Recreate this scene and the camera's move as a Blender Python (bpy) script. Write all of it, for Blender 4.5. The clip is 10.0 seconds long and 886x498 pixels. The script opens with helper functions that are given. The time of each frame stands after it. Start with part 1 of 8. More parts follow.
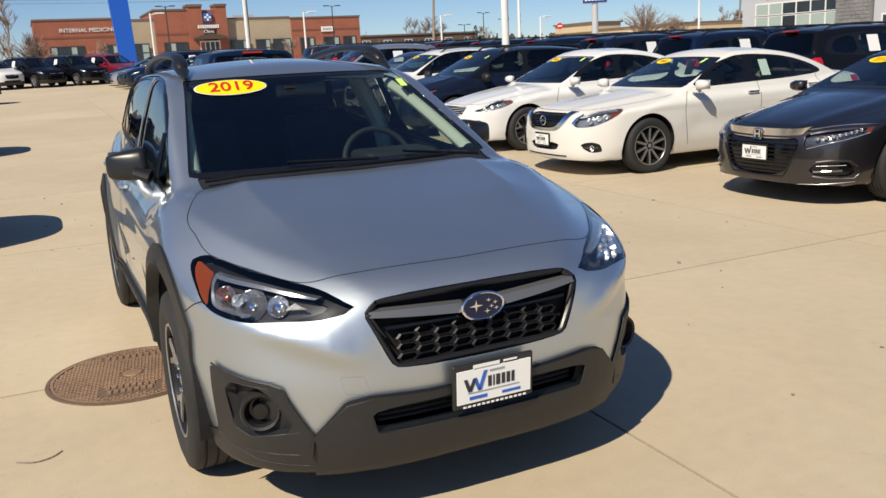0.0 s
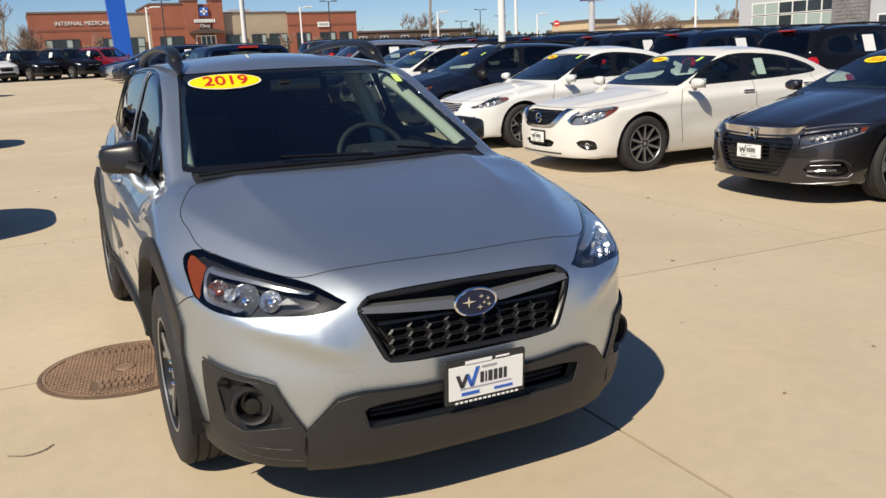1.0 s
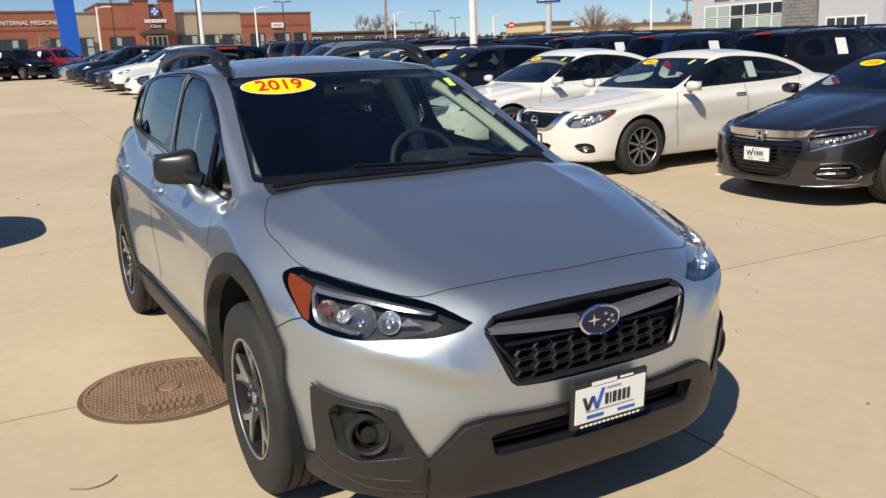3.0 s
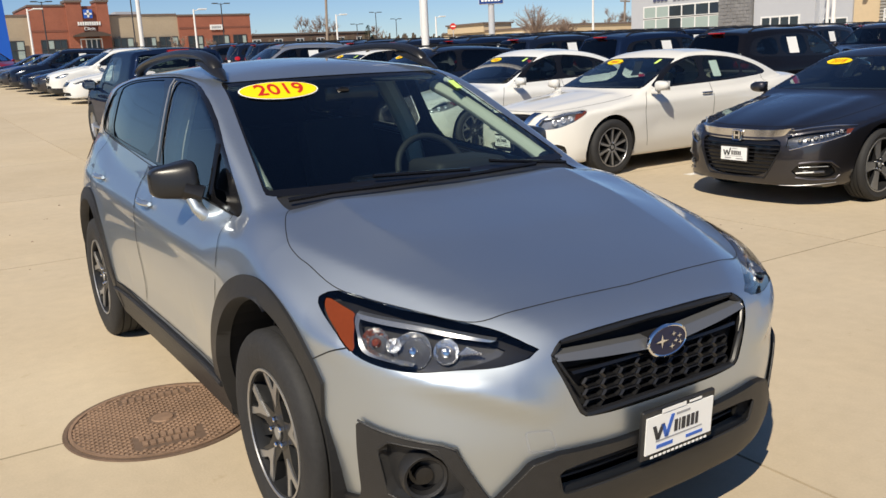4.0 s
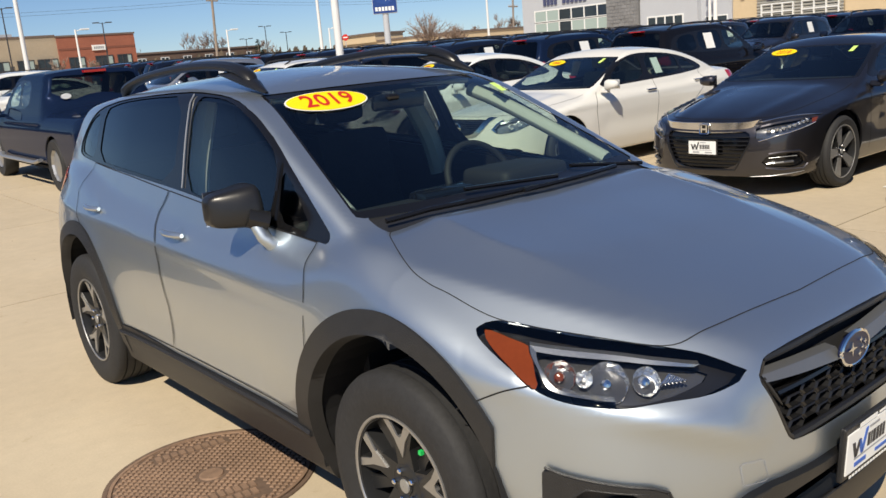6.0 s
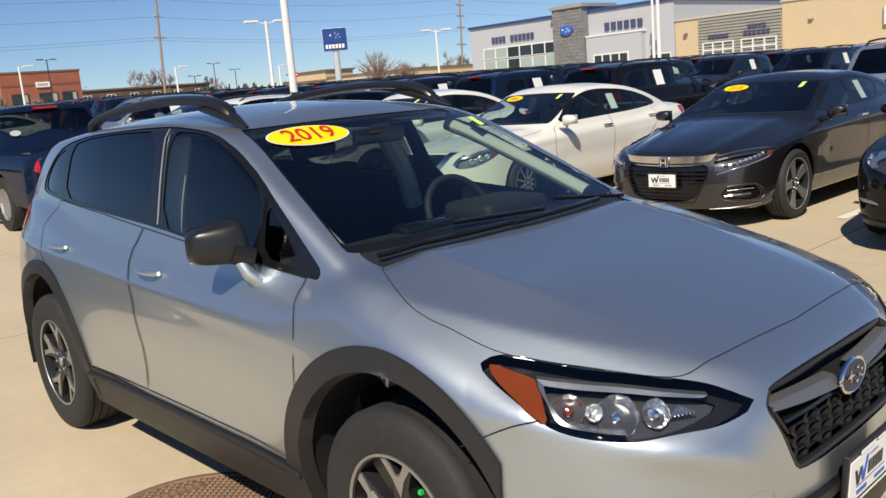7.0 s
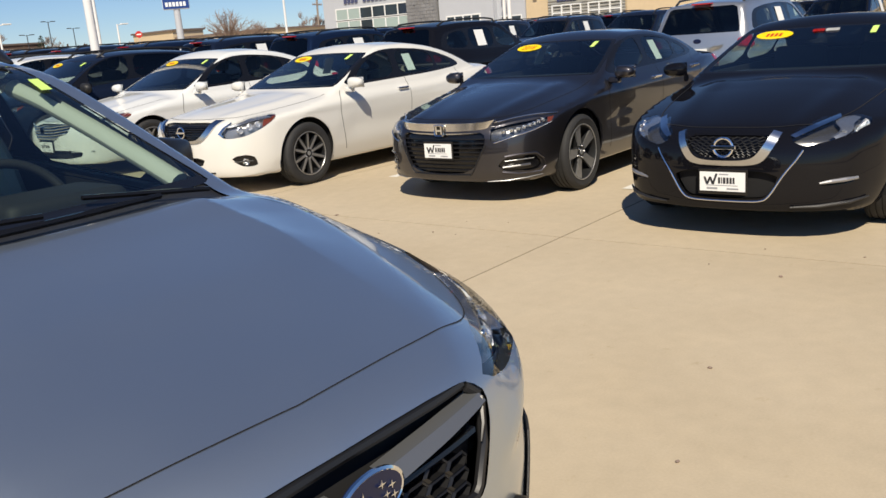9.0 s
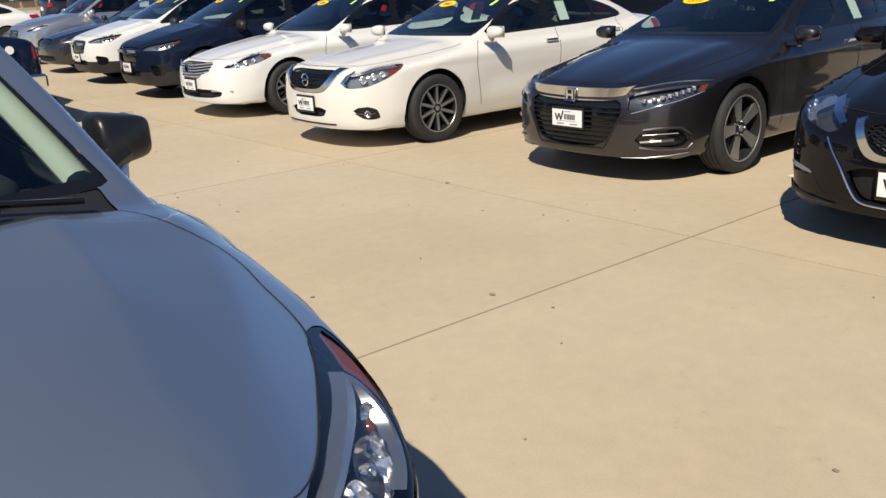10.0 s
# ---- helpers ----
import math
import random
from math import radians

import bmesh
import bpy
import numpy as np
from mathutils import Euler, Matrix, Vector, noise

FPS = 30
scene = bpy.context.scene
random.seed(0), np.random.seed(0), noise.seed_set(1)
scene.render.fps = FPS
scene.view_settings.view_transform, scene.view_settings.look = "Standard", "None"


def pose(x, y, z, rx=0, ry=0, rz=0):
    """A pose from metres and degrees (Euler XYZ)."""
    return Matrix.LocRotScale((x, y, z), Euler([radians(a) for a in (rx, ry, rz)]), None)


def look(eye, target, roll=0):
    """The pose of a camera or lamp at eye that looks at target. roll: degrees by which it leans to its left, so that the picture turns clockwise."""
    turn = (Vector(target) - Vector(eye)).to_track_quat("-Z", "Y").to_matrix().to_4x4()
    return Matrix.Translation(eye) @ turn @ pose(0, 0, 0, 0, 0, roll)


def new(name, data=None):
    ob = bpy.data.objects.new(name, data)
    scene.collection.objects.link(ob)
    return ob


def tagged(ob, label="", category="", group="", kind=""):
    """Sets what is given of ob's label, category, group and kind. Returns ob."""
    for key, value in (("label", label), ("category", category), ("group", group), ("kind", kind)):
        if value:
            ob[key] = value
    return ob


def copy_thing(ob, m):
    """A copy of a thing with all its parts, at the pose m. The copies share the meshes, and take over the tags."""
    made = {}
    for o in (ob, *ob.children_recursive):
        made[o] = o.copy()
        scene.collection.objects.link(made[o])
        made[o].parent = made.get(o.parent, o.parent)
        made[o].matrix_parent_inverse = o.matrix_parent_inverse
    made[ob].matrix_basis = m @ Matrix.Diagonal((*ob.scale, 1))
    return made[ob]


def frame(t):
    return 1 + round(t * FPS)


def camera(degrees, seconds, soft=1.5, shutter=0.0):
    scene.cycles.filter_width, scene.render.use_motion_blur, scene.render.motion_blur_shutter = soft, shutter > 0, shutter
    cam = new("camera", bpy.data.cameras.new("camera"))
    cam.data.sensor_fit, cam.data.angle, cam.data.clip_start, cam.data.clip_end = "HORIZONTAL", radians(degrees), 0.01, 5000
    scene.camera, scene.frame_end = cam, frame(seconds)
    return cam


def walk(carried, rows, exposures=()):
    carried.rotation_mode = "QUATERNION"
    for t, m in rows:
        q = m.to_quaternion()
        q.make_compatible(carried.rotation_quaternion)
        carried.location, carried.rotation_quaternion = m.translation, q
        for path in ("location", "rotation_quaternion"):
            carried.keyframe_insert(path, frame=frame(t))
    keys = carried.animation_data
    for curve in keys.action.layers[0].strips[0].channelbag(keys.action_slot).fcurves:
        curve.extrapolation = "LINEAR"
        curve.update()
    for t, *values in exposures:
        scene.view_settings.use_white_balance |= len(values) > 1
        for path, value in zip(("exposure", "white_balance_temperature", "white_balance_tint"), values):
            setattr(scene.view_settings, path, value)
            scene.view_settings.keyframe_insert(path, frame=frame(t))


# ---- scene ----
cam = camera(55.0, 10.0)
PATH = [
    (0, (-1.231, -3.248, 1.508), (-0.408, -1.479, 1.067), -2.9),
    (0.5, (-1.23, -3.253, 1.508), (-0.403, -1.486, 1.064), -2.8),
    (1, (-1.225, -3.25, 1.505), (-0.393, -1.488, 1.056), -2.4),
    (1.5, (-1.263, -3.216, 1.513), (-0.421, -1.459, 1.058), -1.9),
    (2, (-1.455, -3.13, 1.519), (-0.594, -1.382, 1.065), -1.7),
    (2.5, (-1.569, -3.023, 1.527), (-0.679, -1.289, 1.076), -1.9),
    (4, (-1.764, -2.5, 1.545), (-0.723, -0.853, 1.092), -2.6),
    (4.5, (-1.928, -2.333, 1.546), (-0.827, -0.726, 1.093), -2.5),
    (5, (-2.024, -2.146, 1.542), (-0.898, -0.558, 1.085), -3.0),
    (5.5, (-2.084, -1.98, 1.553), (-0.908, -0.43, 1.087), -4.5),
    (7, (-2.223, -1.747, 1.553), (-0.894, -0.301, 1.178), -4.9),
    (7.5, (-2.071, -1.822, 1.538), (-0.682, -0.429, 1.178), -6.4),
    (8, (-1.725, -1.925, 1.512), (-0.242, -0.641, 1.122), -6.4),
    (8.5, (-1.332, -1.833, 1.479), (0.21, -0.645, 1.021), -5.2),
    (9, (-0.891, -1.788, 1.436), (0.626, -0.577, 0.953), -4.6),
    (9.5, (-0.404, -1.689, 1.43), (0.959, -0.319, 0.916), -4.1),
    (10, (0.078, -1.574, 1.446), (1.283, -0.087, 0.865), -3.0),
]
walk(cam, [(t, look(eye, target, roll)) for t, eye, target, roll in PATH])

# ---------------------------------------------------------------- light
SUN_WAY = Vector((0.78, 0.54, -1.0)).normalized()
world = bpy.data.worlds.new("sky")
scene.world = world
world.use_nodes = True
wn = world.node_tree
sky = wn.nodes.new("ShaderNodeTexSky")
sky.sky_type, sky.sun_disc = "NISHITA", False
sky.sun_elevation = math.asin(-SUN_WAY.z)
sky.sun_rotation = math.atan2(-SUN_WAY.x, -SUN_WAY.y)
sky.air_density, sky.dust_density, sky.ozone_density, sky.altitude = 0.85, 0.0, 3.0, 300
cool = wn.nodes.new("ShaderNodeVectorMath")
cool.operation = "MULTIPLY"
cool.inputs[1].default_value = (0.84, 0.96, 1.16)
wn.links.new(sky.outputs[0], cool.inputs[0])
wn.links.new(cool.outputs[0], wn.nodes["Background"].inputs[0])
wn.nodes["Background"].inputs[1].default_value = 0.071
sun = new("sun", bpy.data.lights.new("sun", "SUN"))
sun.data.energy, sun.data.angle, sun.data.color = 5.0, radians(0.53), (1.0, 0.895, 0.725)
sun.matrix_world = look((0, 0, 30), Vector((0, 0, 30)) + SUN_WAY)
scene.view_settings.exposure = 0.13

# ---------------------------------------------------------------- materials
def mat(name, color, rough=0.5, metal=0.0, coat=0.0, var=0.0, scale=20.0, relief=0.0, random_hue=0.0, spec=0.5):
    """A principled surface whose colour varies at two scales, with fine relief."""
    m = bpy.data.materials.new(name)
    m.use_nodes = True
    t = m.node_tree
    b = t.nodes["Principled BSDF"]
    b.inputs["Base Color"].default_value = (*color, 1)
    b.inputs["Roughness"].default_value = rough
    b.inputs["Metallic"].default_value = metal
    b.inputs["Coat Weight"].default_value = coat
    b.inputs["Coat Roughness"].default_value = 0.04
    b.inputs["Specular IOR Level"].default_value = spec
    if var or relief:
        co = t.nodes.new("ShaderNodeTexCoord")
        big, small = t.nodes.new("ShaderNodeTexNoise"), t.nodes.new("ShaderNodeTexNoise")
        big.inputs["Scale"].default_value, small.inputs["Scale"].default_value = scale * 0.12, scale
        big.inputs["Detail"].default_value, small.inputs["Detail"].default_value = 4, 6
        for nd in (big, small):
            t.links.new(co.outputs["Object"], nd.inputs["Vector"])
        add = t.nodes.new("ShaderNodeMath")
        add.operation = "ADD"
        t.links.new(big.outputs["Fac"], add.inputs[0]), t.links.new(small.outputs["Fac"], add.inputs[1])
        ramp = t.nodes.new("ShaderNodeMapRange")
        ramp.inputs["From Min"].default_value, ramp.inputs["From Max"].default_value = 0.6, 1.4
        ramp.inputs["To Min"].default_value, ramp.inputs["To Max"].default_value = 1 - var, 1 + var
        t.links.new(add.outputs[0], ramp.inputs["Value"])
        mul = t.nodes.new("ShaderNodeVectorMath")
        mul.operation = "SCALE"
        mul.inputs[0].default_value = color
        t.links.new(ramp.outputs[0], mul.inputs["Scale"])
        last = mul.outputs[0]
        if random_hue:
            info = t.nodes.new("ShaderNodeObjectInfo")
            r = t.nodes.new("ShaderNodeMapRange")
            r.inputs["To Min"].default_value, r.inputs["To Max"].default_value = 1 - random_hue, 1 + random_hue
            t.links.new(info.outputs["Random"], r.inputs["Value"])
            m2 = t.nodes.new("ShaderNodeVectorMath")
            m2.operation = "SCALE"
            t.links.new(last, m2.inputs[0]), t.links.new(r.outputs[0], m2.inputs["Scale"])
            last = m2.outputs[0]
        t.links.new(last, b.inputs["Base Color"])
        if relief:
            bp = t.nodes.new("ShaderNodeBump")
            bp.inputs["Strength"].default_value, bp.inputs["Distance"].default_value = relief, 0.01
            t.links.new(small.outputs["Fac"], bp.inputs["Height"])
            t.links.new(bp.outputs[0], b.inputs["Normal"])
    return m


def glass(name, tint, gloss=1.0):
    """A thin pane: what lies behind shows through its tint, and it mirrors by Fresnel's law."""
    m = bpy.data.materials.new(name)
    m.use_nodes = True
    t = m.node_tree
    t.nodes.remove(t.nodes["Principled BSDF"])
    clear, shine, mix, lay = (t.nodes.new(k) for k in ("ShaderNodeBsdfTransparent", "ShaderNodeBsdfGlossy", "ShaderNodeMixShader", "ShaderNodeLayerWeight"))
    clear.inputs[0].default_value = (*tint, 1)
    shine.inputs["Roughness"].default_value = 0.015
    shine.inputs["Color"].default_value = (gloss, gloss, gloss, 1)
    lay.inputs[0].default_value = 0.5
    steep, fr = t.nodes.new("ShaderNodeMath"), t.nodes.new("ShaderNodeMath")
    steep.operation, steep.inputs[1].default_value = "POWER", 4.0
    fr.operation, fr.inputs[1].default_value, fr.inputs[2].default_value = "MULTIPLY_ADD", 0.85, 0.05
    t.links.new(lay.outputs["Facing"], steep.inputs[0]), t.links.new(steep.outputs[0], fr.inputs[0])
    t.links.new(fr.outputs[0], mix.inputs[0]), t.links.new(clear.outputs[0], mix.inputs[1]), t.links.new(shine.outputs[0], mix.inputs[2])
    t.links.new(mix.outputs[0], t.nodes["Material Output"].inputs[0])
    return m


def paint(name, color, metal=0.0, rough=0.35, coat=1.0):
    """Car paint: a base coat, with flakes where it is metallic, under clear lacquer."""
    m = mat(name, color, rough, metal, coat, spec=0.0 if metal < 0.2 else 0.3)
    t = m.node_tree
    b = t.nodes["Principled BSDF"]
    co, ns = t.nodes.new("ShaderNodeTexCoord"), t.nodes.new("ShaderNodeTexNoise")
    ns.inputs["Scale"].default_value, ns.inputs["Detail"].default_value = 3.0, 6
    t.links.new(co.outputs["Object"], ns.inputs["Vector"])
    r = t.nodes.new("ShaderNodeMapRange")
    r.inputs["To Min"].default_value, r.inputs["To Max"].default_value = rough - 0.03, rough + 0.04
    t.links.new(ns.outputs["Fac"], r.inputs["Value"]), t.links.new(r.outputs[0], b.inputs["Roughness"])
    return m




def flake_paint(name, color, sheen, share=0.30, rough=0.36, wide=0.62):
    """Metallic paint: aligned flakes mixed with a broad glitter of tilted ones, all under clear lacquer."""
    m = paint(name, color, 1.0, rough, 1.0)
    t = m.node_tree
    b = t.nodes["Principled BSDF"]
    broad, mix = t.nodes.new("ShaderNodeBsdfPrincipled"), t.nodes.new("ShaderNodeMixShader")
    broad.inputs["Base Color"].default_value = (*sheen, 1)
    broad.inputs["Metallic"].default_value, broad.inputs["Roughness"].default_value = 1.0, wide
    for q in (b, broad):
        q.inputs["Coat Weight"].default_value, q.inputs["Coat Roughness"].default_value = 1.0, 0.015
    mix.inputs[0].default_value = share
    t.links.new(b.outputs[0], mix.inputs[1]), t.links.new(broad.outputs[0], mix.inputs[2])
    t.links.new(mix.outputs[0], t.nodes["Material Output"].inputs[0])
    return m


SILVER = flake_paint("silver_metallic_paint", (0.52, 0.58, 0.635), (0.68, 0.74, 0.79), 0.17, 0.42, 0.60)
WHITE = paint("pearl_white_paint", (0.70, 0.69, 0.65), 0.0, 0.4)
PURE_WHITE = paint("white_paint", (0.70, 0.71, 0.70), 0.0, 0.4)
GREY = flake_paint("dark_grey_metallic_paint", (0.055, 0.053, 0.062), (0.085, 0.080, 0.085))
BLACK = paint("black_paint", (0.006, 0.006, 0.008), 0.0, 0.3, 0.6)
NAVY = paint("navy_blue_paint", (0.008, 0.013, 0.030), 0.1, 0.3, 0.6)
BLUE = paint("dark_blue_paint", (0.006, 0.013, 0.038), 0.1, 0.3, 0.45)
RED = paint("deep_red_paint", (0.22, 0.01, 0.02), 0.2, 0.3)
LIGHT_SILVER = paint("light_silver_paint", (0.52, 0.53, 0.54), 0.8, 0.3)
TRIM = mat("black_textured_plastic", (0.018, 0.018, 0.019), 0.46, var=0.18, scale=260, relief=0.25)
GLOSS_BLACK = mat("glossy_black_plastic", (0.008, 0.008, 0.009), 0.12)
DARK = mat("dark_void_lining", (0.006, 0.006, 0.007), 0.9)
CHROME = mat("chrome", (0.86, 0.87, 0.88), 0.07, 1.0)
SATIN = mat("satin_silver_plastic", (0.44, 0.45, 0.46), 0.42, 0.75)
RUBBER = mat("tyre_rubber", (0.020, 0.020, 0.021), 0.75, var=0.25, scale=60, relief=0.2)
RIM_CUT = mat("machined_alloy", (0.42, 0.42, 0.42), 0.36, 0.8, var=0.05, scale=40)
RIM_DARK = mat("dark_painted_alloy", (0.035, 0.036, 0.038), 0.35, 0.5)
IRON = mat("brake_iron", (0.16, 0.15, 0.14), 0.5, 0.8, var=0.3, scale=40)
CLOTH = mat("dark_seat_cloth", (0.014, 0.014, 0.016), 0.9, var=0.3, scale=90, relief=0.3)
CABIN = mat("cabin_plastic", (0.013, 0.013, 0.015), 0.7, var=0.15, scale=80)
LINING = mat("pale_pillar_lining", (0.45, 0.46, 0.42), 0.8, var=0.05, scale=60)
GLASS_FRONT = glass("windscreen_glass", (0.76, 0.86, 0.80))
GLASS_SIDE = glass("door_glass", (0.72, 0.82, 0.76))
GLASS_TINT = glass("privacy_glass", (0.10, 0.11, 0.11))
LENS = glass("clear_lamp_lens", (0.93, 0.94, 0.95))
LAMP_FRAME = mat("bright_lamp_surround", (0.50, 0.51, 0.52), 0.26, 0.85)
LAMP_DARK = mat("dark_lamp_cavity", (0.15, 0.15, 0.155), 0.25, 0.7)
LAMP_CHROME = mat("bright_lamp_chrome", (0.90, 0.91, 0.92), 0.24, 1.0)
LAMP_MID = mat("grey_lamp_cavity", (0.34, 0.34, 0.35), 0.3, 0.6)
SMOKED = mat("smoked_lamp_housing", (0.016, 0.015, 0.014), 0.28, 0.1)
AMBER = mat("amber_reflector", (0.17, 0.034, 0.008), 0.15, var=0.10, scale=60, spec=0.6)
TAIL_RED = mat("red_lamp_plastic", (0.40, 0.008, 0.012), 0.12, coat=0.5)
YELLOW = mat("yellow_sticker", (0.95, 0.68, 0.0), 0.45)
STICKER_RED = mat("red_print", (0.52, 0.018, 0.01), 0.5)
PAPER = mat("white_paper", (0.80, 0.81, 0.80), 0.7)
PRINT = mat("black_print", (0.03, 0.03, 0.035), 0.6)
PRINT_BLUE = mat("blue_print", (0.03, 0.12, 0.50), 0.5)
PRINT_GREY = mat("grey_print", (0.30, 0.31, 0.33), 0.6)
SEAT_GREY = mat("grey_seat_cloth", (0.16, 0.15, 0.135), 0.9, var=0.2, scale=90, relief=0.3)
GREEN_TAG = mat("yellow_green_tag", (0.60, 0.85, 0.20), 0.6)
EMBLEM_BLUE = mat("emblem_blue", (0.004, 0.008, 0.040), 0.35)

# ---------------------------------------------------------------- parts
def thing(name, label, category, group="", kind="", at=None):
    e = new(name)
    e.empty_display_size = 0.2
    if at is not None:
        e.matrix_world = at
    return tagged(e, label, category, group, kind)


def hang(name, me, material, parent, label=""):
    me.materials.clear()
    me.materials.append(material)
    ob = new(name, me)
    ob.parent = parent
    return tagged(ob, label)


def part(name, bm, material, parent, label="", smooth=False):
    """Links a bmesh as one mesh object under a thing or a part."""
    me = bpy.data.meshes.new(name)
    bmesh.ops.recalc_face_normals(bm, faces=bm.faces)
    if smooth:
        for f in bm.faces:
            f.smooth = True
        for e in bm.edges:
            if len(e.link_faces) == 2 and e.calc_face_angle(0) > radians(38):
                e.smooth = False
    bm.to_mesh(me)
    bm.free()
    return hang(name, me, material, parent, label)


def box(bm, x0, y0, z0, x1, y1, z1, bevel=0.0, m=None, seg=1):
    r = bmesh.ops.create_cube(bm, size=1)
    vs = r["verts"]
    bmesh.ops.scale(bm, vec=(abs(x1 - x0), abs(y1 - y0), abs(z1 - z0)), verts=vs)
    bmesh.ops.translate(bm, vec=((x0 + x1) / 2, (y0 + y1) / 2, (z0 + z1) / 2), verts=vs)
    if bevel:
        es = list({e for v in vs for e in v.link_edges})
        g = bmesh.ops.bevel(bm, geom=es, offset=bevel, segments=seg, affect="EDGES", profile=0.6)
        vs = list({v for f in g["faces"] for v in f.verts} | {v for v in vs if v.is_valid})
    if m is not None:
        bmesh.ops.transform(bm, matrix=m, verts=vs)
    return vs


def boxed(*a, bevel=0.0, m=None, seg=1):
    bm = bmesh.new()
    box(bm, *a, bevel=bevel, m=m, seg=seg)
    return bm


def lathe(profile, n=48, axis="x", closed=False):
    """A surface turned round an axis from (radius, offset along the axis) pairs."""
    bm = bmesh.new()
    rings = []
    for k in range(n):
        a = 2 * math.pi * k / n
        c, s = math.cos(a), math.sin(a)
        rings.append([bm.verts.new((o, r * c, r * s) if axis == "x" else (r * c, r * s, o) if axis == "z" else (r * c, o, r * s)) for r, o in profile])
    m = len(profile)
    for k in range(n):
        for j in range(m if closed else m - 1):
            a, b = rings[k], rings[(k + 1) % n]
            try:
                bm.faces.new((a[j], b[j], b[(j + 1) % m], a[(j + 1) % m]))
            except ValueError:
                pass
    bmesh.ops.remove_doubles(bm, verts=bm.verts, dist=1e-6)
    return bm


def tube(bm, pts, r, n=8, close=False, flat=1.0):
    """A tube along points; r is a number or one a point."""
    pts = [Vector(p) for p in pts]
    rs = r if isinstance(r, (list, tuple)) else [r] * len(pts)
    rings = []
    for i, p in enumerate(pts):
        t = (pts[min(i + 1, len(pts) - 1)] - pts[max(i - 1, 0)])
        t = t.normalized() if t.length > 1e-9 else Vector((0, 0, 1))
        a = t.cross(Vector((0, 0, 1)))
        a = a.normalized() if a.length > 1e-3 else Vector((1, 0, 0))
        b = a.cross(t).normalized()
        rings.append([bm.verts.new(p + (a * math.cos(2 * math.pi * k / n) + b * math.sin(2 * math.pi * k / n) * flat) * rs[i]) for k in range(n)])
    for a, b in zip(rings, rings[1:]):
        for k in range(n):
            bm.faces.new((a[k], a[(k + 1) % n], b[(k + 1) % n], b[k]))
    if not close:
        bm.faces.new(rings[0][::-1]), bm.faces.new(rings[-1])
    return bm


def prism(outline, depth, to=None, bevel=0.0):
    """An outline in (u, v) extruded by depth; to maps (u, v, w) to a place."""
    bm = bmesh.new()
    to = to or (lambda u, v, w: (u, w, v))
    a = [bm.verts.new(to(u, v, 0)) for u, v in outline]
    b = [bm.verts.new(to(u, v, depth)) for u, v in outline]
    bm.faces.new(a), bm.faces.new(b[::-1])
    for i in range(len(a)):
        bm.faces.new((a[i], b[i], b[(i + 1) % len(a)], a[(i + 1) % len(a)]))
    if bevel:
        bmesh.ops.bevel(bm, geom=list({e for v in a for e in v.link_edges if all(w in a for w in e.verts)}), offset=bevel, segments=2, affect="EDGES")
    return bm


def oval(rx, ry, n=32, cx=0, cy=0):
    return [(cx + rx * math.cos(2 * math.pi * k / n), cy + ry * math.sin(2 * math.pi * k / n)) for k in range(n)]


def words(name, text, size, material, parent, m, depth=0.003, label="", slant=0.0, wide=1.0, bold=0.0):
    """Raised lettering as a mesh; it lies in the plane of m, reading along its x."""
    cu = bpy.data.curves.new("t", "FONT")
    cu.body, cu.size, cu.extrude, cu.align_x, cu.align_y, cu.shear = text, size, depth, "CENTER", "CENTER", slant
    cu.resolution_u, cu.offset = 3, bold
    ob = bpy.data.objects.new("t", cu)
    me = bpy.data.meshes.new_from_object(ob)
    bpy.data.objects.remove(ob)
    bpy.data.curves.remove(cu)
    me.transform(m @ Matrix.Diagonal((wide, 1, 1, 1)))
    return hang(name, me, material, parent, label)


def ribbon(bm, f, pts, way, width, lift, back=None):
    """A narrow strip that lies on a field along points that are carried onto it in the direction way."""
    p = np.array(pts, float)
    w = np.array(way, float)
    o = p if back is None else p - w * back
    q = cast(f, o, np.tile(w, (len(p), 1)), far=1.6)
    n = normals(f, q)
    t = np.gradient(q, axis=0)
    s = np.cross(t, n)
    s /= np.maximum(np.linalg.norm(s, axis=1, keepdims=True), 1e-9)
    a, b = q + s * width / 2 + n * lift, q - s * width / 2 + n * lift
    va, vb = [bm.verts.new(v) for v in a], [bm.verts.new(v) for v in b]
    for i in range(len(va) - 1):
        bm.faces.new((va[i], va[i + 1], vb[i + 1], vb[i]))
    return q, n


def along(pts, n=12):
    """Points spread along a polyline."""
    pts = [np.array(p, float) for p in pts]
    out = []
    for a, b in zip(pts, pts[1:]):
        out += [a + (b - a) * k / n for k in range(n)]
    return out + [pts[-1]]


def curve_pts(pts, n=10):
    """Catmull-Rom points through a few given ones."""
    pts = [np.array(p, float) for p in pts]
    ex = [2 * pts[0] - pts[1]] + pts + [2 * pts[-1] - pts[-2]]
    out = []
    for i in range(1, len(ex) - 2):
        p0, p1, p2, p3 = ex[i - 1:i + 3]
        for k in range(n):
            t = k / n
            out.append(0.5 * (2 * p1 + (p2 - p0) * t + (2 * p0 - 5 * p1 + 4 * p2 - p3) * t * t + (3 * p1 - p0 - 3 * p2 + p3) * t ** 3))
    return out + [pts[-1]]


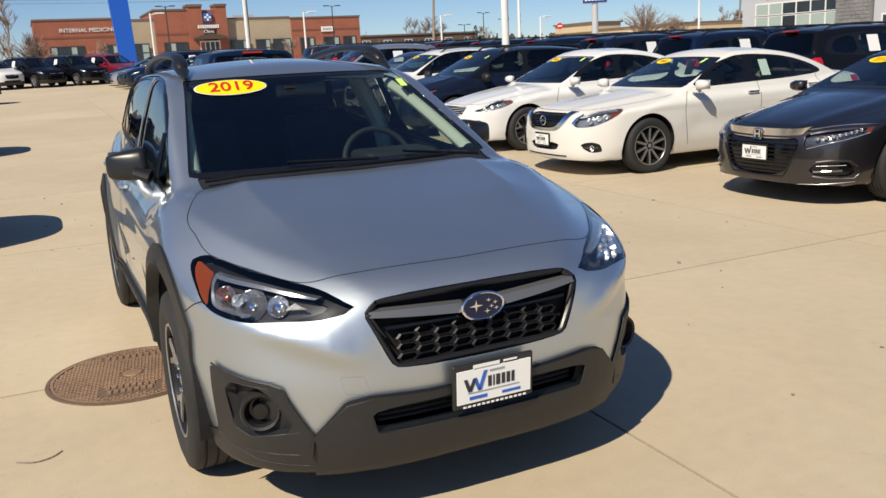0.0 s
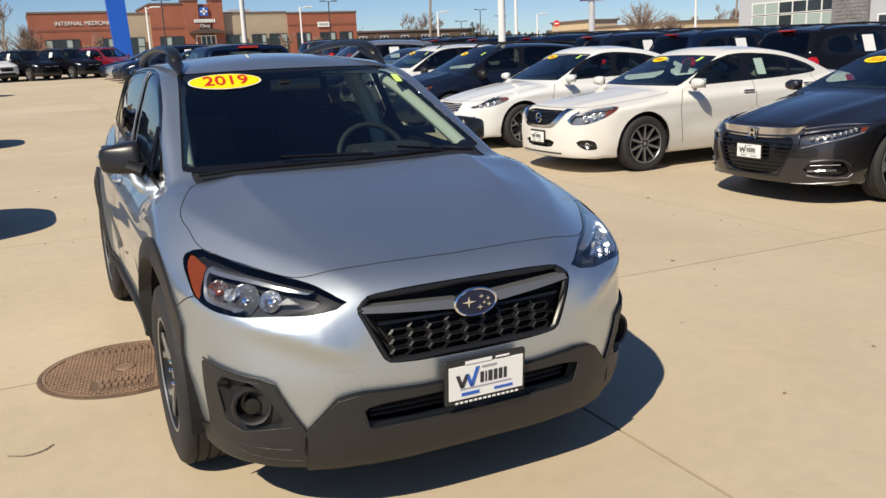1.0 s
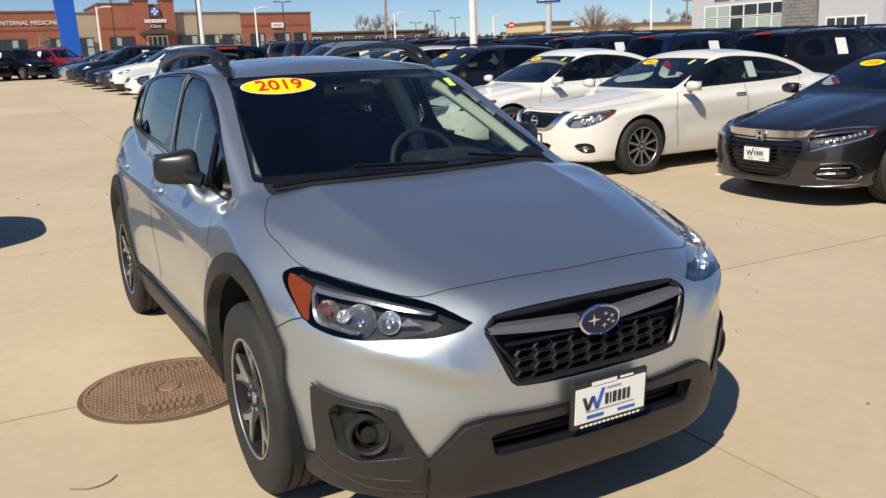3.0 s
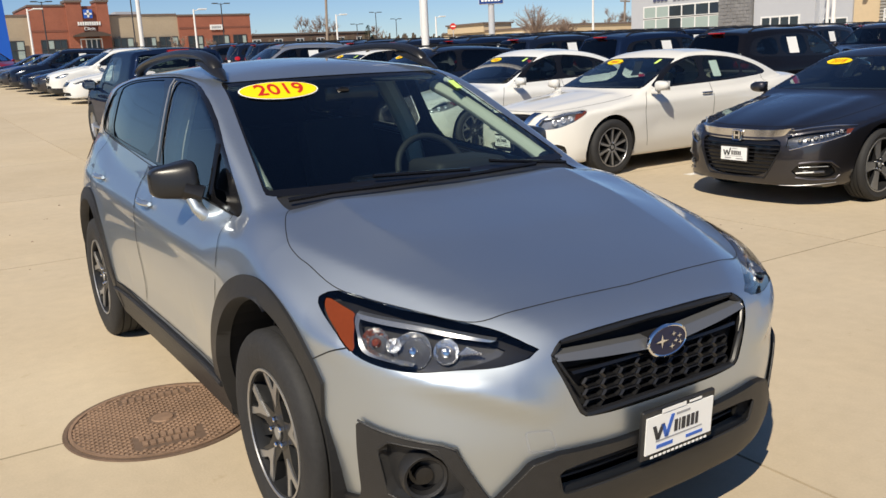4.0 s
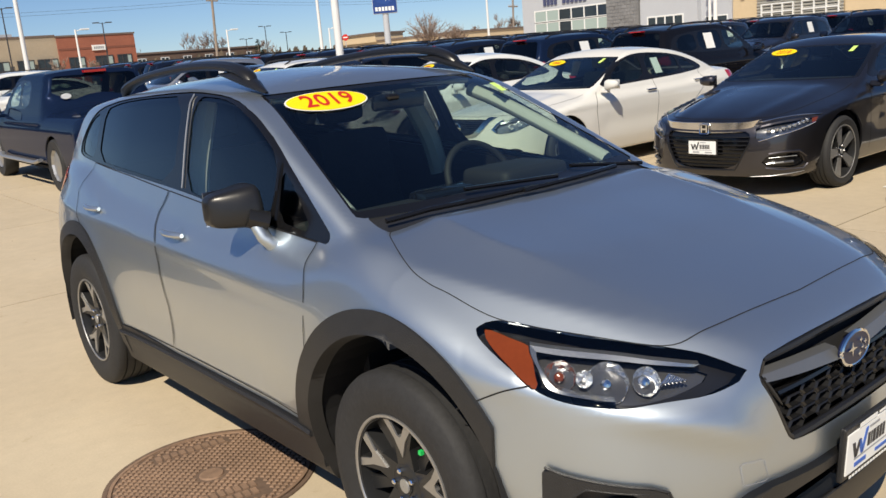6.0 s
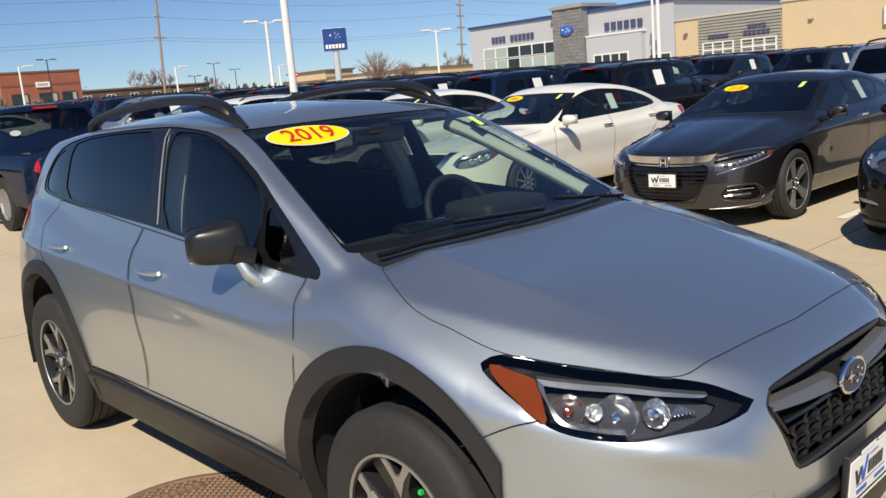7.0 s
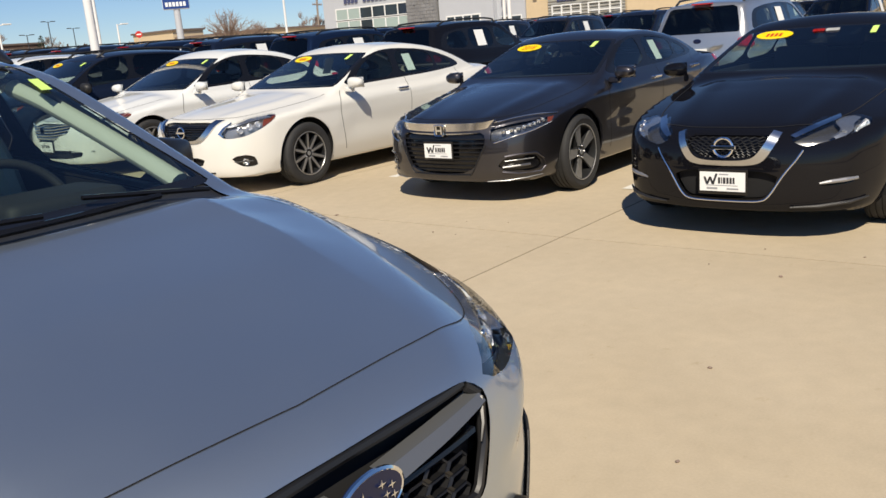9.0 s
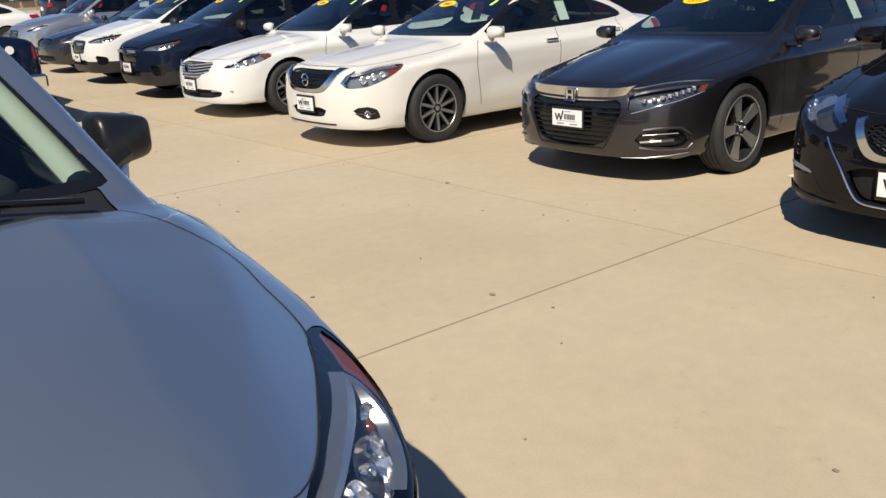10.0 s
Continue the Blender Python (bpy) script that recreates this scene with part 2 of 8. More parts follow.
def arch_liner(r, x0, x1):
    """The upper part of a wheel well."""
    bm = bmesh.new()
    n = 26
    ring = [(r * math.cos(a), r * math.sin(a)) for a in np.linspace(radians(-14), radians(194), n)]
    a = [bm.verts.new((x0, y, z)) for y, z in ring]
    b = [bm.verts.new((x1, y, z)) for y, z in ring]
    for i in range(n - 1):
        bm.faces.new((a[i], a[i + 1], b[i + 1], b[i]))
    bm.faces.new(a)
    return bm

# ---------------------------------------------------------------- shapes by fields
def knots(*pairs):
    """A smooth monotone curve through (x, y) pairs, as a function of an array."""
    xs = np.array([p[0] for p in pairs], float)
    ys = np.array([p[1] for p in pairs], float)
    h, d = np.diff(xs), np.diff(ys) / np.diff(xs)
    m = np.zeros(len(xs))
    for i in range(1, len(xs) - 1):
        if d[i - 1] * d[i] > 0:
            w1, w2 = 2 * h[i] + h[i - 1], h[i] + 2 * h[i - 1]
            m[i] = (w1 + w2) / (w1 / d[i - 1] + w2 / d[i])
    m[0], m[-1] = d[0], d[-1]

    def f(x):
        x = np.clip(np.asarray(x, float), xs[0], xs[-1])
        i = np.clip(np.searchsorted(xs, x) - 1, 0, len(h) - 1)
        t = (x - xs[i]) / h[i]
        return ((1 + 2 * t) * (1 - t) ** 2 * ys[i] + t * (1 - t) ** 2 * h[i] * m[i]
                + t * t * (3 - 2 * t) * ys[i + 1] + t * t * (t - 1) * h[i] * m[i + 1])
    return f


def smax(a, b, k):
    e = np.clip(0.5 + 0.5 * (a - b) / k, 0, 1)
    return b + (a - b) * e + k * e * (1 - e)


def smin(a, b, k):
    return -smax(-a, -b, k)


def bump(x, c, w):
    return np.exp(-((x - c) / w) ** 2)


def car_field(P):
    """The outer skin of a car as a field, below zero inside. Forward is -y; the front axle is at y = 0."""
    def f(x, y, z):
        X = np.abs(x)
        front = (P["nose"] + P["plan"](X) + P["profile"](z)) - y
        side = X - (P["width"](z) + P["taper"](y))
        top = z - (P["top"](y) - P["drop"](y) * (X / 0.6) ** 2)
        if "crease" in P:
            top = top - P["crease"](X, y)
        if "sculpt" in P:
            side = side - P["sculpt"](y, z)
            front = front + P["dent"](X, z)
        rear = y - (P["tail"] - P["rear_plan"](X) - P["rear_profile"](z))
        body = smax(smax(front * 0.9, side, P["round_corner"]), top, P["round_top"])
        body = smax(smax(body, rear * 0.9, 0.12), P["floor"] - z, 0.03)
        g = P["glass"]
        shield = (g["y"] + (z - g["z"]) / g["slope"] + g["bow"] * X * X - y) / math.sqrt(1 + 1 / g["slope"] ** 2)
        sides = (X - P["house"](z) - P["house_taper"](y)) * 0.93
        roof = z - (P["roof"](y) - P["roof_drop"] * (X / 0.56) ** 2)
        hatch = (y - P["hatch"](z) + 0.12 * X * X) * 0.8
        cab = smax(smax(shield, sides, 0.035), smax(roof, hatch, 0.06), 0.05)
        cab = smax(cab, P["sill"] - z, 0.02)
        return smin(body, cab, P["blend"])
    return f


def cast(f, o, d, far=3.2, steps=42):
    """Where rays from inside leave the field."""
    lo, hi = np.zeros(len(o)), np.full(len(o), far)
    for _ in range(steps):
        t = (lo + hi) / 2
        p = o + d * t[:, None]
        inside = f(p[:, 0], p[:, 1], p[:, 2]) < 0
        lo, hi = np.where(inside, t, lo), np.where(inside, hi, t)
    return o + d * hi[:, None]


def normals(f, p, e=1e-3):
    g = np.stack([f(p[:, 0] + e * a, p[:, 1] + e * b, p[:, 2] + e * c) - f(p[:, 0] - e * a, p[:, 1] - e * b, p[:, 2] - e * c)
                  for a, b, c in ((1, 0, 0), (0, 1, 0), (0, 0, 1))], 1)
    return g / np.maximum(np.linalg.norm(g, axis=1, keepdims=True), 1e-9)


def skin(f, ya, yb, zc, nf, ns, nr, nv, low=-32):
    """A grid over the right half of a field and its mirror image: vertices and quads."""
    a = np.radians(np.linspace(0, 90, nf))
    o = [np.stack([0 * a, 0 * a + ya], 1)]
    d = [np.stack([np.sin(a), -np.cos(a)], 1)]
    ys = np.linspace(ya, yb, ns)[1:]
    o.append(np.stack([0 * ys, ys], 1)), d.append(np.stack([0 * ys + 1, 0 * ys], 1))
    a = np.radians(np.linspace(90, 180, nr))[1:]
    o.append(np.stack([0 * a, 0 * a + yb], 1)), d.append(np.stack([np.sin(a), -np.cos(a)], 1))
    o, d = np.concatenate(o), np.concatenate(d)
    el = np.radians(np.linspace(low, 90, nv))
    nu = len(o)
    O = np.zeros((nu, nv, 3))
    O[:, :, :2], O[:, :, 2] = o[:, None, :], zc
    D = np.zeros((nu, nv, 3))
    D[:, :, :2] = d[:, None, :] * np.cos(el)[None, :, None]
    D[:, :, 2] = np.sin(el)[None, :]
    p = cast(f, O.reshape(-1, 3), D.reshape(-1, 3)).reshape(nu, nv, 3)
    p[0, :, 0] = p[-1, :, 0] = 0
    p[:, -1, 0] = 0
    idx = np.arange(nu * nv).reshape(nu, nv)
    q = np.stack([idx[:-1, :-1], idx[1:, :-1], idx[1:, 1:], idx[:-1, 1:]], -1).reshape(-1, 4)
    return p.reshape(-1, 3), q


def poly_sd(px, py, poly):
    """Signed distance to a polygon, below zero inside."""
    poly = np.array(poly, float)
    n, best, inside = len(poly), np.full(len(px), 1e9), np.zeros(len(px), bool)
    for i in range(n):
        (ax, ay), (bx, by) = poly[i], poly[(i + 1) % n]
        ex, ey = bx - ax, by - ay
        t = np.clip(((px - ax) * ex + (py - ay) * ey) / max(ex * ex + ey * ey, 1e-12), 0, 1)
        best = np.minimum(best, np.hypot(px - ax - t * ex, py - ay - t * ey))
        cross = ((ay > py) != (by > py)) & (px < ex * (py - ay) / (ey if abs(ey) > 1e-12 else 1e-12) + ax)
        inside ^= cross
    return np.where(inside, -best, best)


def soften(poly, rounds=2):
    """Chaikin's corner cutting: a rounder outline from a few corners."""
    for _ in range(rounds):
        out = []
        for i in range(len(poly)):
            a, b = poly[i], poly[(i + 1) % len(poly)]
            out += [tuple(0.8 * p + 0.2 * q for p, q in zip(a, b)), tuple(0.2 * p + 0.8 * q for p, q in zip(a, b))]
        poly = out
    return poly


class Skin:
    """A skin mesh that is cut along outlines into tagged panels."""
    def __init__(self, f, *grid, low=-32, bend=None):
        self.f, self.bend = f, bend or f
        verts, quads = skin(f, *grid, low=low)
        self.bm = bmesh.new()
        made = [self.bm.verts.new(v) for v in verts]
        for q in quads:
            vs = [made[i] for i in q]
            self.bm.faces.new(vs)
        bmesh.ops.remove_doubles(self.bm, verts=[v for v in self.bm.verts if abs(v.co.x) < 1e-3], dist=2e-4)
        self.tag = self.bm.faces.layers.int.new("tag")
        self.names = ["body"]

    def cut(self, name, fn):
        """fn(x, y, z) is below zero in the panel. Faces inside take the name; None deletes them."""
        bm = self.bm
        bm.verts.ensure_lookup_table(), bm.verts.index_update()
        co = np.array([v.co for v in bm.verts])
        d = fn(co[:, 0], co[:, 1], co[:, 2])
        d[np.abs(d) < 2e-4] = 0.0
        neg = [bm.verts[i] for i in np.nonzero(d < 0)[0]]
        near = {f for v in neg for f in v.link_faces}
        cand = [f for f in near if max(d[v.index] for v in f.verts) > 0]
        edges = {e for f in cand for e in f.edges}
        zero = {v for f in cand for v in f.verts if d[v.index] == 0}
        for e in edges:
            a, b = e.verts
            da, db = d[a.index], d[b.index]
            if da * db < 0:
                _, v = bmesh.utils.edge_split(e, a, da / (da - db))
                zero.add(v)
        for f in cand:
            zs = [v for v in f.verts if v in zero]
            if len(zs) == 2:
                try:
                    bmesh.utils.face_split(f, zs[0], zs[1])
                except ValueError:
                    pass
        near = list({f for v in neg for f in v.link_faces})
        if not near:
            return
        c = np.array([f.calc_center_median() for f in near])
        inside = fn(c[:, 0], c[:, 1], c[:, 2]) < 0
        chosen = [near[i] for i in np.nonzero(inside)[0]]
        if name is None:
            bmesh.ops.delete(bm, geom=chosen, context="FACES")
            return
        if name not in self.names:
            self.names.append(name)
        k = self.names.index(name)
        for f in chosen:
            f[self.tag] = k

    def panel(self, name, side=0, push=0.0):
        """Vertices, faces and normals of a panel. The skin is one half: side -1 gives its mirror image, 0 both halves."""
        seen, verts, faces = {}, [], []
        k = self.names.index(name) if name in self.names else -1
        for f in self.bm.faces if k >= 0 else ():
            if f[self.tag] == k:
                for v in f.verts:
                    if v not in seen:
                        seen[v] = len(verts)
                        verts.append(tuple(v.co))
                faces.append([seen[v] for v in f.verts])
        p = np.array(verts).reshape(-1, 3)
        n = normals(self.f, p)
        n[np.abs(p[:, 0]) < 1e-4, 0] = 0
        p = p - n * push
        if self.bend is not self.f:
            n = normals(self.bend, p)
            n[np.abs(p[:, 0]) < 1e-4, 0] = 0
        if side == 0:
            mid = np.abs(p[:, 0]) < 1e-4
            remap, extra = np.arange(len(p)), []
            for i in range(len(p)):
                if not mid[i]:
                    remap[i] = len(p) + len(extra)
                    extra.append(i)
            p2, n2 = p[extra] * (-1, 1, 1), n[extra] * (-1, 1, 1)
            faces = faces + [[int(remap[i]) for i in reversed(q)] for q in faces]
            p, n = np.concatenate([p, p2]), np.concatenate([n, n2])
        elif side < 0:
            p, n = p * (-1, 1, 1), n * (-1, 1, 1)
            faces = [q[::-1] for q in faces]
        return p, faces, n


def mesh_of(p, faces, n=None):
    me = bpy.data.meshes.new("m")
    me.from_pydata([tuple(map(float, v)) for v in p], [], faces)
    me.polygons.foreach_set("use_smooth", [True] * len(me.polygons))
    if n is not None:
        me.normals_split_custom_set_from_vertices([tuple(map(float, v)) for v in n])
    return me


def rim_wall(p, faces, n, depth):
    """The panel with a border turned inwards by depth, so that it reads as sheet with thickness."""
    count = {}
    for q in faces:
        for i in range(len(q)):
            e = (q[i], q[(i + 1) % len(q)])
            count[tuple(sorted(e))] = count.get(tuple(sorted(e)), []) + [e]
    border = [c[0] for c in count.values() if len(c) == 1]
    p, n, faces = list(map(np.array, p)), list(map(np.array, n)), list(faces)
    inner = {}
    for a, b in border:
        for i in (a, b):
            if i not in inner and abs(p[i][0]) > 1e-4 or i not in inner:
                inner[i] = len(p)
                p.append(p[i] - n[i] * depth), n.append(n[i])
        faces.append([b, a, inner[a], inner[b]])
    return np.array(p), faces, np.array(n)

def surf(f, pts, way, lift=0.0):
    """Points carried onto a field along a direction, then lifted off it."""
    p = np.array(pts, float)
    w = np.array(way, float)
    q = cast(f, p, np.tile(w / np.linalg.norm(w), (len(p), 1)), far=2.5)
    return q + normals(f, q) * lift


def band(name, a, b, back, material, parent, label=""):
    """A solid strip between two lines of points, with edges turned back."""
    bm = bmesh.new()
    bk = np.array(back, float)
    rows = [[bm.verts.new(v) for v in r] for r in (a + bk, a, b, b + bk)]
    for p, q in zip(rows, rows[1:]):
        for i in range(len(p) - 1):
            bm.faces.new((p[i], p[i + 1], q[i + 1], q[i]))
    return part(name, bm, material, parent, label, smooth=True)


def facet_dish(c, out, r, deep, n=14, seed=1):
    """A lamp reflector pressed into many small facets."""
    rnd = random.Random(seed)
    bm = bmesh.new()
    rot = Vector((0, -1, 0)).rotation_difference(Vector(out).normalized()).to_matrix().to_4x4()
    m = Matrix.Translation(Vector(c)) @ rot
    rings = []
    for t in (1.05, 1.0, .8, .58, .36, .14):
        d = -.006 if t > 1 else deep * (1 - t * t)
        rings.append([bm.verts.new(m @ Vector((r * t * math.cos(2 * math.pi * (k + rnd.uniform(-.2, .2)) / n), d + rnd.uniform(-.1, .1) * deep * (t < 1), r * t * math.sin(2 * math.pi * k / n)))) for k in range(n)])
    for a, b in zip(rings, rings[1:]):
        for k in range(n):
            bm.faces.new((a[k], a[(k + 1) % n], b[(k + 1) % n], b[k]))
    bm.faces.new(rings[-1])
    return bm

# ---------------------------------------------------------------- wheels
WHEELS = {}


def wheel_parts(parent, r, w, rim, spokes, style, side, at, cut=RIM_CUT, dark=RIM_DARK):
    """A road wheel under a car: tyre with grooves, rim, spokes, hub, nuts, brake disc. side: -1 or 1, the way its face looks along x."""
    e = new("wheel")
    e.parent = parent
    e.matrix_basis = Matrix.Translation(at)
    key = (r, w, rim, spokes, style, side, cut.name, dark.name)
    if key in WHEELS:
        for o in WHEELS[key].children:
            c = o.copy()
            scene.collection.objects.link(c)
            c.parent = e
        return e
    WHEELS[key] = e
    s, h = side, w / 2
    prof = [(rim * 0.93, -h * .86), (rim * 1.02, -h * .90), (rim * 1.10, -h * .97), (rim + (r - rim) * .55, -h * 1.03), (r * .955, -h * .93), (r * .982, -h * .84)]
    for c in (-.55, -.18, .18, .55):
        prof += [(r, h * (c - .16)), (r, h * (c - .045)), (r - .008, h * (c - .035)), (r - .008, h * (c + .035)), (r, h * (c + .045)), (r, h * (c + .16))]
    prof += [(r * .982, h * .84), (r * .955, h * .93), (rim + (r - rim) * .55, h * 1.03), (rim * 1.10, h * .97), (rim * 1.02, h * .90), (rim * 0.93, h * .86)]
    bm = lathe(prof, 64)
    part("tyre", bm, RUBBER, e, smooth=True)
    part("rim", lathe([(rim * .99, s * h * .80), (rim * 1.0, s * h * .88), (rim * .995, s * h * .93), (rim * .965, s * h * .935), (rim * .952, s * h * .90)], 64), cut, e, smooth=True)
    part("rim_well", lathe([(rim * .90, -s * h * .8), (rim * .92, s * h * .45), (rim * .94, s * h * .78), (rim * .955, s * h * .90)], 64), dark, e, smooth=True)
    part("barrel", lathe([(rim * .905, s * h * .5), (rim * .86, -s * h * .3), (rim * .86, -s * h * .8), (0.02, -s * h * .82)], 48), dark, e, smooth=True)
    part("brake_disc", lathe([(0.03, s * h * .06), (rim * .64, s * h * .06), (rim * .64, -s * h * .06)], 40), IRON, e, smooth=True)
    face = s * h
    for k in range(spokes):
        a = 2 * math.pi * k / spokes + (0.0 if style != "five" else 0.31)
        rot = Matrix.Rotation(a, 4, "X")
        if style in ("y", "five"):
            fork = .30 if style == "y" else .10
            for q, mt, name, x0, x1, wd in ((1, dark, "spoke_flank", .30, .66, 1.0), (1, cut, "spoke_face", .655, .70, .52)):
                bm = bmesh.new()
                for side2 in (-1, 1):
                    if style == "y":
                        pts = ([(0, .18), (.17, .24), (.155, .55), (.33, .95), (.17, .975), (.03, .70), (0, .69)] if name == "spoke_flank"
                               else [(0, .40), (.115, .66), (.325, .93), (.30, .955), (.20, .965), (.045, .715), (0, .70)])
                    else:
                        pts = ([(0, .2), (.16, .25), (.12, .6), (.17, .96), (0, .97)] if name == "spoke_flank" else [(0, .24), (.13, .28), (.15, .6), (.20, .955), (0, .965)])
                    pts = [(side2 * a2 * rim, b2 * rim) for a2, b2 in pts]
                    lo = [bm.verts.new((face * x0 * (1 - .0), y, z)) for y, z in pts]
                    up = [bm.verts.new((face * (x1 + .20 * (z / rim) - .05), y, z)) for y, z in pts]
                    bm.faces.new(lo), bm.faces.new(up)
                    for i in range(len(pts)):
                        j = (i + 1) % len(pts)
                        bm.faces.new((lo[i], lo[j], up[j], up[i]))
                bmesh.ops.transform(bm, matrix=rot, verts=bm.verts)
                part(name, bm, mt, e)
        else:
            for q, mt, name, x0, x1, wd in ((1, dark, "spoke_flank", .30, .70, 1.0), (1, cut, "spoke_face", .695, .735, .62)):
                bm = bmesh.new()
                pts = [(-.09 * rim * wd, .2 * rim), (.09 * rim * wd, .2 * rim), (.085 * rim * wd, .96 * rim), (-.085 * rim * wd, .96 * rim)]
                lo = [bm.verts.new((face * x0, y, z)) for y, z in pts]
                up = [bm.verts.new((face * (x1 + .15 * (z / rim) - .04), y, z)) for y, z in pts]
                bm.faces.new(lo), bm.faces.new(up)
                for i in range(4):
                    bm.faces.new((lo[i], lo[(i + 1) % 4], up[(i + 1) % 4], up[i]))
                bmesh.ops.transform(bm, matrix=rot, verts=bm.verts)
                part(name, bm, mt, e)
    for k in range(spokes if style == "y" else 0):
        bm = bmesh.new()
        pts = [(-.13, .22), (.13, .22), (.085, .52), (.125, .94), (-.125, .94), (-.085, .52)]
        lo = [bm.verts.new((face * .18, y * rim, z * rim)) for y, z in pts]
        up = [bm.verts.new((face * (.44 + .16 * z), y * rim * .8, z * rim)) for y, z in pts]
        bm.faces.new(lo), bm.faces.new(up)
        for i in range(6):
            bm.faces.new((lo[i], lo[(i + 1) % 6], up[(i + 1) % 6], up[i]))
        bmesh.ops.transform(bm, matrix=Matrix.Rotation(2 * math.pi * (k + .5) / spokes, 4, "X"), verts=bm.verts)
        part("spoke_scoop", bm, dark, e)
    part("hub", lathe([(rim * .30, face * .35), (rim * .29, face * .66), (rim * .24, face * .70), (rim * .13, face * .70), (rim * .125, face * .74), (0.001, face * .76)], 32), dark, e, smooth=True)
    part("centre_cap", lathe([(rim * .10, face * .74), (rim * .095, face * .775), (0.001, face * .78)], 24), SATIN, e, smooth=True)
    for k in range(5):
        a = 2 * math.pi * k / 5
        bm = lathe([(.009, face * .60), (.009, face * .80), (.006, face * .83), (.001, face * .83)], 6)
        bmesh.ops.translate(bm, vec=(0, rim * .21 * math.cos(a), rim * .21 * math.sin(a)), verts=bm.verts)
        part("lug_nut", bm, CHROME, e)
    return e

# ---------------------------------------------------------------- the silver crossover
def hood_crease(X, y):
    line = 0.508 - 0.17 * np.clip(-y - 0.05, 0, 0.8) ** 1.3
    fade = np.clip((0.30 - y) / 0.15, 0, 1) * np.clip((y + 0.80) / 0.35, 0, 1)
    d = X - line
    return (0.030 * np.exp(-np.sqrt(d * d + 2.5e-5) / np.where(d < 0, 0.20, 0.15)) - 0.006) * fade


CROSS = dict(
    nose=-0.893,
    plan=knots((0, 0), (0.2, 0.003), (0.34, 0.013), (0.45, 0.035), (0.55, 0.075), (0.65, 0.135), (0.73, 0.205), (0.80, 0.30), (0.86, 0.46), (0.90, 0.8)),
    profile=knots((0.15, 0.10), (0.24, 0.045), (0.32, 0.02), (0.42, 0.008), (0.52, 0.0), (0.60, 0.004), (0.68, 0.012), (0.74, 0.032), (0.79, 0.065), (0.83, 0.115), (0.87, 0.22), (0.95, 0.5), (1.2, 1.2)),
    width=knots((0.15, 0.82), (0.25, 0.845), (0.35, 0.868), (0.50, 0.882), (0.62, 0.886), (0.74, 0.884), (0.84, 0.872), (0.92, 0.852), (0.98, 0.828), (1.05, 0.795), (1.2, 0.73), (1.6, 0.55)),
    taper=knots((-0.95, -0.20), (-0.75, -0.115), (-0.6, -0.072), (-0.45, -0.040), (-0.3, -0.018), (-0.1, -0.002), (0.3, 0.0), (1.3, -0.004), (2.4, 0.0), (2.9, -0.016), (3.2, -0.06), (3.5, -0.16)),
    top=knots((-0.95, 0.77), (-0.80, 0.838), (-0.6, 0.898), (-0.3, 0.968), (0.0, 1.026), (0.2, 1.062), (0.5, 1.07), (1.2, 1.08), (2.2, 1.13), (2.9, 1.20), (3.5, 1.2)),
    drop=knots((-0.9, 0.035), (-0.5, 0.042), (0.2, 0.028), (0.6, 0.06), (3.5, 0.06)),
    crease=hood_crease,
    tail=3.57, rear_plan=knots((0, 0), (0.4, 0.02), (0.65, 0.09), (0.8, 0.2), (0.9, 0.5)),
    rear_profile=knots((0.2, 0.08), (0.45, 0.0), (0.7, 0.02), (1.0, 0.09), (1.2, 0.2)),
    round_corner=0.10, round_top=0.05, floor=0.215, blend=0.035, sill=0.93,
    glass=dict(y=0.265, z=1.07, slope=0.49, bow=0.19),
    house=knots((0.9, 0.835), (1.0, 0.80), (1.11, 0.762), (1.3, 0.70), (1.473, 0.632), (1.6, 0.57)),
    house_taper=knots((0.3, -0.03), (0.8, -0.008), (1.3, 0.0), (2.2, -0.006), (2.8, -0.03), (3.2, -0.075), (3.5, -0.14)),
    roof=knots((0.6, 1.36), (0.9, 1.452), (1.1, 1.494), (1.4, 1.528), (1.8, 1.545), (2.3, 1.535), (2.8, 1.500), (3.2, 1.452), (3.5, 1.40)),
    roof_drop=0.045,
    hatch=knots((0.9, 3.44), (1.1, 3.39), (1.3, 3.24), (1.42, 3.12), (1.5, 2.95)),
)


def cross_field(base):
    def f(x, y, z):
        X = np.abs(x)
        v = base(x, y, z)
        # flared arches and a hollow along the doors
        arch = lambda c: bump(np.hypot(y - c, z - 0.34), 0.40, 0.11) * np.clip((z - 0.3) / 0.2, 0, 1)
        v = v - 0.022 * (arch(0.0) + arch(2.665)) * np.clip((X - 0.6) / 0.2, 0, 1)
        v = v + 0.014 * bump(z, 0.52, 0.13) * np.clip((y - 0.55) / 0.25, 0, 1) * np.clip((2.15 - y) / 0.25, 0, 1) * np.clip((X - 0.6) / 0.2, 0, 1)
        v = v - 0.006 * bump(z, 0.80 + 0.045 * y, 0.035) * np.clip((y - 0.2) / 0.5, 0, 1) * np.clip((X - 0.6) / 0.2, 0, 1)
        # the bumper's cheek below the lamp stands proud, with a hollow under it
        edge = z - (0.652 + 0.40 * np.clip(X - 0.54, -0.1, 0.3))
        v = v - 0.018 * np.exp(-(edge / np.where(edge > 0, 0.055, 0.040)) ** 2) * np.clip((X - 0.36) / 0.15, 0, 1) * np.clip((-y - 0.30) / 0.15, 0, 1)
        return v
    return f


def corner_tilt(X, y):
    """Tilts bonnet normals only, towards the lamps, outside a line from its rear corners."""
    d = X - (0.75 + 0.20 * y - 0.35 * y * y)
    return 0.19 * (np.sqrt(d * d + 2.5e-4) + d)


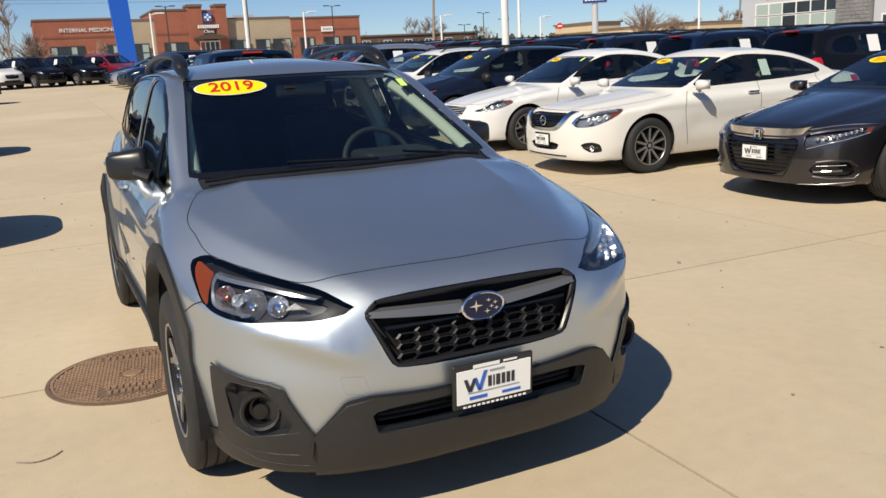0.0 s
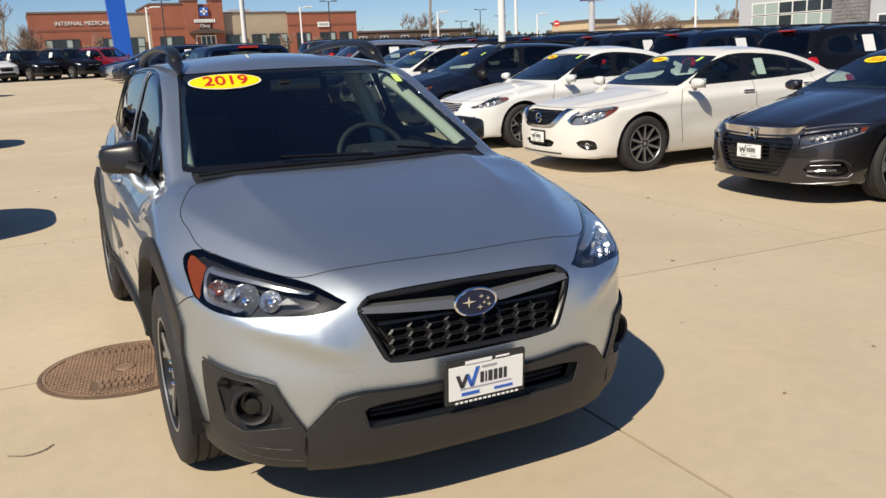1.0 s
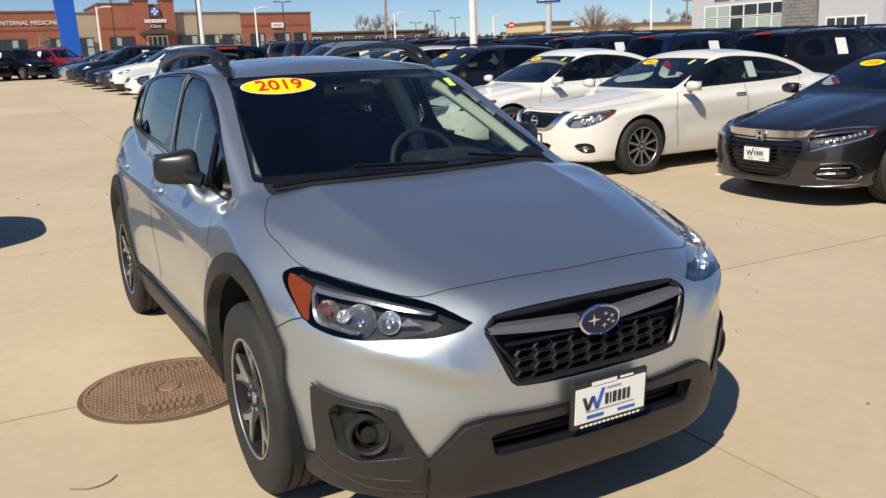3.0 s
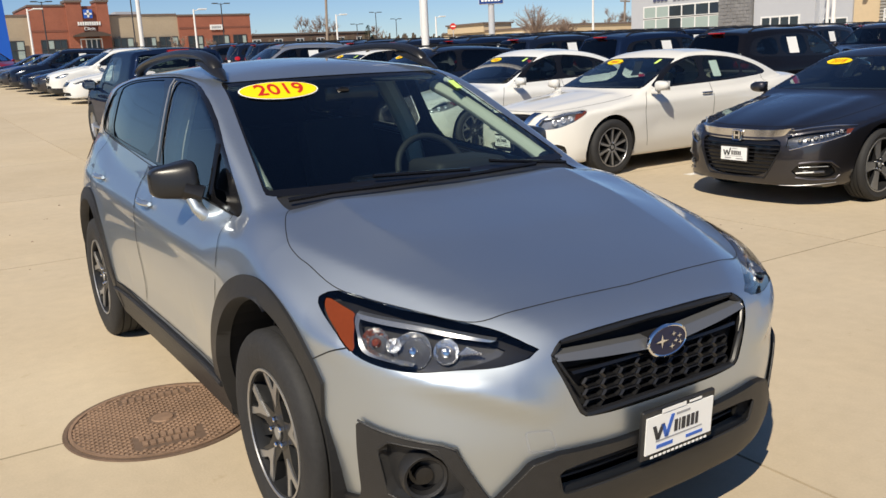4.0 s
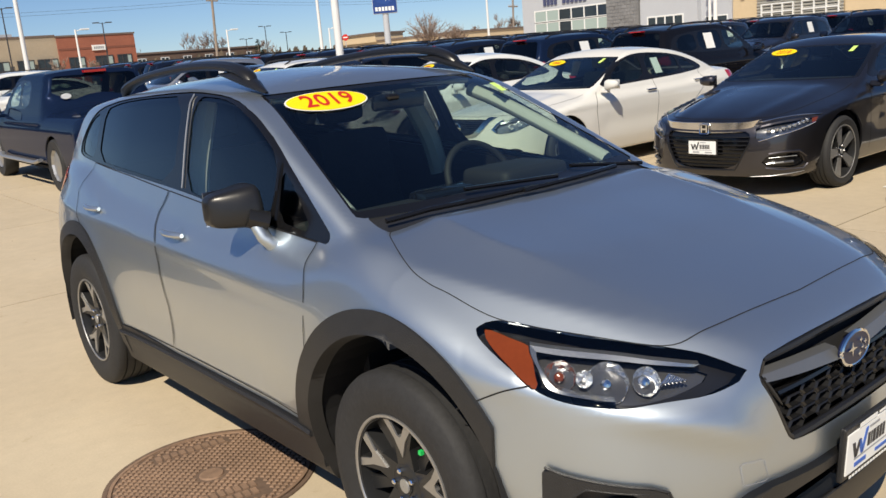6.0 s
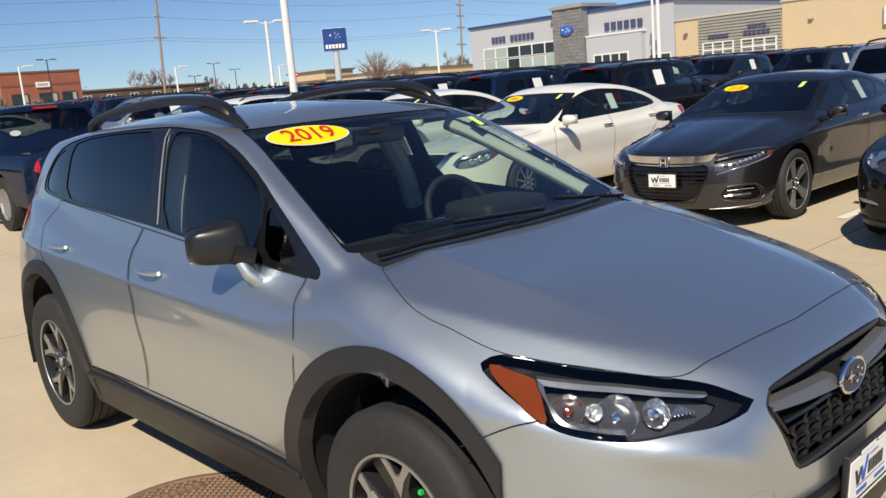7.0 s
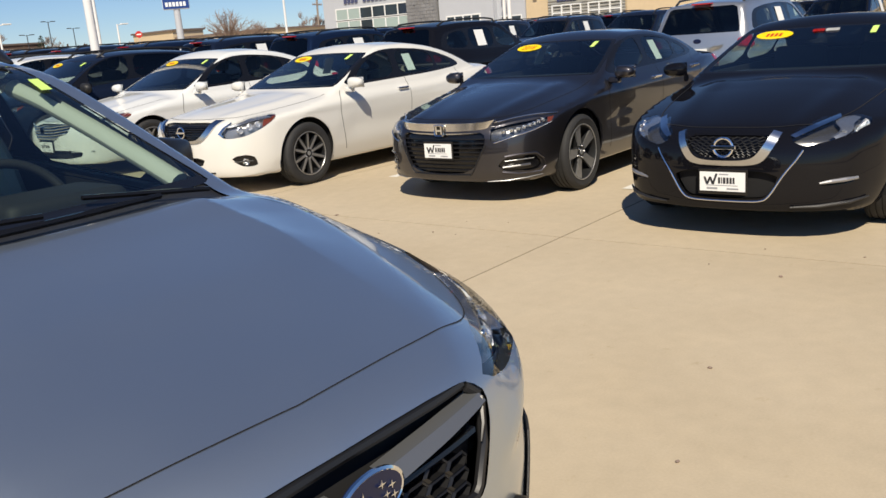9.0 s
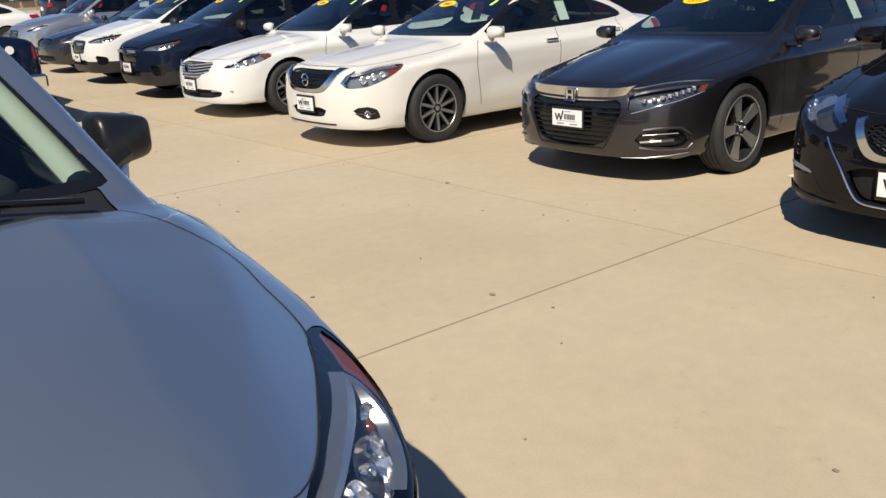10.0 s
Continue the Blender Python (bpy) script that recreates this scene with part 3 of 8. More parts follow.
XF = cross_field(car_field(CROSS))
# Brighter bonnet corners come from tilted normals alone; the mesh keeps the shape of XF.
XF_NORMALS = cross_field(car_field(dict(CROSS, crease=lambda X, y: hood_crease(X, y) - corner_tilt(X, np.minimum(y, 0.0)))))


def side_poly(poly, low=0.55):
    return lambda x, y, z: np.maximum(poly_sd(y, z, poly), low - np.abs(x))


def front_poly(poly, back=-0.3):
    return lambda x, y, z: np.maximum(poly_sd(np.abs(x), z, poly), y - back)


def top_poly(poly, low=0.75):
    return lambda x, y, z: np.maximum(poly_sd(np.abs(x), y, poly), low - z)


def circle(cy, cz, r, low=0.55):
    return lambda x, y, z: np.maximum(np.hypot(y - cy, z - cz) - r, low - np.abs(x))


X_LAMP = [(-.830, .757), (-.79, .790), (-.748, .813), (-.682, .833), (-.517, .863), (-.350, .889), (-.318, .886), (-.308, .872), (-.325, .860), (-.464, .792), (-.530, .752), (-.60, .736), (-.690, .729), (-.747, .735), (-.80, .731), (-.822, .742)]
X_HOOD = [(0, .165), (.35, .180), (.60, .215), (.66, .225), (.713, .137), (.765, .0), (.776, -.09), (.771, -.16), (.757, -.341), (.671, -.517), (.551, -.683), (.415, -.712), (.225, -.724), (0, -.734), (-.3, -.734), (-.3, .165)]
X_GRILLE = [(-.2, .784), (.2, .784), (.338, .777), (.360, .770), (.394, .742), (.394, .730), (.326, .572), (.305, .558), (.18, .550), (-.2, .548)]
X_LOWER = [(-.2, .470), (.2, .470), (.40, .482), (.475, .470), (.575, .352), (.575, .285), (.90, .285), (.90, .1), (-.2, .1)]
X_SLOT = [(-.2, .445), (.20, .442), (.33, .440), (.405, .428), (.39, .362), (.375, .352), (-.2, .352)]
X_CORNER = [(-.525, .570), (-.575, .556), (-.735, .532), (-.757, .52), (-.795, .352), (-.80, .1), (-.20, .1), (-.25, .285), (-.50, .325), (-.515, .36)]
X_POCKET = [(-.585, .500), (-.62, .530), (-.728, .522), (-.775, .375), (-.66, .345), (-.60, .37)]
X_DLO = [(.355, 1.0), (.52, 1.003), (1.0, 1.048), (1.50, 1.092), (2.1, 1.125), (2.68, 1.157), (2.95, 1.178), (3.02, 1.20), (3.01, 1.26), (2.90, 1.36), (2.75, 1.425), (2.45, 1.462), (1.9, 1.482), (1.6, 1.484), (1.3, 1.462), (1.15, 1.435), (1.0, 1.385), (.82, 1.295), (.62, 1.175)]
X_PANE_F = [(.775, 1.036), (1.2, 1.072), (1.485, 1.100), (1.555, 1.468), (1.32, 1.456), (1.17, 1.427), (1.0, 1.368), (.778, 1.250)]
X_PANE_Q = [(.50, 1.020), (.72, 1.046), (.745, 1.215), (.66, 1.165)]
X_PANE_R = [(1.62, 1.114), (2.2, 1.146), (2.63, 1.170), (2.65, 1.418), (2.45, 1.450), (2.1, 1.468), (1.665, 1.472)]
X_PANE_C = [(2.70, 1.176), (2.93, 1.190), (2.985, 1.212), (2.97, 1.28), (2.87, 1.366), (2.72, 1.408)]
X_DOOR_F = [(.46, 1.0), (.445, .93), (.43, .85), (.44, .42), (1.60, .42), (1.565, .62), (1.60, .80), (1.685, 1.0), (1.63, 1.085), (1.0, 1.04)]
X_DOOR_R = [(1.642, 1.085), (1.695, 1.0), (1.612, .80), (1.577, .62), (1.612, .42), (2.22, .42), (2.30, .62), (2.45, .78), (2.68, .90), (2.77, 1.02), (2.66, 1.155), (2.1, 1.12)]


def build_crossover():
    f = XF
    car = thing("crossover_car", "silver metallic crossover with black wheel-arch cladding, parked on concrete", "car")
    S = Skin(f, 0.25, 2.85, 0.60, 96, 116, 36, 132, bend=XF_NORMALS)
    S.cut("front_bumper", lambda x, y, z: np.maximum(np.maximum(y + 0.285 + (z - .67) * .9, z - (0.84 + 0.02 * np.abs(x))), 0.0 - z))
    S.cut("bonnet", top_poly(X_HOOD))
    S.cut("headlamp", lambda x, y, z: np.maximum(poly_sd(y, z, soften(X_LAMP, 1)), .40 - np.abs(x)))
    S.cut("grille_opening", front_poly(soften(X_GRILLE, 1), -.6))
    S.cut("lower_bumper", front_poly(X_LOWER, -.6))
    S.cut("bumper_corner", lambda x, y, z: np.maximum(poly_sd(y, z, X_CORNER), .56 - np.abs(x)))
    S.cut("air_slot", front_poly(soften(X_SLOT, 1), -.6))
    S.cut("lamp_pocket", lambda x, y, z: np.maximum(poly_sd(y, z, soften(X_POCKET, 1)), .55 - np.abs(x)))
    S.cut("front_door", side_poly(X_DOOR_F))
    S.cut("rear_door", side_poly(X_DOOR_R))
    S.cut("sill_cladding", lambda x, y, z: np.maximum(np.maximum(z - (.40 + .03 * np.clip((y - 1.6) / .8, 0, 1)), np.abs(y - 1.33) - 1.05), .5 - np.abs(x)))
    S.cut("cowl", lambda x, y, z: np.maximum(np.maximum(-(poly_sd(np.abs(x), y, X_HOOD)), np.abs(x) - .66), np.maximum(z - (1.075 + .0 * x), np.maximum(.95 - z, np.maximum(y - .45, .1 - y)))))
    S.cut("screen_border", lambda x, y, z: np.maximum(np.maximum(np.abs(x) - (.700 - (z - 1.05) * .37), np.maximum(1.068 - z, z - 1.462 + .03 * x * x)), np.maximum(y - 1.25, .15 - y)))
    S.cut("windscreen", lambda x, y, z: np.maximum(np.maximum(np.abs(x) - (.690 - (z - 1.05) * .37), np.maximum(1.088 - z, z - 1.448 + .03 * x * x)), np.maximum(y - 1.25, .15 - y)))
    S.cut("window_frame", side_poly(soften(X_DLO, 1), .5))
    for nm, q in (("front_window", X_PANE_F), ("front_quarter_window", X_PANE_Q), ("rear_window", X_PANE_R), ("rear_quarter_window", X_PANE_C)):
        S.cut(nm, side_poly(soften(q, 1), .5))
    for cy, nm in ((0.0, "front_arch"), (2.665, "rear_arch")):
        S.cut(nm, lambda x, y, z: np.maximum(np.hypot(y - cy - .025, z - .36) - .512, np.maximum(.55 - np.abs(x), np.maximum(.27 - z, -.40 - y if cy == 0 else -9 + 0 * y))))
    for cy in (0.0, 2.665):
        S.cut(None, circle(cy, .372, .435))
    S.cut("tail_lamp", lambda x, y, z: np.maximum(poly_sd(y, z, [(3.12, 1.06), (3.20, .98), (3.6, .95), (3.6, 1.10), (3.2, 1.11)]), .4 - np.abs(x)))
    S.cut("lamp_bright", lambda x, y, z: np.maximum(poly_sd(y, z, soften([(-.457, .851), (-.555, .847), (-.65, .832), (-.724, .813), (-.766, .796), (-.798, .772), (-.775, .748), (-.70, .738), (-.615, .745), (-.566, .755), (-.532, .777), (-.50, .814)], 1)), .40 - np.abs(x)))
    S.cut("lamp_amber", lambda x, y, z: np.maximum(poly_sd(y, z, [(-.322, .880), (-.449, .853), (-.488, .822), (-.522, .764), (-.505, .762), (-.440, .805), (-.345, .860)]), .40 - np.abs(x)))

    def put(name, material, side=0, push=0.0, wall=0.0, label="", parent=car, title=None):
        p, fs, n = S.panel(name, side, push)
        if wall:
            p, fs, n = rim_wall(p, fs, n, wall)
        return hang(title or name, mesh_of(p, fs, n), material, parent, label)

    put("body", SILVER, title="body_shell")
    put("front_bumper", SILVER)
    put("bonnet", SILVER, wall=.012)
    put("cowl", TRIM, push=.006)
    put("screen_border", GLOSS_BLACK, push=.003)
    put("windscreen", GLASS_FRONT, push=.003)
    put("lower_bumper", TRIM, push=-.022, wall=.05, label="black textured plastic lower bumper")
    for s in (-1, 1):
        for nm in ("front_arch", "rear_arch"):
            put(nm, TRIM, s, push=-.012, wall=.05, title="arch_cladding")
        put("tail_lamp", TAIL_RED, s, push=-.004)
        put("lamp_amber", AMBER, s, push=.008, title="amber_marker")
        put("front_door", SILVER, s, wall=.01)
        put("rear_door", SILVER, s, wall=.01)
        put("sill_cladding", TRIM, s, push=-.008, wall=.03)
        put("bumper_corner", TRIM, s, push=-.012, wall=.04)
        put("window_frame", GLOSS_BLACK, s, push=.004)
        put("front_window", GLASS_SIDE, s, push=.008)
        put("front_quarter_window", GLASS_SIDE, s, push=.008)
        put("rear_window", GLASS_TINT, s, push=.008)
        put("rear_quarter_window", GLASS_TINT, s, push=.008)
        put("headlamp", LENS, s, push=.002, title="headlamp_lens")
        put("lamp_bright", LENS, s, push=.002, title="headlamp_lens")
        put("headlamp", SMOKED, s, push=.04, title="headlamp_housing")
        put("lamp_pocket", TRIM, s, push=.028, title="fog_lamp_pocket")
        for cy in (0.0, 2.665):
            wheel_parts(car, .348, .225, .222, 5, "y", s, (s * .775, cy, .345))
    put("grille_opening", DARK, push=.05, title="grille_back")
    put("air_slot", DARK, push=.06, title="air_slot_back")
    return car, S


crossover, XS = build_crossover()

# ---------------------------------------------------------------- other vehicles
def lot_height(y):
    """The lot lies level round the drain and rises gently to the north."""
    return 0.0225 * 3.0 * math.log1p(math.exp((y - 9.0) / 3.0)) if y < 60 else 0.0225 * 51 + 0.008 * (y - 60)


def sedan(**k):
    P = dict(
        nose=-0.95,
        plan=knots((0, 0), (0.25, 0.012), (0.45, 0.055), (0.60, 0.12), (0.72, 0.215), (0.80, 0.33), (0.86, 0.46), (0.91, 0.8)),
        profile=knots((0.12, 0.08), (0.20, 0.03), (0.30, 0.005), (0.45, 0.0), (0.58, 0.012), (0.66, 0.045), (0.72, 0.10), (0.78, 0.22), (0.9, 0.7), (1.2, 1.5)),
        width=knots((0.15, 0.81), (0.25, 0.85), (0.4, 0.888), (0.6, 0.905), (0.75, 0.90), (0.86, 0.872), (0.95, 0.83), (1.1, 0.76), (1.5, 0.56)),
        taper=knots((-0.95, -0.19), (-0.6, -0.06), (-0.3, -0.012), (0, 0), (1.4, -0.004), (2.8, 0.0), (3.3, -0.03), (3.7, -0.09), (3.95, -0.18)),
        top=knots((-1.0, 0.64), (-0.8, 0.72), (-0.5, 0.80), (0, 0.895), (0.4, 0.95), (0.7, 0.965), (2.2, 0.99), (2.9, 1.03), (3.3, 1.055), (3.7, 1.05), (3.95, 1.0)),
        drop=knots((-0.9, 0.05), (0, 0.045), (0.5, 0.04), (3.9, 0.04)),
        crease=lambda X, y: 0.012 * bump(X, 0.50 - 0.12 * np.clip(-y, 0, 0.9), 0.10) * np.clip((0.5 - y) / 0.2, 0, 1),
        sculpt=lambda y, z: 0.010 * bump(z, 0.79 + 0.028 * y, 0.045) - 0.016 * bump(z, 0.55, 0.12) * np.clip((y - 0.45) / 0.3, 0, 1) * np.clip((2.35 - y) / 0.3, 0, 1), dent=lambda X, z: 0 * X,
        tail=3.92, rear_plan=knots((0, 0), (0.4, 0.03), (0.65, 0.10), (0.8, 0.22), (0.9, 0.5)),
        rear_profile=knots((0.2, 0.08), (0.5, 0.0), (0.7, 0.0), (0.95, 0.04), (1.06, 0.12)),
        round_corner=0.10, round_top=0.05, floor=0.185, blend=0.03, sill=0.80,
        glass=dict(y=0.56, z=0.965, slope=0.47, bow=0.2),
        house=knots((0.85, 0.86), (0.95, 0.815), (1.0, 0.79), (1.2, 0.705), (1.4, 0.605), (1.5, 0.54)),
        house_taper=knots((0.5, -0.03), (1.0, -0.005), (2.2, 0.0), (2.8, -0.03), (3.4, -0.09)),
        roof=knots((0.8, 1.22), (1.1, 1.34), (1.4, 1.425), (1.75, 1.462), (2.1, 1.462), (2.5, 1.42), (2.9, 1.325), (3.3, 1.18), (3.6, 1.06)),
        roof_drop=0.04, hatch=knots((0.85, 3.75), (1.05, 3.45), (1.2, 3.16), (1.3, 2.92), (1.4, 2.6)),
    )
    P.update(k)
    return P


def tall(**k):
    P = dict(CROSS)
    P.update(nose=-0.92, tail=3.62, round_top=0.07,
             top=knots((-0.95, 0.83), (-0.80, 0.90), (-0.5, 0.975), (0.0, 1.06), (0.3, 1.10), (1.2, 1.10), (2.4, 1.12), (3.3, 1.14), (3.6, 1.1)),
             profile=knots((0.15, 0.10), (0.28, 0.03), (0.45, 0.0), (0.62, 0.0), (0.76, 0.02), (0.84, 0.06), (0.90, 0.13), (0.96, 0.3), (1.2, 1.2)),
             width=knots((0.15, 0.82), (0.25, 0.85), (0.4, 0.885), (0.6, 0.90), (0.85, 0.895), (0.98, 0.865), (1.08, 0.82), (1.3, 0.73), (1.7, 0.55)),
             glass=dict(y=0.34, z=1.10, slope=0.60, bow=0.18), sill=0.95, floor=0.22,
             house=knots((0.95, 0.855), (1.08, 0.815), (1.3, 0.745), (1.55, 0.66), (1.75, 0.58)),
             house_taper=knots((0.3, -0.03), (0.8, -0.005), (2.4, 0.0), (3.0, -0.03), (3.5, -0.08)),
             roof=knots((0.7, 1.46), (0.95, 1.56), (1.25, 1.635), (1.7, 1.675), (2.3, 1.675), (2.9, 1.645), (3.35, 1.60), (3.6, 1.56)),
             hatch=knots((0.95, 3.60), (1.15, 3.57), (1.4, 3.45), (1.55, 3.37), (1.65, 3.30)),
             rear_profile=knots((0.2, 0.10), (0.5, 0.0), (0.75, 0.01), (1.0, 0.05), (1.2, 0.12)), roof_drop=0.035)
    P.update(k)
    return P


def lowered(P, spec, k, dy=0.0):
    """The same car with its roof and windows k times as high above the waist, and moved along by dy."""
    w = 0.965
    down = lambda pts: [(y + dy, w + (z - w) * k) if z > w else (y + dy, z) for y, z in pts]
    roof, house, hatch, thin = P["roof"], P["house"], P["hatch"], P["house_taper"]
    up = lambda z: np.where(np.asarray(z) > w, w + (np.asarray(z) - w) / k, z)
    P = dict(P, roof=lambda y: w + (roof(y - dy) - w) * k, house=lambda z: house(up(z)), hatch=lambda z: hatch(up(z)) + dy, house_taper=lambda y: thin(y - dy),
             glass=dict(P["glass"], y=P["glass"]["y"] + dy, slope=P["glass"]["slope"] * k))
    m, r = spec["mirror"], spec["rear_window"]
    spec = dict(spec, dlo=down(spec["dlo"]), panes=[down(q) for q in spec["panes"]], screen_top=w + (spec["screen_top"] - w) * k, rear_window=(r[0], w + (r[1] - w) * k, r[2] + dy), mirror=(m[0] + dy, m[1], m[2]))
    return P, spec


def seats(car, y0, z0, hue=CLOTH):
    for s in (-1, 1):
        bm = boxed(s * .37 - .24, y0, z0, s * .37 + .24, y0 + .5, z0 + .14, bevel=.05, seg=2)
        part("seat", bm, hue, car, smooth=True)
        bm = boxed(-.23, -.07, 0, .23, .07, .60, bevel=.06, seg=2, m=Matrix.Translation((s * .37, y0 + .52, z0 + .10)) @ Matrix.Rotation(radians(-16), 4, "X"))
        part("seat_back", bm, hue, car, smooth=True)
        bm = boxed(-.13, -.05, 0, .13, .05, .19, bevel=.045, seg=2, m=Matrix.Translation((s * .37, y0 + .71, z0 + .72)) @ Matrix.Rotation(radians(-10), 4, "X"))
        part("headrest", bm, hue, car, smooth=True)
    part("rear_bench", boxed(-.62, y0 + 1.25, z0 + .05, .62, y0 + 1.42, z0 + .62, bevel=.06, seg=2), hue, car, smooth=True)


def cabin(car, f, y0, y1, z0, zb, xw):
    """Floor tub and dashboard."""
    part("cabin_floor", boxed(-xw, y0, z0, xw, y1, z0 + .05), CABIN, car)
    part("cabin_side", boxed(-xw - .02, y0, z0, -xw, y1, zb), CABIN, car)
    part("cabin_side", boxed(xw, y0, z0, xw + .02, y1, zb), CABIN, car)
    part("bulkhead", boxed(-xw, y0 - .03, z0, xw, y0, zb - .06), CABIN, car)
    part("dashboard", boxed(-xw + .02, y0, zb - .30, xw - .02, y0 + .42, zb - .02, bevel=.07, seg=3), CABIN, car, smooth=True)


def mirrors(car, y, z, x, material, size=1.0, stalk=None):
    high = .082 if size >= 1 else .068
    for s in (-1, 1):
        e = new("door_mirror")
        e.parent = car
        bm = bmesh.new()
        bmesh.ops.create_uvsphere(bm, u_segments=20, v_segments=12, radius=1)
        for v in bm.verts:
            c = v.co
            sq = lambda a, p: math.copysign(abs(a) ** p, a)
            v.co = Vector((sq(c.x, .72) * .115, sq(c.y, .8) * (.085 if c.y < 0 else .035), sq(c.z, .72) * high * (1 - .22 * s * c.x))) * size
        bmesh.ops.translate(bm, vec=(s * (x + .13), y, z), verts=bm.verts)
        part("mirror_shell", bm, material, e, smooth=True)
        part("mirror_glass", boxed(s * (x + .13) - .09, y + .036 * size, z - .055, s * (x + .13) + .09, y + .040 * size, z + .055, bevel=.0), CHROME, e)
        part("mirror_arm", boxed(s * x - .03, y - .035, z - .10, s * (x + .06) + .02, y + .035, z - .045, bevel=.012), stalk or material, e)


def bars(parent, rows, m, depth=.002):
    """Plain bars that stand for writing: (x0, z0, x1, z1, material)."""
    for x0, z0, x1, z1, mt in rows:
        part("print_bar", boxed(x0, -depth, z0, x1, 0, z1, m=m), mt, parent)


def dealer_plate(car, m, big=False):
    """A white dealer plate in a dark frame; its brand lettering is shown as bars."""
    p = new("front_plate")
    p.parent = car
    part("plate_frame", boxed(-.160, -.004, -.083, .160, .012, .083, bevel=.004, m=m), TRIM if big else GLOSS_BLACK, p)
    part("plate_face", boxed(-.147, -.008, -.062, .147, -.002, .062, m=m), PAPER, p)
    rows = [(-.02, .044, .04, .051, PRINT_GREY), (-.105, -.026, .10, -.022, PRINT_GREY), (-.10, -.050, -.03, -.038, PRINT_BLUE if big else PRINT_GREY), (.03, -.050, .105, -.040, PRINT_BLUE if big else PRINT_GREY)]
    for a, w in ((-.026, .014), (-.006, .006), (.006, .016), (.028, .014), (.048, .014), (.068, .012)):
        rows.append((a, -.012, a + w, .028, PRINT))
    if big:
        rows += [(-.125 + k * .0185, -.0775, -.125 + k * .0185 + .012, -.0705, PAPER) for k in range(14)]
        rows += [(-.085, .066, .02, .079, PAPER), (.035, .070, .09, .077, PAPER)]
    bars(p, rows, m @ Matrix.Translation((0, -.008, 0)), .0015)
    for a, b, mt in (((-.115, .030), (-.098, -.018), PRINT), ((-.098, -.018), (-.078, .030), PRINT), ((-.078, .030), (-.060, -.018), PRINT_BLUE), ((-.060, -.018), (-.036, .052), PRINT_BLUE)):
        w = .007
        part("print_bar", prism([(a[0] - w, a[1]), (a[0] + w, a[1]), (b[0] + w, b[1]), (b[0] - w, b[1])], .0015, lambda u, v, d: m @ Vector((u, -.0085 - d, v))), mt if big else PRINT, p)
    return p


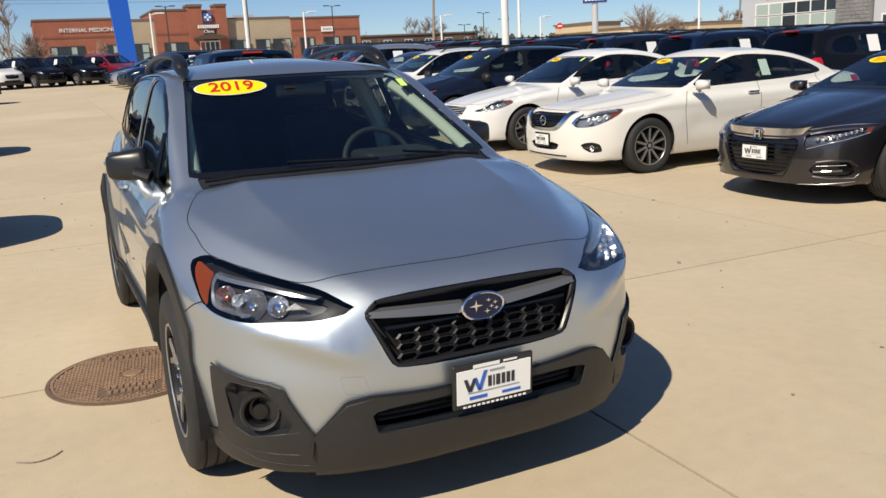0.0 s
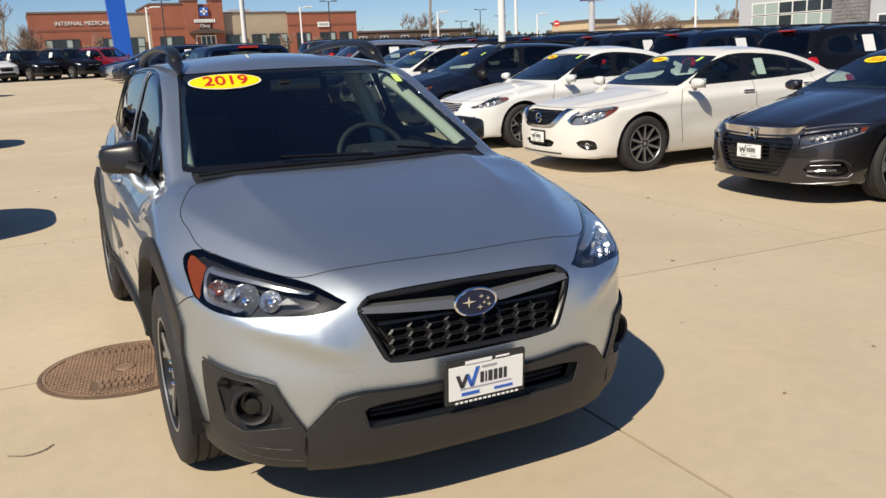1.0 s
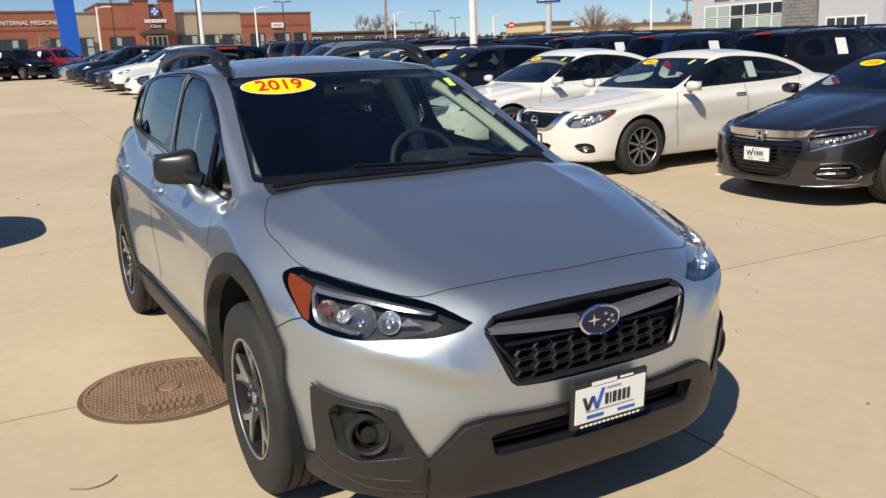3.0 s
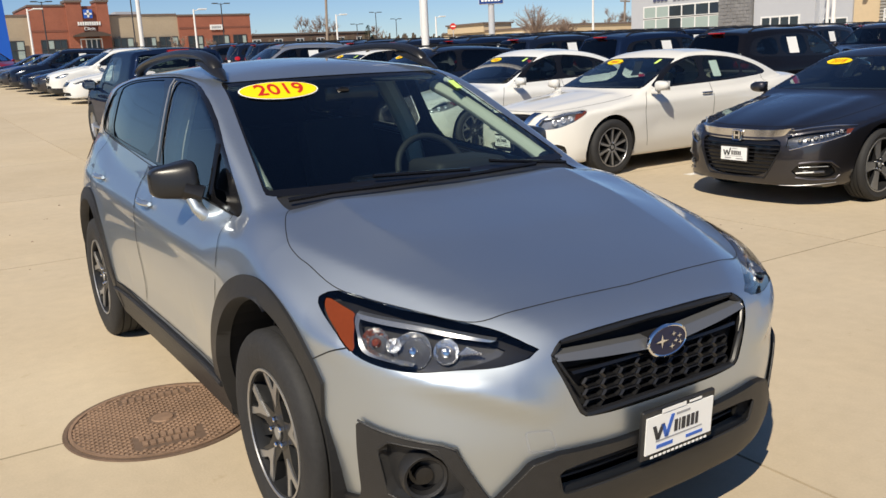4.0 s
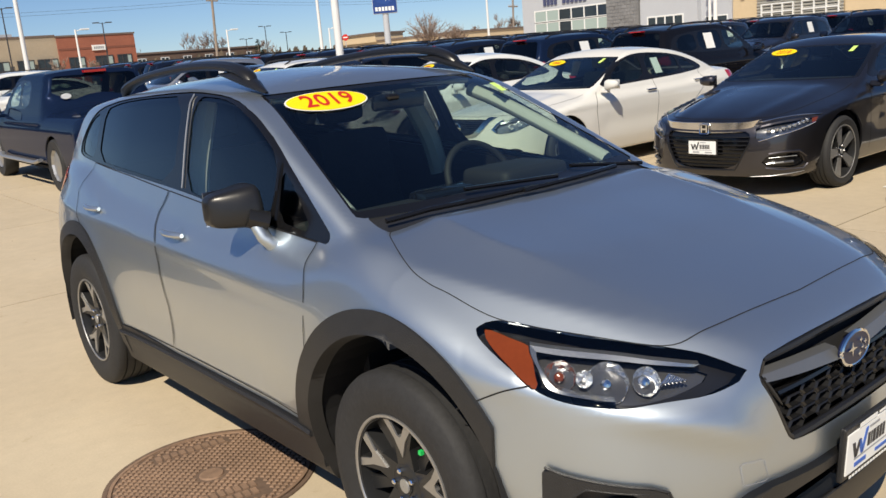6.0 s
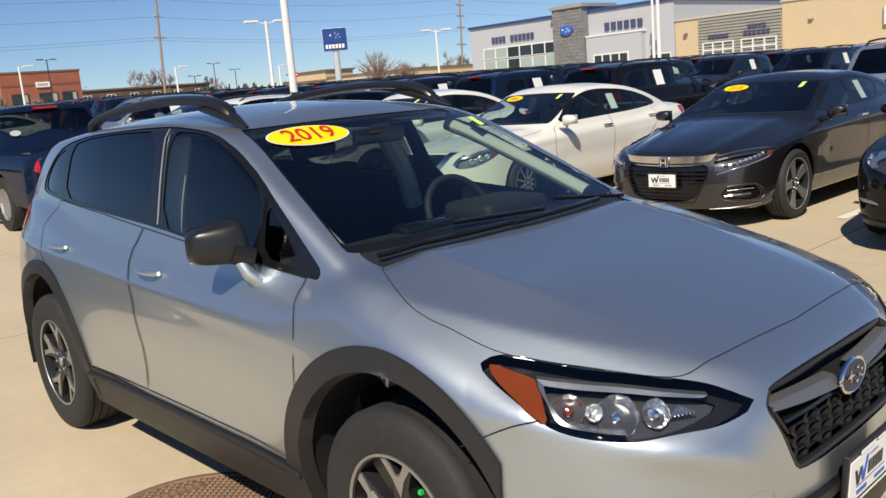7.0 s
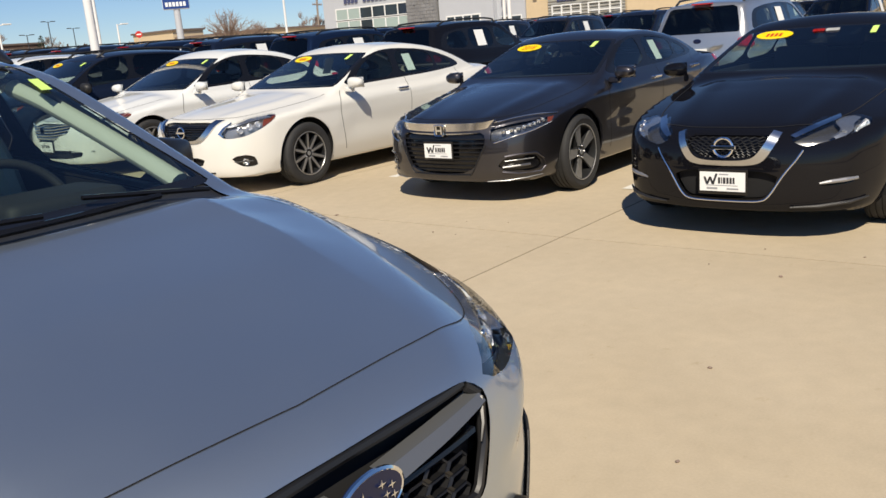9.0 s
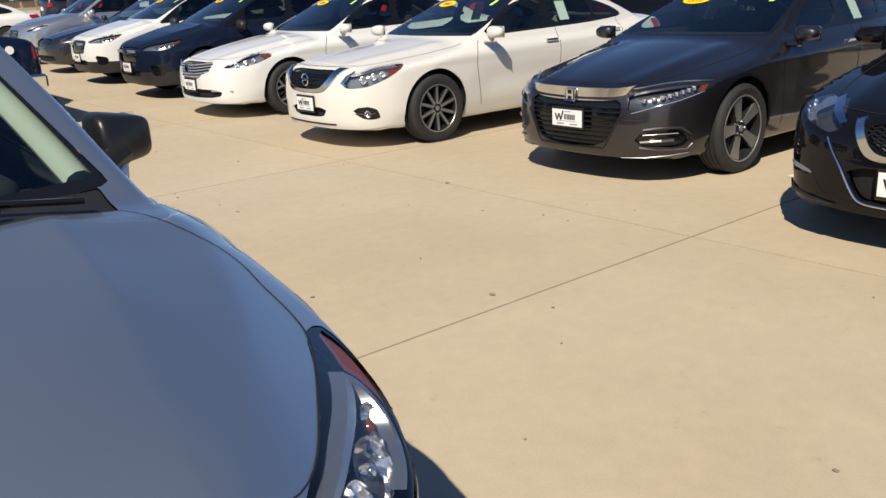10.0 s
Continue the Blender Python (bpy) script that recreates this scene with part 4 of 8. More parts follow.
def build_vehicle(name, label, P, coat, spec, at, group=""):
    """A car from its field and outlines. spec gives panes, lamps, grille and trims."""
    f = car_field(P)
    car = thing(name, label, "car", group)
    simple = spec.get("simple")
    S = Skin(f, 0.25 if spec.get("tall") else 0.35, P["tail"] - .75, 0.60, *((26, 30, 16, 40) if simple else (46, 56, 24, 66)))
    wb, g = spec["wheelbase"], P["glass"]
    rr = spec.get("tyre", .33)
    zb = g["z"]
    zt = spec["screen_top"]
    cut_screen = lambda inset: (lambda x, y, z: np.maximum(np.maximum(np.abs(x) - (P["house"](z) + P["house_taper"](y) - inset), np.maximum(zb + inset * .3 - z, z - (zt - inset * .3 - .05 * x * x))), y - (g["y"] + (z - g["z"]) / g["slope"] + g["bow"] * x * x + .10)))
    S.cut("screen_border", cut_screen(.035))
    S.cut("windscreen", cut_screen(.075))
    rw = spec["rear_window"]
    S.cut("rear_screen", lambda x, y, z: np.maximum(np.maximum(np.abs(x) - (P["house"](z) + P["house_taper"](y) - .09), np.maximum(rw[0] - z, z - rw[1])), rw[2] - y))
    S.cut("window_frame", side_poly(soften(spec["dlo"], 1), .45))
    for k, q in enumerate(spec["panes"]):
        S.cut("pane%d" % k, side_poly(soften(q, 1), .45))
    if "black" in spec:
        S.cut("lower_trim", spec["black"])
    S.cut("headlamp", lambda x, y, z: np.maximum(poly_sd(y, z, soften(spec["lamp"], 1)), spec.get("lamp_in", .40) - np.abs(x)))
    S.cut("grille_back", front_poly(soften(spec["grille"], 1), -.45))
    if "intake" in spec:
        S.cut("intake", front_poly(soften(spec["intake"], 1), -.45))
    if "fog" in spec:
        S.cut("fog_recess", front_poly(soften(spec["fog"], 1), -.25))
    S.cut("tail_lamp", lambda x, y, z: np.maximum(poly_sd(np.abs(x), z, soften(spec["tail_lamp"], 1)), wb + spec.get("tail_from", .70) - y))
    for cy in (0.0, wb):
        S.cut(None, circle(cy, rr, rr + .055))

    def put(nm, material, side=0, push=0.0, wall=0.0, title=None):
        p, fs, n = S.panel(nm, side, push)
        if not len(fs):
            return
        if wall:
            p, fs, n = rim_wall(p, fs, n, wall)
        return hang(title or nm, mesh_of(p, fs, n), material, car)

    put("body", coat, wall=.02, title="body_shell")
    put("screen_border", GLOSS_BLACK, push=.002)
    put("windscreen", GLASS_FRONT, push=.002)
    put("rear_screen", GLASS_TINT, push=.002)
    put("grille_back", GLOSS_BLACK, push=.03)
    if "black" in spec:
        put("lower_trim", TRIM, push=-.003, wall=.02)
    if "intake" in spec:
        put("intake", DARK, push=.04, title="air_intake")
    for s in (-1, 1):
        put("window_frame", GLOSS_BLACK, s, push=.002)
        for k in range(len(spec["panes"])):
            put("pane%d" % k, GLASS_SIDE if k == 0 or not spec.get("privacy") else GLASS_TINT, s, push=.005, title="side_window")
        put("headlamp", LENS, s, push=.001, title="headlamp_lens")
        put("headlamp", spec.get("lamp_fill", LAMP_FRAME), s, push=.045, title="headlamp_reflector")
        put("tail_lamp", TAIL_RED, s, push=-.004, wall=.02)
        if "fog" in spec:
            put("fog_recess", GLOSS_BLACK, s, push=.03)
        for cy in (0.0, wb):
            if simple:
                part("tyre", lathe([(rr * .62, -.10), (rr * .95, -.11), (rr, -.08), (rr, .08), (rr * .95, .11), (rr * .62, .10)], 28), RUBBER, car, smooth=True).matrix_basis = Matrix.Translation((s * .79, cy, rr))
                part("rim", lathe([(rr * .62, s * .10), (rr * .56, s * .07), (rr * .2, s * .085), (.001, s * .09)], 10), RIM_CUT, car).matrix_basis = Matrix.Translation((s * .79, cy, rr))
                continue
            wheel_parts(car, rr, .22, spec.get("rim", .225), spec.get("spokes", 10), spec.get("style", "five"), s, (s * (spec.get("track", .79)), cy, rr), spec.get("cut", RIM_CUT))
            part("wheel_arch_liner", arch_liner(rr + .06, -s * .24, s * .02), DARK, car).matrix_basis = Matrix.Translation((s * .83, cy, rr))
    part("underside", boxed(-.62, -.62, .205, .62, P["tail"] - .35, .25), DARK, car)
    if simple:
        part("cabin_floor", boxed(-.66, g["y"] + .3, .3, .66, P["tail"] - .8, zb - .05), CABIN, car)
        if "extra" in spec:
            spec["extra"](car, f)
        mirrors(car, spec["mirror"][0], spec["mirror"][1], spec["mirror"][2], spec.get("mirror_paint", coat), 1.0 if spec.get("tall") else .85)
        car.matrix_world = at
        return car
    cabin(car, f, g["y"] + .25, P["tail"] - .75, .32, zb + .02, .66)
    seats(car, g["y"] + .95, .42 if not spec.get("tall") else .55, spec.get("trim", CLOTH))
    mirrors(car, spec["mirror"][0], spec["mirror"][1], spec["mirror"][2], spec.get("mirror_paint", coat), 1.0 if spec.get("tall") else .85)
    # handles; door and bonnet joints, their shade drawn as dark strips on the skin
    q = cast(f, np.array([[0, y, z] for y, z in spec["handles"]]), np.array([[1.0, 0, 0]] * len(spec["handles"])), 1.5)
    for (x, y, z) in q:
        for s in (-1, 1):
            part("door_handle", boxed(s * x - .012, y - .09, z - .014, s * x + .025 * s + .012, y + .09, z + .014, bevel=.008), spec.get("handle", CHROME), car)
    for line in spec["joints"]:
        for s in (-1, 1):
            bm = bmesh.new()
            ribbon(bm, f, [(0, y, z) for y, z in curve_pts(line, 8)], (s, 0, 0), .007, .0015)
            part("door_joint", bm, DARK, car)
    bm = bmesh.new()
    ribbon(bm, f, [(x, y, .5) for x, y in curve_pts(spec["hood_line"], 8)], (0, 0, 1), .007, .0015)
    part("bonnet_joint", bm, DARK, car)
    # yellow price sticker and tag on the windscreen
    if spec.get("sticker", True):
        for cx, w, h, mt, nm in ((-.34, .155, .030, YELLOW, "windscreen_sticker"), (.42, .022, .024, GREEN_TAG, "windscreen_tag")):
            z = zt - .062
            pts = np.array([(cx + u, -1.0, z + v) for u, v in (oval(w, h, 20) if mt is YELLOW else ((-w, -h), (w, -h), (w, h), (-w, h)))])
            bm = bmesh.new()
            y = g["y"] + (pts[:, 2] - g["z"]) / g["slope"] + g["bow"] * pts[:, 0] ** 2
            bm.faces.new([bm.verts.new((a, b - .012, c)) for a, b, c in zip(pts[:, 0], y, pts[:, 2])])
            part(nm, bm, mt, car)
        lean = lambda u, v: Vector((-.34 + u, g["y"] + (zt - .062 + v - g["z"]) / g["slope"] + g["bow"] * (-.34 + u) ** 2 - .016, zt - .062 + v))
        if spec.get("tab"):
            for u0, u1, mt in ((.30, .39, STICKER_RED), (.40, .50, PAPER)):
                part("windscreen_tab", prism([(u0, .008), (u1, .008), (u1, .026), (u0, .026)], .001, lambda u, v, w: lean(u, v)), mt, car)
        if spec.get("year"):
            t = words("year_print", spec["year"], .066, STICKER_RED, car, Matrix.Identity(4), .0)
            for v in t.data.vertices:
                v.co = lean(v.co.x * 1.3, v.co.y * .72)
        else:
            for k in range(4):
                part("print_bar", prism([(-.068 + k * .036, -.011), (-.046 + k * .036, -.011), (-.042 + k * .036, .011), (-.064 + k * .036, .011)], .001, lambda u, v, w: lean(u, v)), STICKER_RED, car)
    if "extra" in spec:
        spec["extra"](car, f)
    if "plate" in spec:
        dealer_plate(car, Matrix.Translation((0, P["nose"] + P["plan"](0.0) + float(P["profile"](spec["plate"])) - .012, spec["plate"])))
    car.matrix_world = at
    return car


def stall(x, y, heading=-90, tilt=0.0):
    """A pose on the lot: heading -90 faces west, 90 east, 0 south, 180 north."""
    slope = math.degrees(math.atan((lot_height(y + .5) - lot_height(y - .5))))
    return Matrix.Translation((x, y, lot_height(y))) @ Matrix.Rotation(radians(slope), 4, "X") @ pose(0, 0, 0, 0, 0, heading + tilt)


def recolour(car, old, fresh, label=""):
    for o in car.children_recursive:
        for sl in o.material_slots:
            if sl.material == old:
                sl.link = "OBJECT"
                sl.material = fresh
    if label:
        car["label"] = label
    return car


SEDAN_DLO = [(.75, .965), (1.5, .985), (2.4, 1.01), (2.98, 1.045), (3.10, 1.08), (2.95, 1.17), (2.65, 1.275), (2.35, 1.335), (1.9, 1.372), (1.6, 1.36), (1.35, 1.30), (1.05, 1.155)]
SEDAN_PANES = [[(.98, 1.005), (1.70, 1.022), (1.74, 1.34), (1.60, 1.33), (1.38, 1.275), (1.15, 1.16)], [(1.82, 1.027), (2.50, 1.045), (2.52, 1.26), (2.30, 1.315), (1.85, 1.345)], [(2.57, 1.05), (2.93, 1.07), (2.80, 1.175), (2.58, 1.245)]]
SEDAN = dict(wheelbase=2.78, tyre=.33, rim=.232, screen_top=1.375, rear_window=(1.06, 1.33, 2.6), dlo=SEDAN_DLO, panes=SEDAN_PANES,
             tail_lamp=[(.50, .86), (.95, .86), (.95, .99), (.50, .96)], mirror=(.78, 1.01, .87),
             handles=[(1.62, .87), (2.68, .91)], joints=[[(.62, .93), (.52, .75), (.58, .30)], [(1.76, 1.0), (1.74, .6), (1.70, .28)], [(2.86, 1.03), (2.80, .85), (2.48, .60), (2.36, .33)]],
             hood_line=[(-.74, .45), (-.70, .0), (-.62, -.45), (-.45, -.72), (0, -.80), (.45, -.72), (.62, -.45), (.70, .0), (.74, .45)])


def emblem_ring(bm, r, y, z, w=.007, n=28, sx=1.0):
    tube(bm, [(r * sx * math.cos(2 * math.pi * k / n), y, z + r * math.sin(2 * math.pi * k / n)) for k in range(n + 1)], w, 6)


def lamp_guts(car, f, cells, strip, amber):
    """Chrome reflectors, a bright edge strip and an amber end inside each headlamp; all in (y, z) of the side view."""
    for s in (-1, 1):
        yz = lambda pts, lift: surf(f, [(0, y, z) for y, z in pts], (s, 0, 0), lift)
        for k, (y, z, r) in enumerate(cells):
            part("reflector", facet_dish(yz([(y, z)], -.022)[0], (s * .55, -.82, .1), r, r * .9, 12, k), LAMP_CHROME, car)
        if strip:
            band("lamp_strip", yz(curve_pts(strip, 6), -.004), yz(curve_pts([(y, z - .016) for y, z in strip], 6), -.008), (-s * .02, .01, 0), LAMP_FRAME, car)
        if amber:
            bm = bmesh.new()
            bm.faces.new([bm.verts.new(p) for p in yz(amber, -.010)])
            part("amber_marker", bm, AMBER, car)


def nose(f, pts, lift):
    """Points in (x, z) carried onto the front of a car."""
    return surf(f, [(x, 0, z) for x, z in pts], (0, -1, 0), lift)


def cream_sedan_front(car, f):
    """A dark barred grille in a broad chrome V, with a round badge."""
    for s in (-1, 1):
        a = nose(f, [(s * x, z) for x, z in curve_pts([(.505, .765), (.43, .68), (.345, .60), (.27, .56), (.14, .548), (0, .545)], 6)], .012)
        b = nose(f, [(s * x, z) for x, z in curve_pts([(.415, .765), (.355, .68), (.285, .615), (.22, .585), (.12, .574), (0, .571)], 6)], .016)
        band("grille_chrome", a, b, (0, .03, 0), CHROME_DIM, car)
        a = nose(f, [(s * x, z) for x, z in ((.545, .615), (.50, .640), (.545, .70), (.59, .745))], .006)
        b = nose(f, [(s * x, z) for x, z in ((.565, .605), (.53, .640), (.57, .695), (.605, .735))], .006)
        band("lamp_chrome", a, b, (0, .02, 0), CHROME, car)
        part("fog_lamp", facet_dish(nose(f, [(s * .72, .345)], -.014)[0], (s * .6, -.8, 0), .034, .02), LAMP_CHROME, car)
        c = nose(f, [(s * x, .352) for x in np.linspace(.62, .76, 6)], -.006)
        part("fog_bar", tube(bmesh.new(), c, .006, 6), TRIM, car, smooth=True)
        c = nose(f, [(s * x, .246) for x in np.linspace(0, .42, 12)], -.002)
        part("lip_slot", tube(bmesh.new(), c, .011, 6, flat=.8), DARK, car)
    for k in range(7):
        w = .24 + .022 * k
        part("grille_bar", tube(bmesh.new(), nose(f, [(x, .598 + k * .025) for x in np.linspace(-w, w, 15)], -.012), .0055, 5), GRILLE_BLACK, car, smooth=True)
    y = float(nose(f, [(0, .655)], .0)[0][1])
    bm = bmesh.new()
    emblem_ring(bm, .055, y - .012, .660, .008)
    ring = part("badge", bm, CHROME, car)
    part("badge_bar", boxed(-.072, y - .022, .650, .072, y - .008, .670, bevel=.003), CHROME, ring)
    lamp_guts(car, f, [(-.735, .668, .036), (-.655, .695, .034), (-.575, .715, .030)], [(-.80, .715), (-.60, .765), (-.40, .785)], [(-.50, .755), (-.30, .792), (-.43, .735), (-.545, .675)])


CHROME_DIM = mat("soft_chrome", (0.62, 0.64, 0.68), 0.16, 1.0)
GRILLE_BLACK = mat("satin_black_plastic", (0.012, 0.012, 0.013), 0.36)
BROW = mat("brushed_chrome", (0.78, 0.76, 0.73), 0.20, 1.0)


def brow_sedan_front(car, f):
    """A thick chrome brow over a black barred grille."""
    for s in (-1, 1):
        a = nose(f, [(s * x, z) for x, z in curve_pts([(0, .668), (.2, .668), (.36, .672), (.47, .682), (.505, .690)], 6)], .040)
        b = nose(f, [(s * x, z) for x, z in curve_pts([(0, .606), (.2, .610), (.34, .618), (.425, .632), (.470, .668)], 6)], -.012)
        band("chrome_brow", a, b, (0, .03, 0), BROW, car)
        c = surf(f, [(0, y, z) for y, z in curve_pts([(-.80, .690), (-.66, .714), (-.50, .730), (-.36, .728)], 6)], (s, 0, 0), .002)
        part("brow_tail", tube(bmesh.new(), c, .007, 6, flat=.7), BROW, car, smooth=True)
        c = nose(f, [(s * x, z) for x, z in curve_pts([(.452, .520), (.40, .42), (.318, .275), (.26, .262), (0, .258)], 6)], .004)
        part("grille_edge", tube(bmesh.new(), c, .007, 6), GRILLE_BLACK, car, smooth=True)
        c = surf(f, [(0, y, z) for y, z in curve_pts([(-.865, .530), (-.77, .578), (-.60, .626), (-.46, .665)], 6)], (s, 0, 0), .002)
        part("lamp_lip", tube(bmesh.new(), c, .0045, 6), CHROME, car, smooth=True)
        c = nose(f, [(s * x, z) for x, z in ((.44, .205), (.60, .210), (.72, .222), (.79, .232))], .008)
        part("lip_chrome", tube(bmesh.new(), c, [.003, .004, .004, .003], 6), SATIN, car, smooth=True)
        c = nose(f, [(s * x, z) for x, z in ((.58, .318), (.64, .324), (.70, .328), (.755, .330))], -.010)
        part("fog_lamp", tube(bmesh.new(), c, .016, 8, flat=.8), LAMP_DARK, car)
        c = nose(f, [(s * x, z) for x, z in ((.60, .372), (.68, .378), (.775, .380))], -.006)
        part("fog_bar", tube(bmesh.new(), c, .003, 6), SATIN, car)
        c = nose(f, [(s * x, z) for x, z in ((.60, .410), (.70, .425), (.785, .425), (.815, .37), (.815, .30), (.79, .258), (.68, .262), (.575, .280))], .002)
        part("fog_edge", tube(bmesh.new(), c, .012, 8), GREY, car, smooth=True)
        lamp_row(car, f, s, -.80, -.50, .614, .682, 8)
        bm = bmesh.new()
        bm.faces.new([bm.verts.new(p) for p in surf(f, [(0, y, z) for y, z in ((-.47, .705), (-.39, .713), (-.44, .672), (-.49, .655))], (s, 0, 0), -.008)])
        part("amber_marker", bm, AMBER, car)
    for k in range(8):
        z = .30 + k * .038
        w = .30 + .13 * min(1, (z - .27) / .25)
        part("grille_bar", tube(bmesh.new(), nose(f, [(x, z) for x in np.linspace(-w, w, 15)], -.016), .008, 6, flat=.6), GRILLE_BLACK, car, smooth=True)
    y = float(nose(f, [(0, .64)], .022)[0][1])
    bm = tube(bmesh.new(), [(-.042, y, .685), (.042, y, .685), (.052, y, .675), (.046, y, .602), (.036, y, .594), (-.036, y, .594), (-.046, y, .602), (-.052, y, .675), (-.042, y, .685)], .007, 6)
    ring = part("badge", bm, CHROME, car)
    part("badge_back", prism([(-.042, .685), (.042, .685), (.046, .60), (-.046, .60)], .01, lambda u, v, w: (u, y + .002 + w, v)), GLOSS_BLACK, ring)
    for q in ((-.034, .608, -.020, .674), (.020, .608, .034, .674), (-.020, .633, .020, .647)):
        part("badge_bar", boxed(q[0], y - .004, q[1], q[2], y + .02, q[3]), CHROME, ring)


def lamp_row(car, f, s, ya, yb, za, zb, n):
    """A row of small lamp cells behind a lens."""
    o = np.array([(0.0, y, z) for y, z in zip(np.linspace(ya, yb, n), np.linspace(za, zb, n))])
    q = cast(f, o, np.array([[float(s), 0, 0]] * n))
    for i, p in enumerate(q):
        bm = boxed(-.017, -.017, -.017, .017, .017, .017, bevel=.005)
        bmesh.ops.translate(bm, vec=(p[0] - s * .035, p[1] + .01, p[2]), verts=bm.verts)
        part("lamp_cell", bm, LAMP_CHROME, car)


def vee_sedan_front(car, f):
    """A dark meshed grille in a deep chrome V, and a thin chrome line that runs down to the lip."""
    for s in (-1, 1):
        a = nose(f, [(s * x, z) for x, z in curve_pts([(.335, .690), (.295, .60), (.235, .520), (.14, .496), (0, .492)], 6)], .006)
        b = nose(f, [(s * x, z) for x, z in curve_pts([(.285, .690), (.240, .61), (.185, .548), (.11, .528), (0, .525)], 6)], .026)
        band("grille_chrome", a, b, (0, .04, 0), CHROME_DIM, car)
        c = nose(f, [(s * x, z) for x, z in curve_pts([(.466, .590), (.43, .53), (.365, .44), (.285, .310), (.23, .272), (.12, .264), (0, .264)], 6)], .003)
        part("lip_chrome", tube(bmesh.new(), c, .006, 6), CHROME, car, smooth=True)
        c = nose(f, [(s * x, z) for x, z in ((.56, .382), (.62, .392), (.69, .398), (.745, .402))], -.004)
        part("fog_lamp", tube(bmesh.new(), c, [.008, .014, .016, .012], 8), LAMP_MID, car)
        c = nose(f, [(s * x, z) for x, z in ((.40, .236), (.55, .242), (.70, .258), (.78, .275))], .012)
        part("lower_lip", tube(bmesh.new(), c, [.006, .012, .012, .006], 6), TRIM, car, smooth=True)
    for s in (-1, 1):
        a = nose(f, [(s * x, z) for x, z in curve_pts([(.385, .676), (.47, .722), (.58, .766)], 5)], .002)
        b = nose(f, [(s * x, z) for x, z in curve_pts([(.415, .662), (.50, .704), (.60, .748)], 5)], .002)
        band("lamp_brow", a, b, (0, .02, 0), CHROME_DIM, car)
    for k in range(8):
        z = .545 + k * .018
        w = .16 + .12 * k / 7
        row = nose(f, [(x, z + .006 * (-1) ** (i + k)) for i, x in enumerate(np.linspace(-w, w, 22))], -.014)
        part("grille_bar", tube(bmesh.new(), row, .004, 5), GRILLE_BLACK, car)
    y = float(nose(f, [(0, .61)], .0)[0][1])
    bm = bmesh.new()
    emblem_ring(bm, .060, y - .022, .610, .009)
    ring = part("badge", bm, CHROME, car)
    part("badge_bar", boxed(-.080, y - .034, .597, .080, y - .014, .623, bevel=.004), CHROME, ring)
    lamp_guts(car, f, [(-.71, .675, .030), (-.60, .705, .028), (-.50, .728, .026)], [(-.76, .660), (-.60, .728), (-.44, .765)], None)


def barred_sedan_front(car, f):
    """A chrome-barred grille with a badge."""
    for k in range(5):
        part("grille_bar", tube(bmesh.new(), curve_pts([(-.46 + .02 * k, -.84, .70 - k * .035), (-.2, -.955, .675 - k * .035), (0, -.972, .672 - k * .035), (.2, -.955, .675 - k * .035), (.46 - .02 * k, -.84, .70 - k * .035)], 5), .011, 6), CHROME, car, smooth=True)
    bm = bmesh.new()
    box(bm, -.05, -.99, .585, .05, -.975, .675, bevel=.01)
    part("badge", bm, CHROME, car)
    lamp_guts(car, f, [(-.66, .678, .030), (-.56, .702, .030), (-.46, .725, .026)], [(-.74, .694), (-.55, .748), (-.36, .785)], None)
    for s in (-1, 1):
        part("intake_chrome", boxed(-.16, -.006, -.008, .16, .006, .008, m=Matrix.Translation((s * .58, -.815, .355)) @ Matrix.Rotation(s * .5, 4, "Z")), SATIN, car)


def amber_end(ya, yb, za, zb):
    def add(car, f, s):
        o = np.array([(0, y, z) for y, z in ((ya, za), (yb, zb), (yb, zb - .04), (ya, za - .035))])
        q = cast(f, o, np.array([[float(s), 0, 0]] * 4))
        n = normals(f, q)
        bm = bmesh.new()
        bm.faces.new([bm.verts.new(a - b * .012) for a, b in zip(q, n)])
        part("amber_marker", bm, AMBER, car)
    return add


def with_amber(front, *a):
    add = amber_end(*a)
    def go(car, f):
        front(car, f)
        for s in (-1, 1):
            add(car, f, s)
    return go


CREAM_SEDAN = dict(SEDAN, lamp=[(-.872, .628), (-.805, .715), (-.70, .752), (-.60, .775), (-.28, .806), (-.33, .785), (-.44, .725), (-.548, .665), (-.712, .600), (-.835, .585)], lamp_in=.44,
              grille=[(-.2, .768), (.44, .770), (.39, .68), (.30, .60), (.22, .572), (-.2, .568)], intake=[(-.2, .404), (.332, .404), (.274, .308), (-.2, .307)], fog=[(.593, .405), (.767, .423), (.789, .288), (.682, .297)],
              plate=.43, extra=cream_sedan_front, lamp_fill=LAMP_MID, spokes=10, style="bar", trim=SEAT_GREY)
BROW_SEDAN = dict(SEDAN, lamp=[(-.856, .650), (-.76, .682), (-.666, .698), (-.50, .715), (-.385, .718), (-.48, .645), (-.62, .612), (-.773, .578), (-.880, .530)], lamp_in=.44, lamp_fill=LAMP_DARK,
              grille=[(-.2, .610), (.40, .622), (.44, .62), (.452, .519), (.318, .270), (-.2, .256)], fog=[(.536, .345), (.608, .405), (.783, .415), (.808, .34), (.80, .272), (.572, .289)],
              plate=.47, year="2018", mirror=(.80, .985, .86), extra=brow_sedan_front, spokes=5, style="five", rim=.252, tyre=.335)
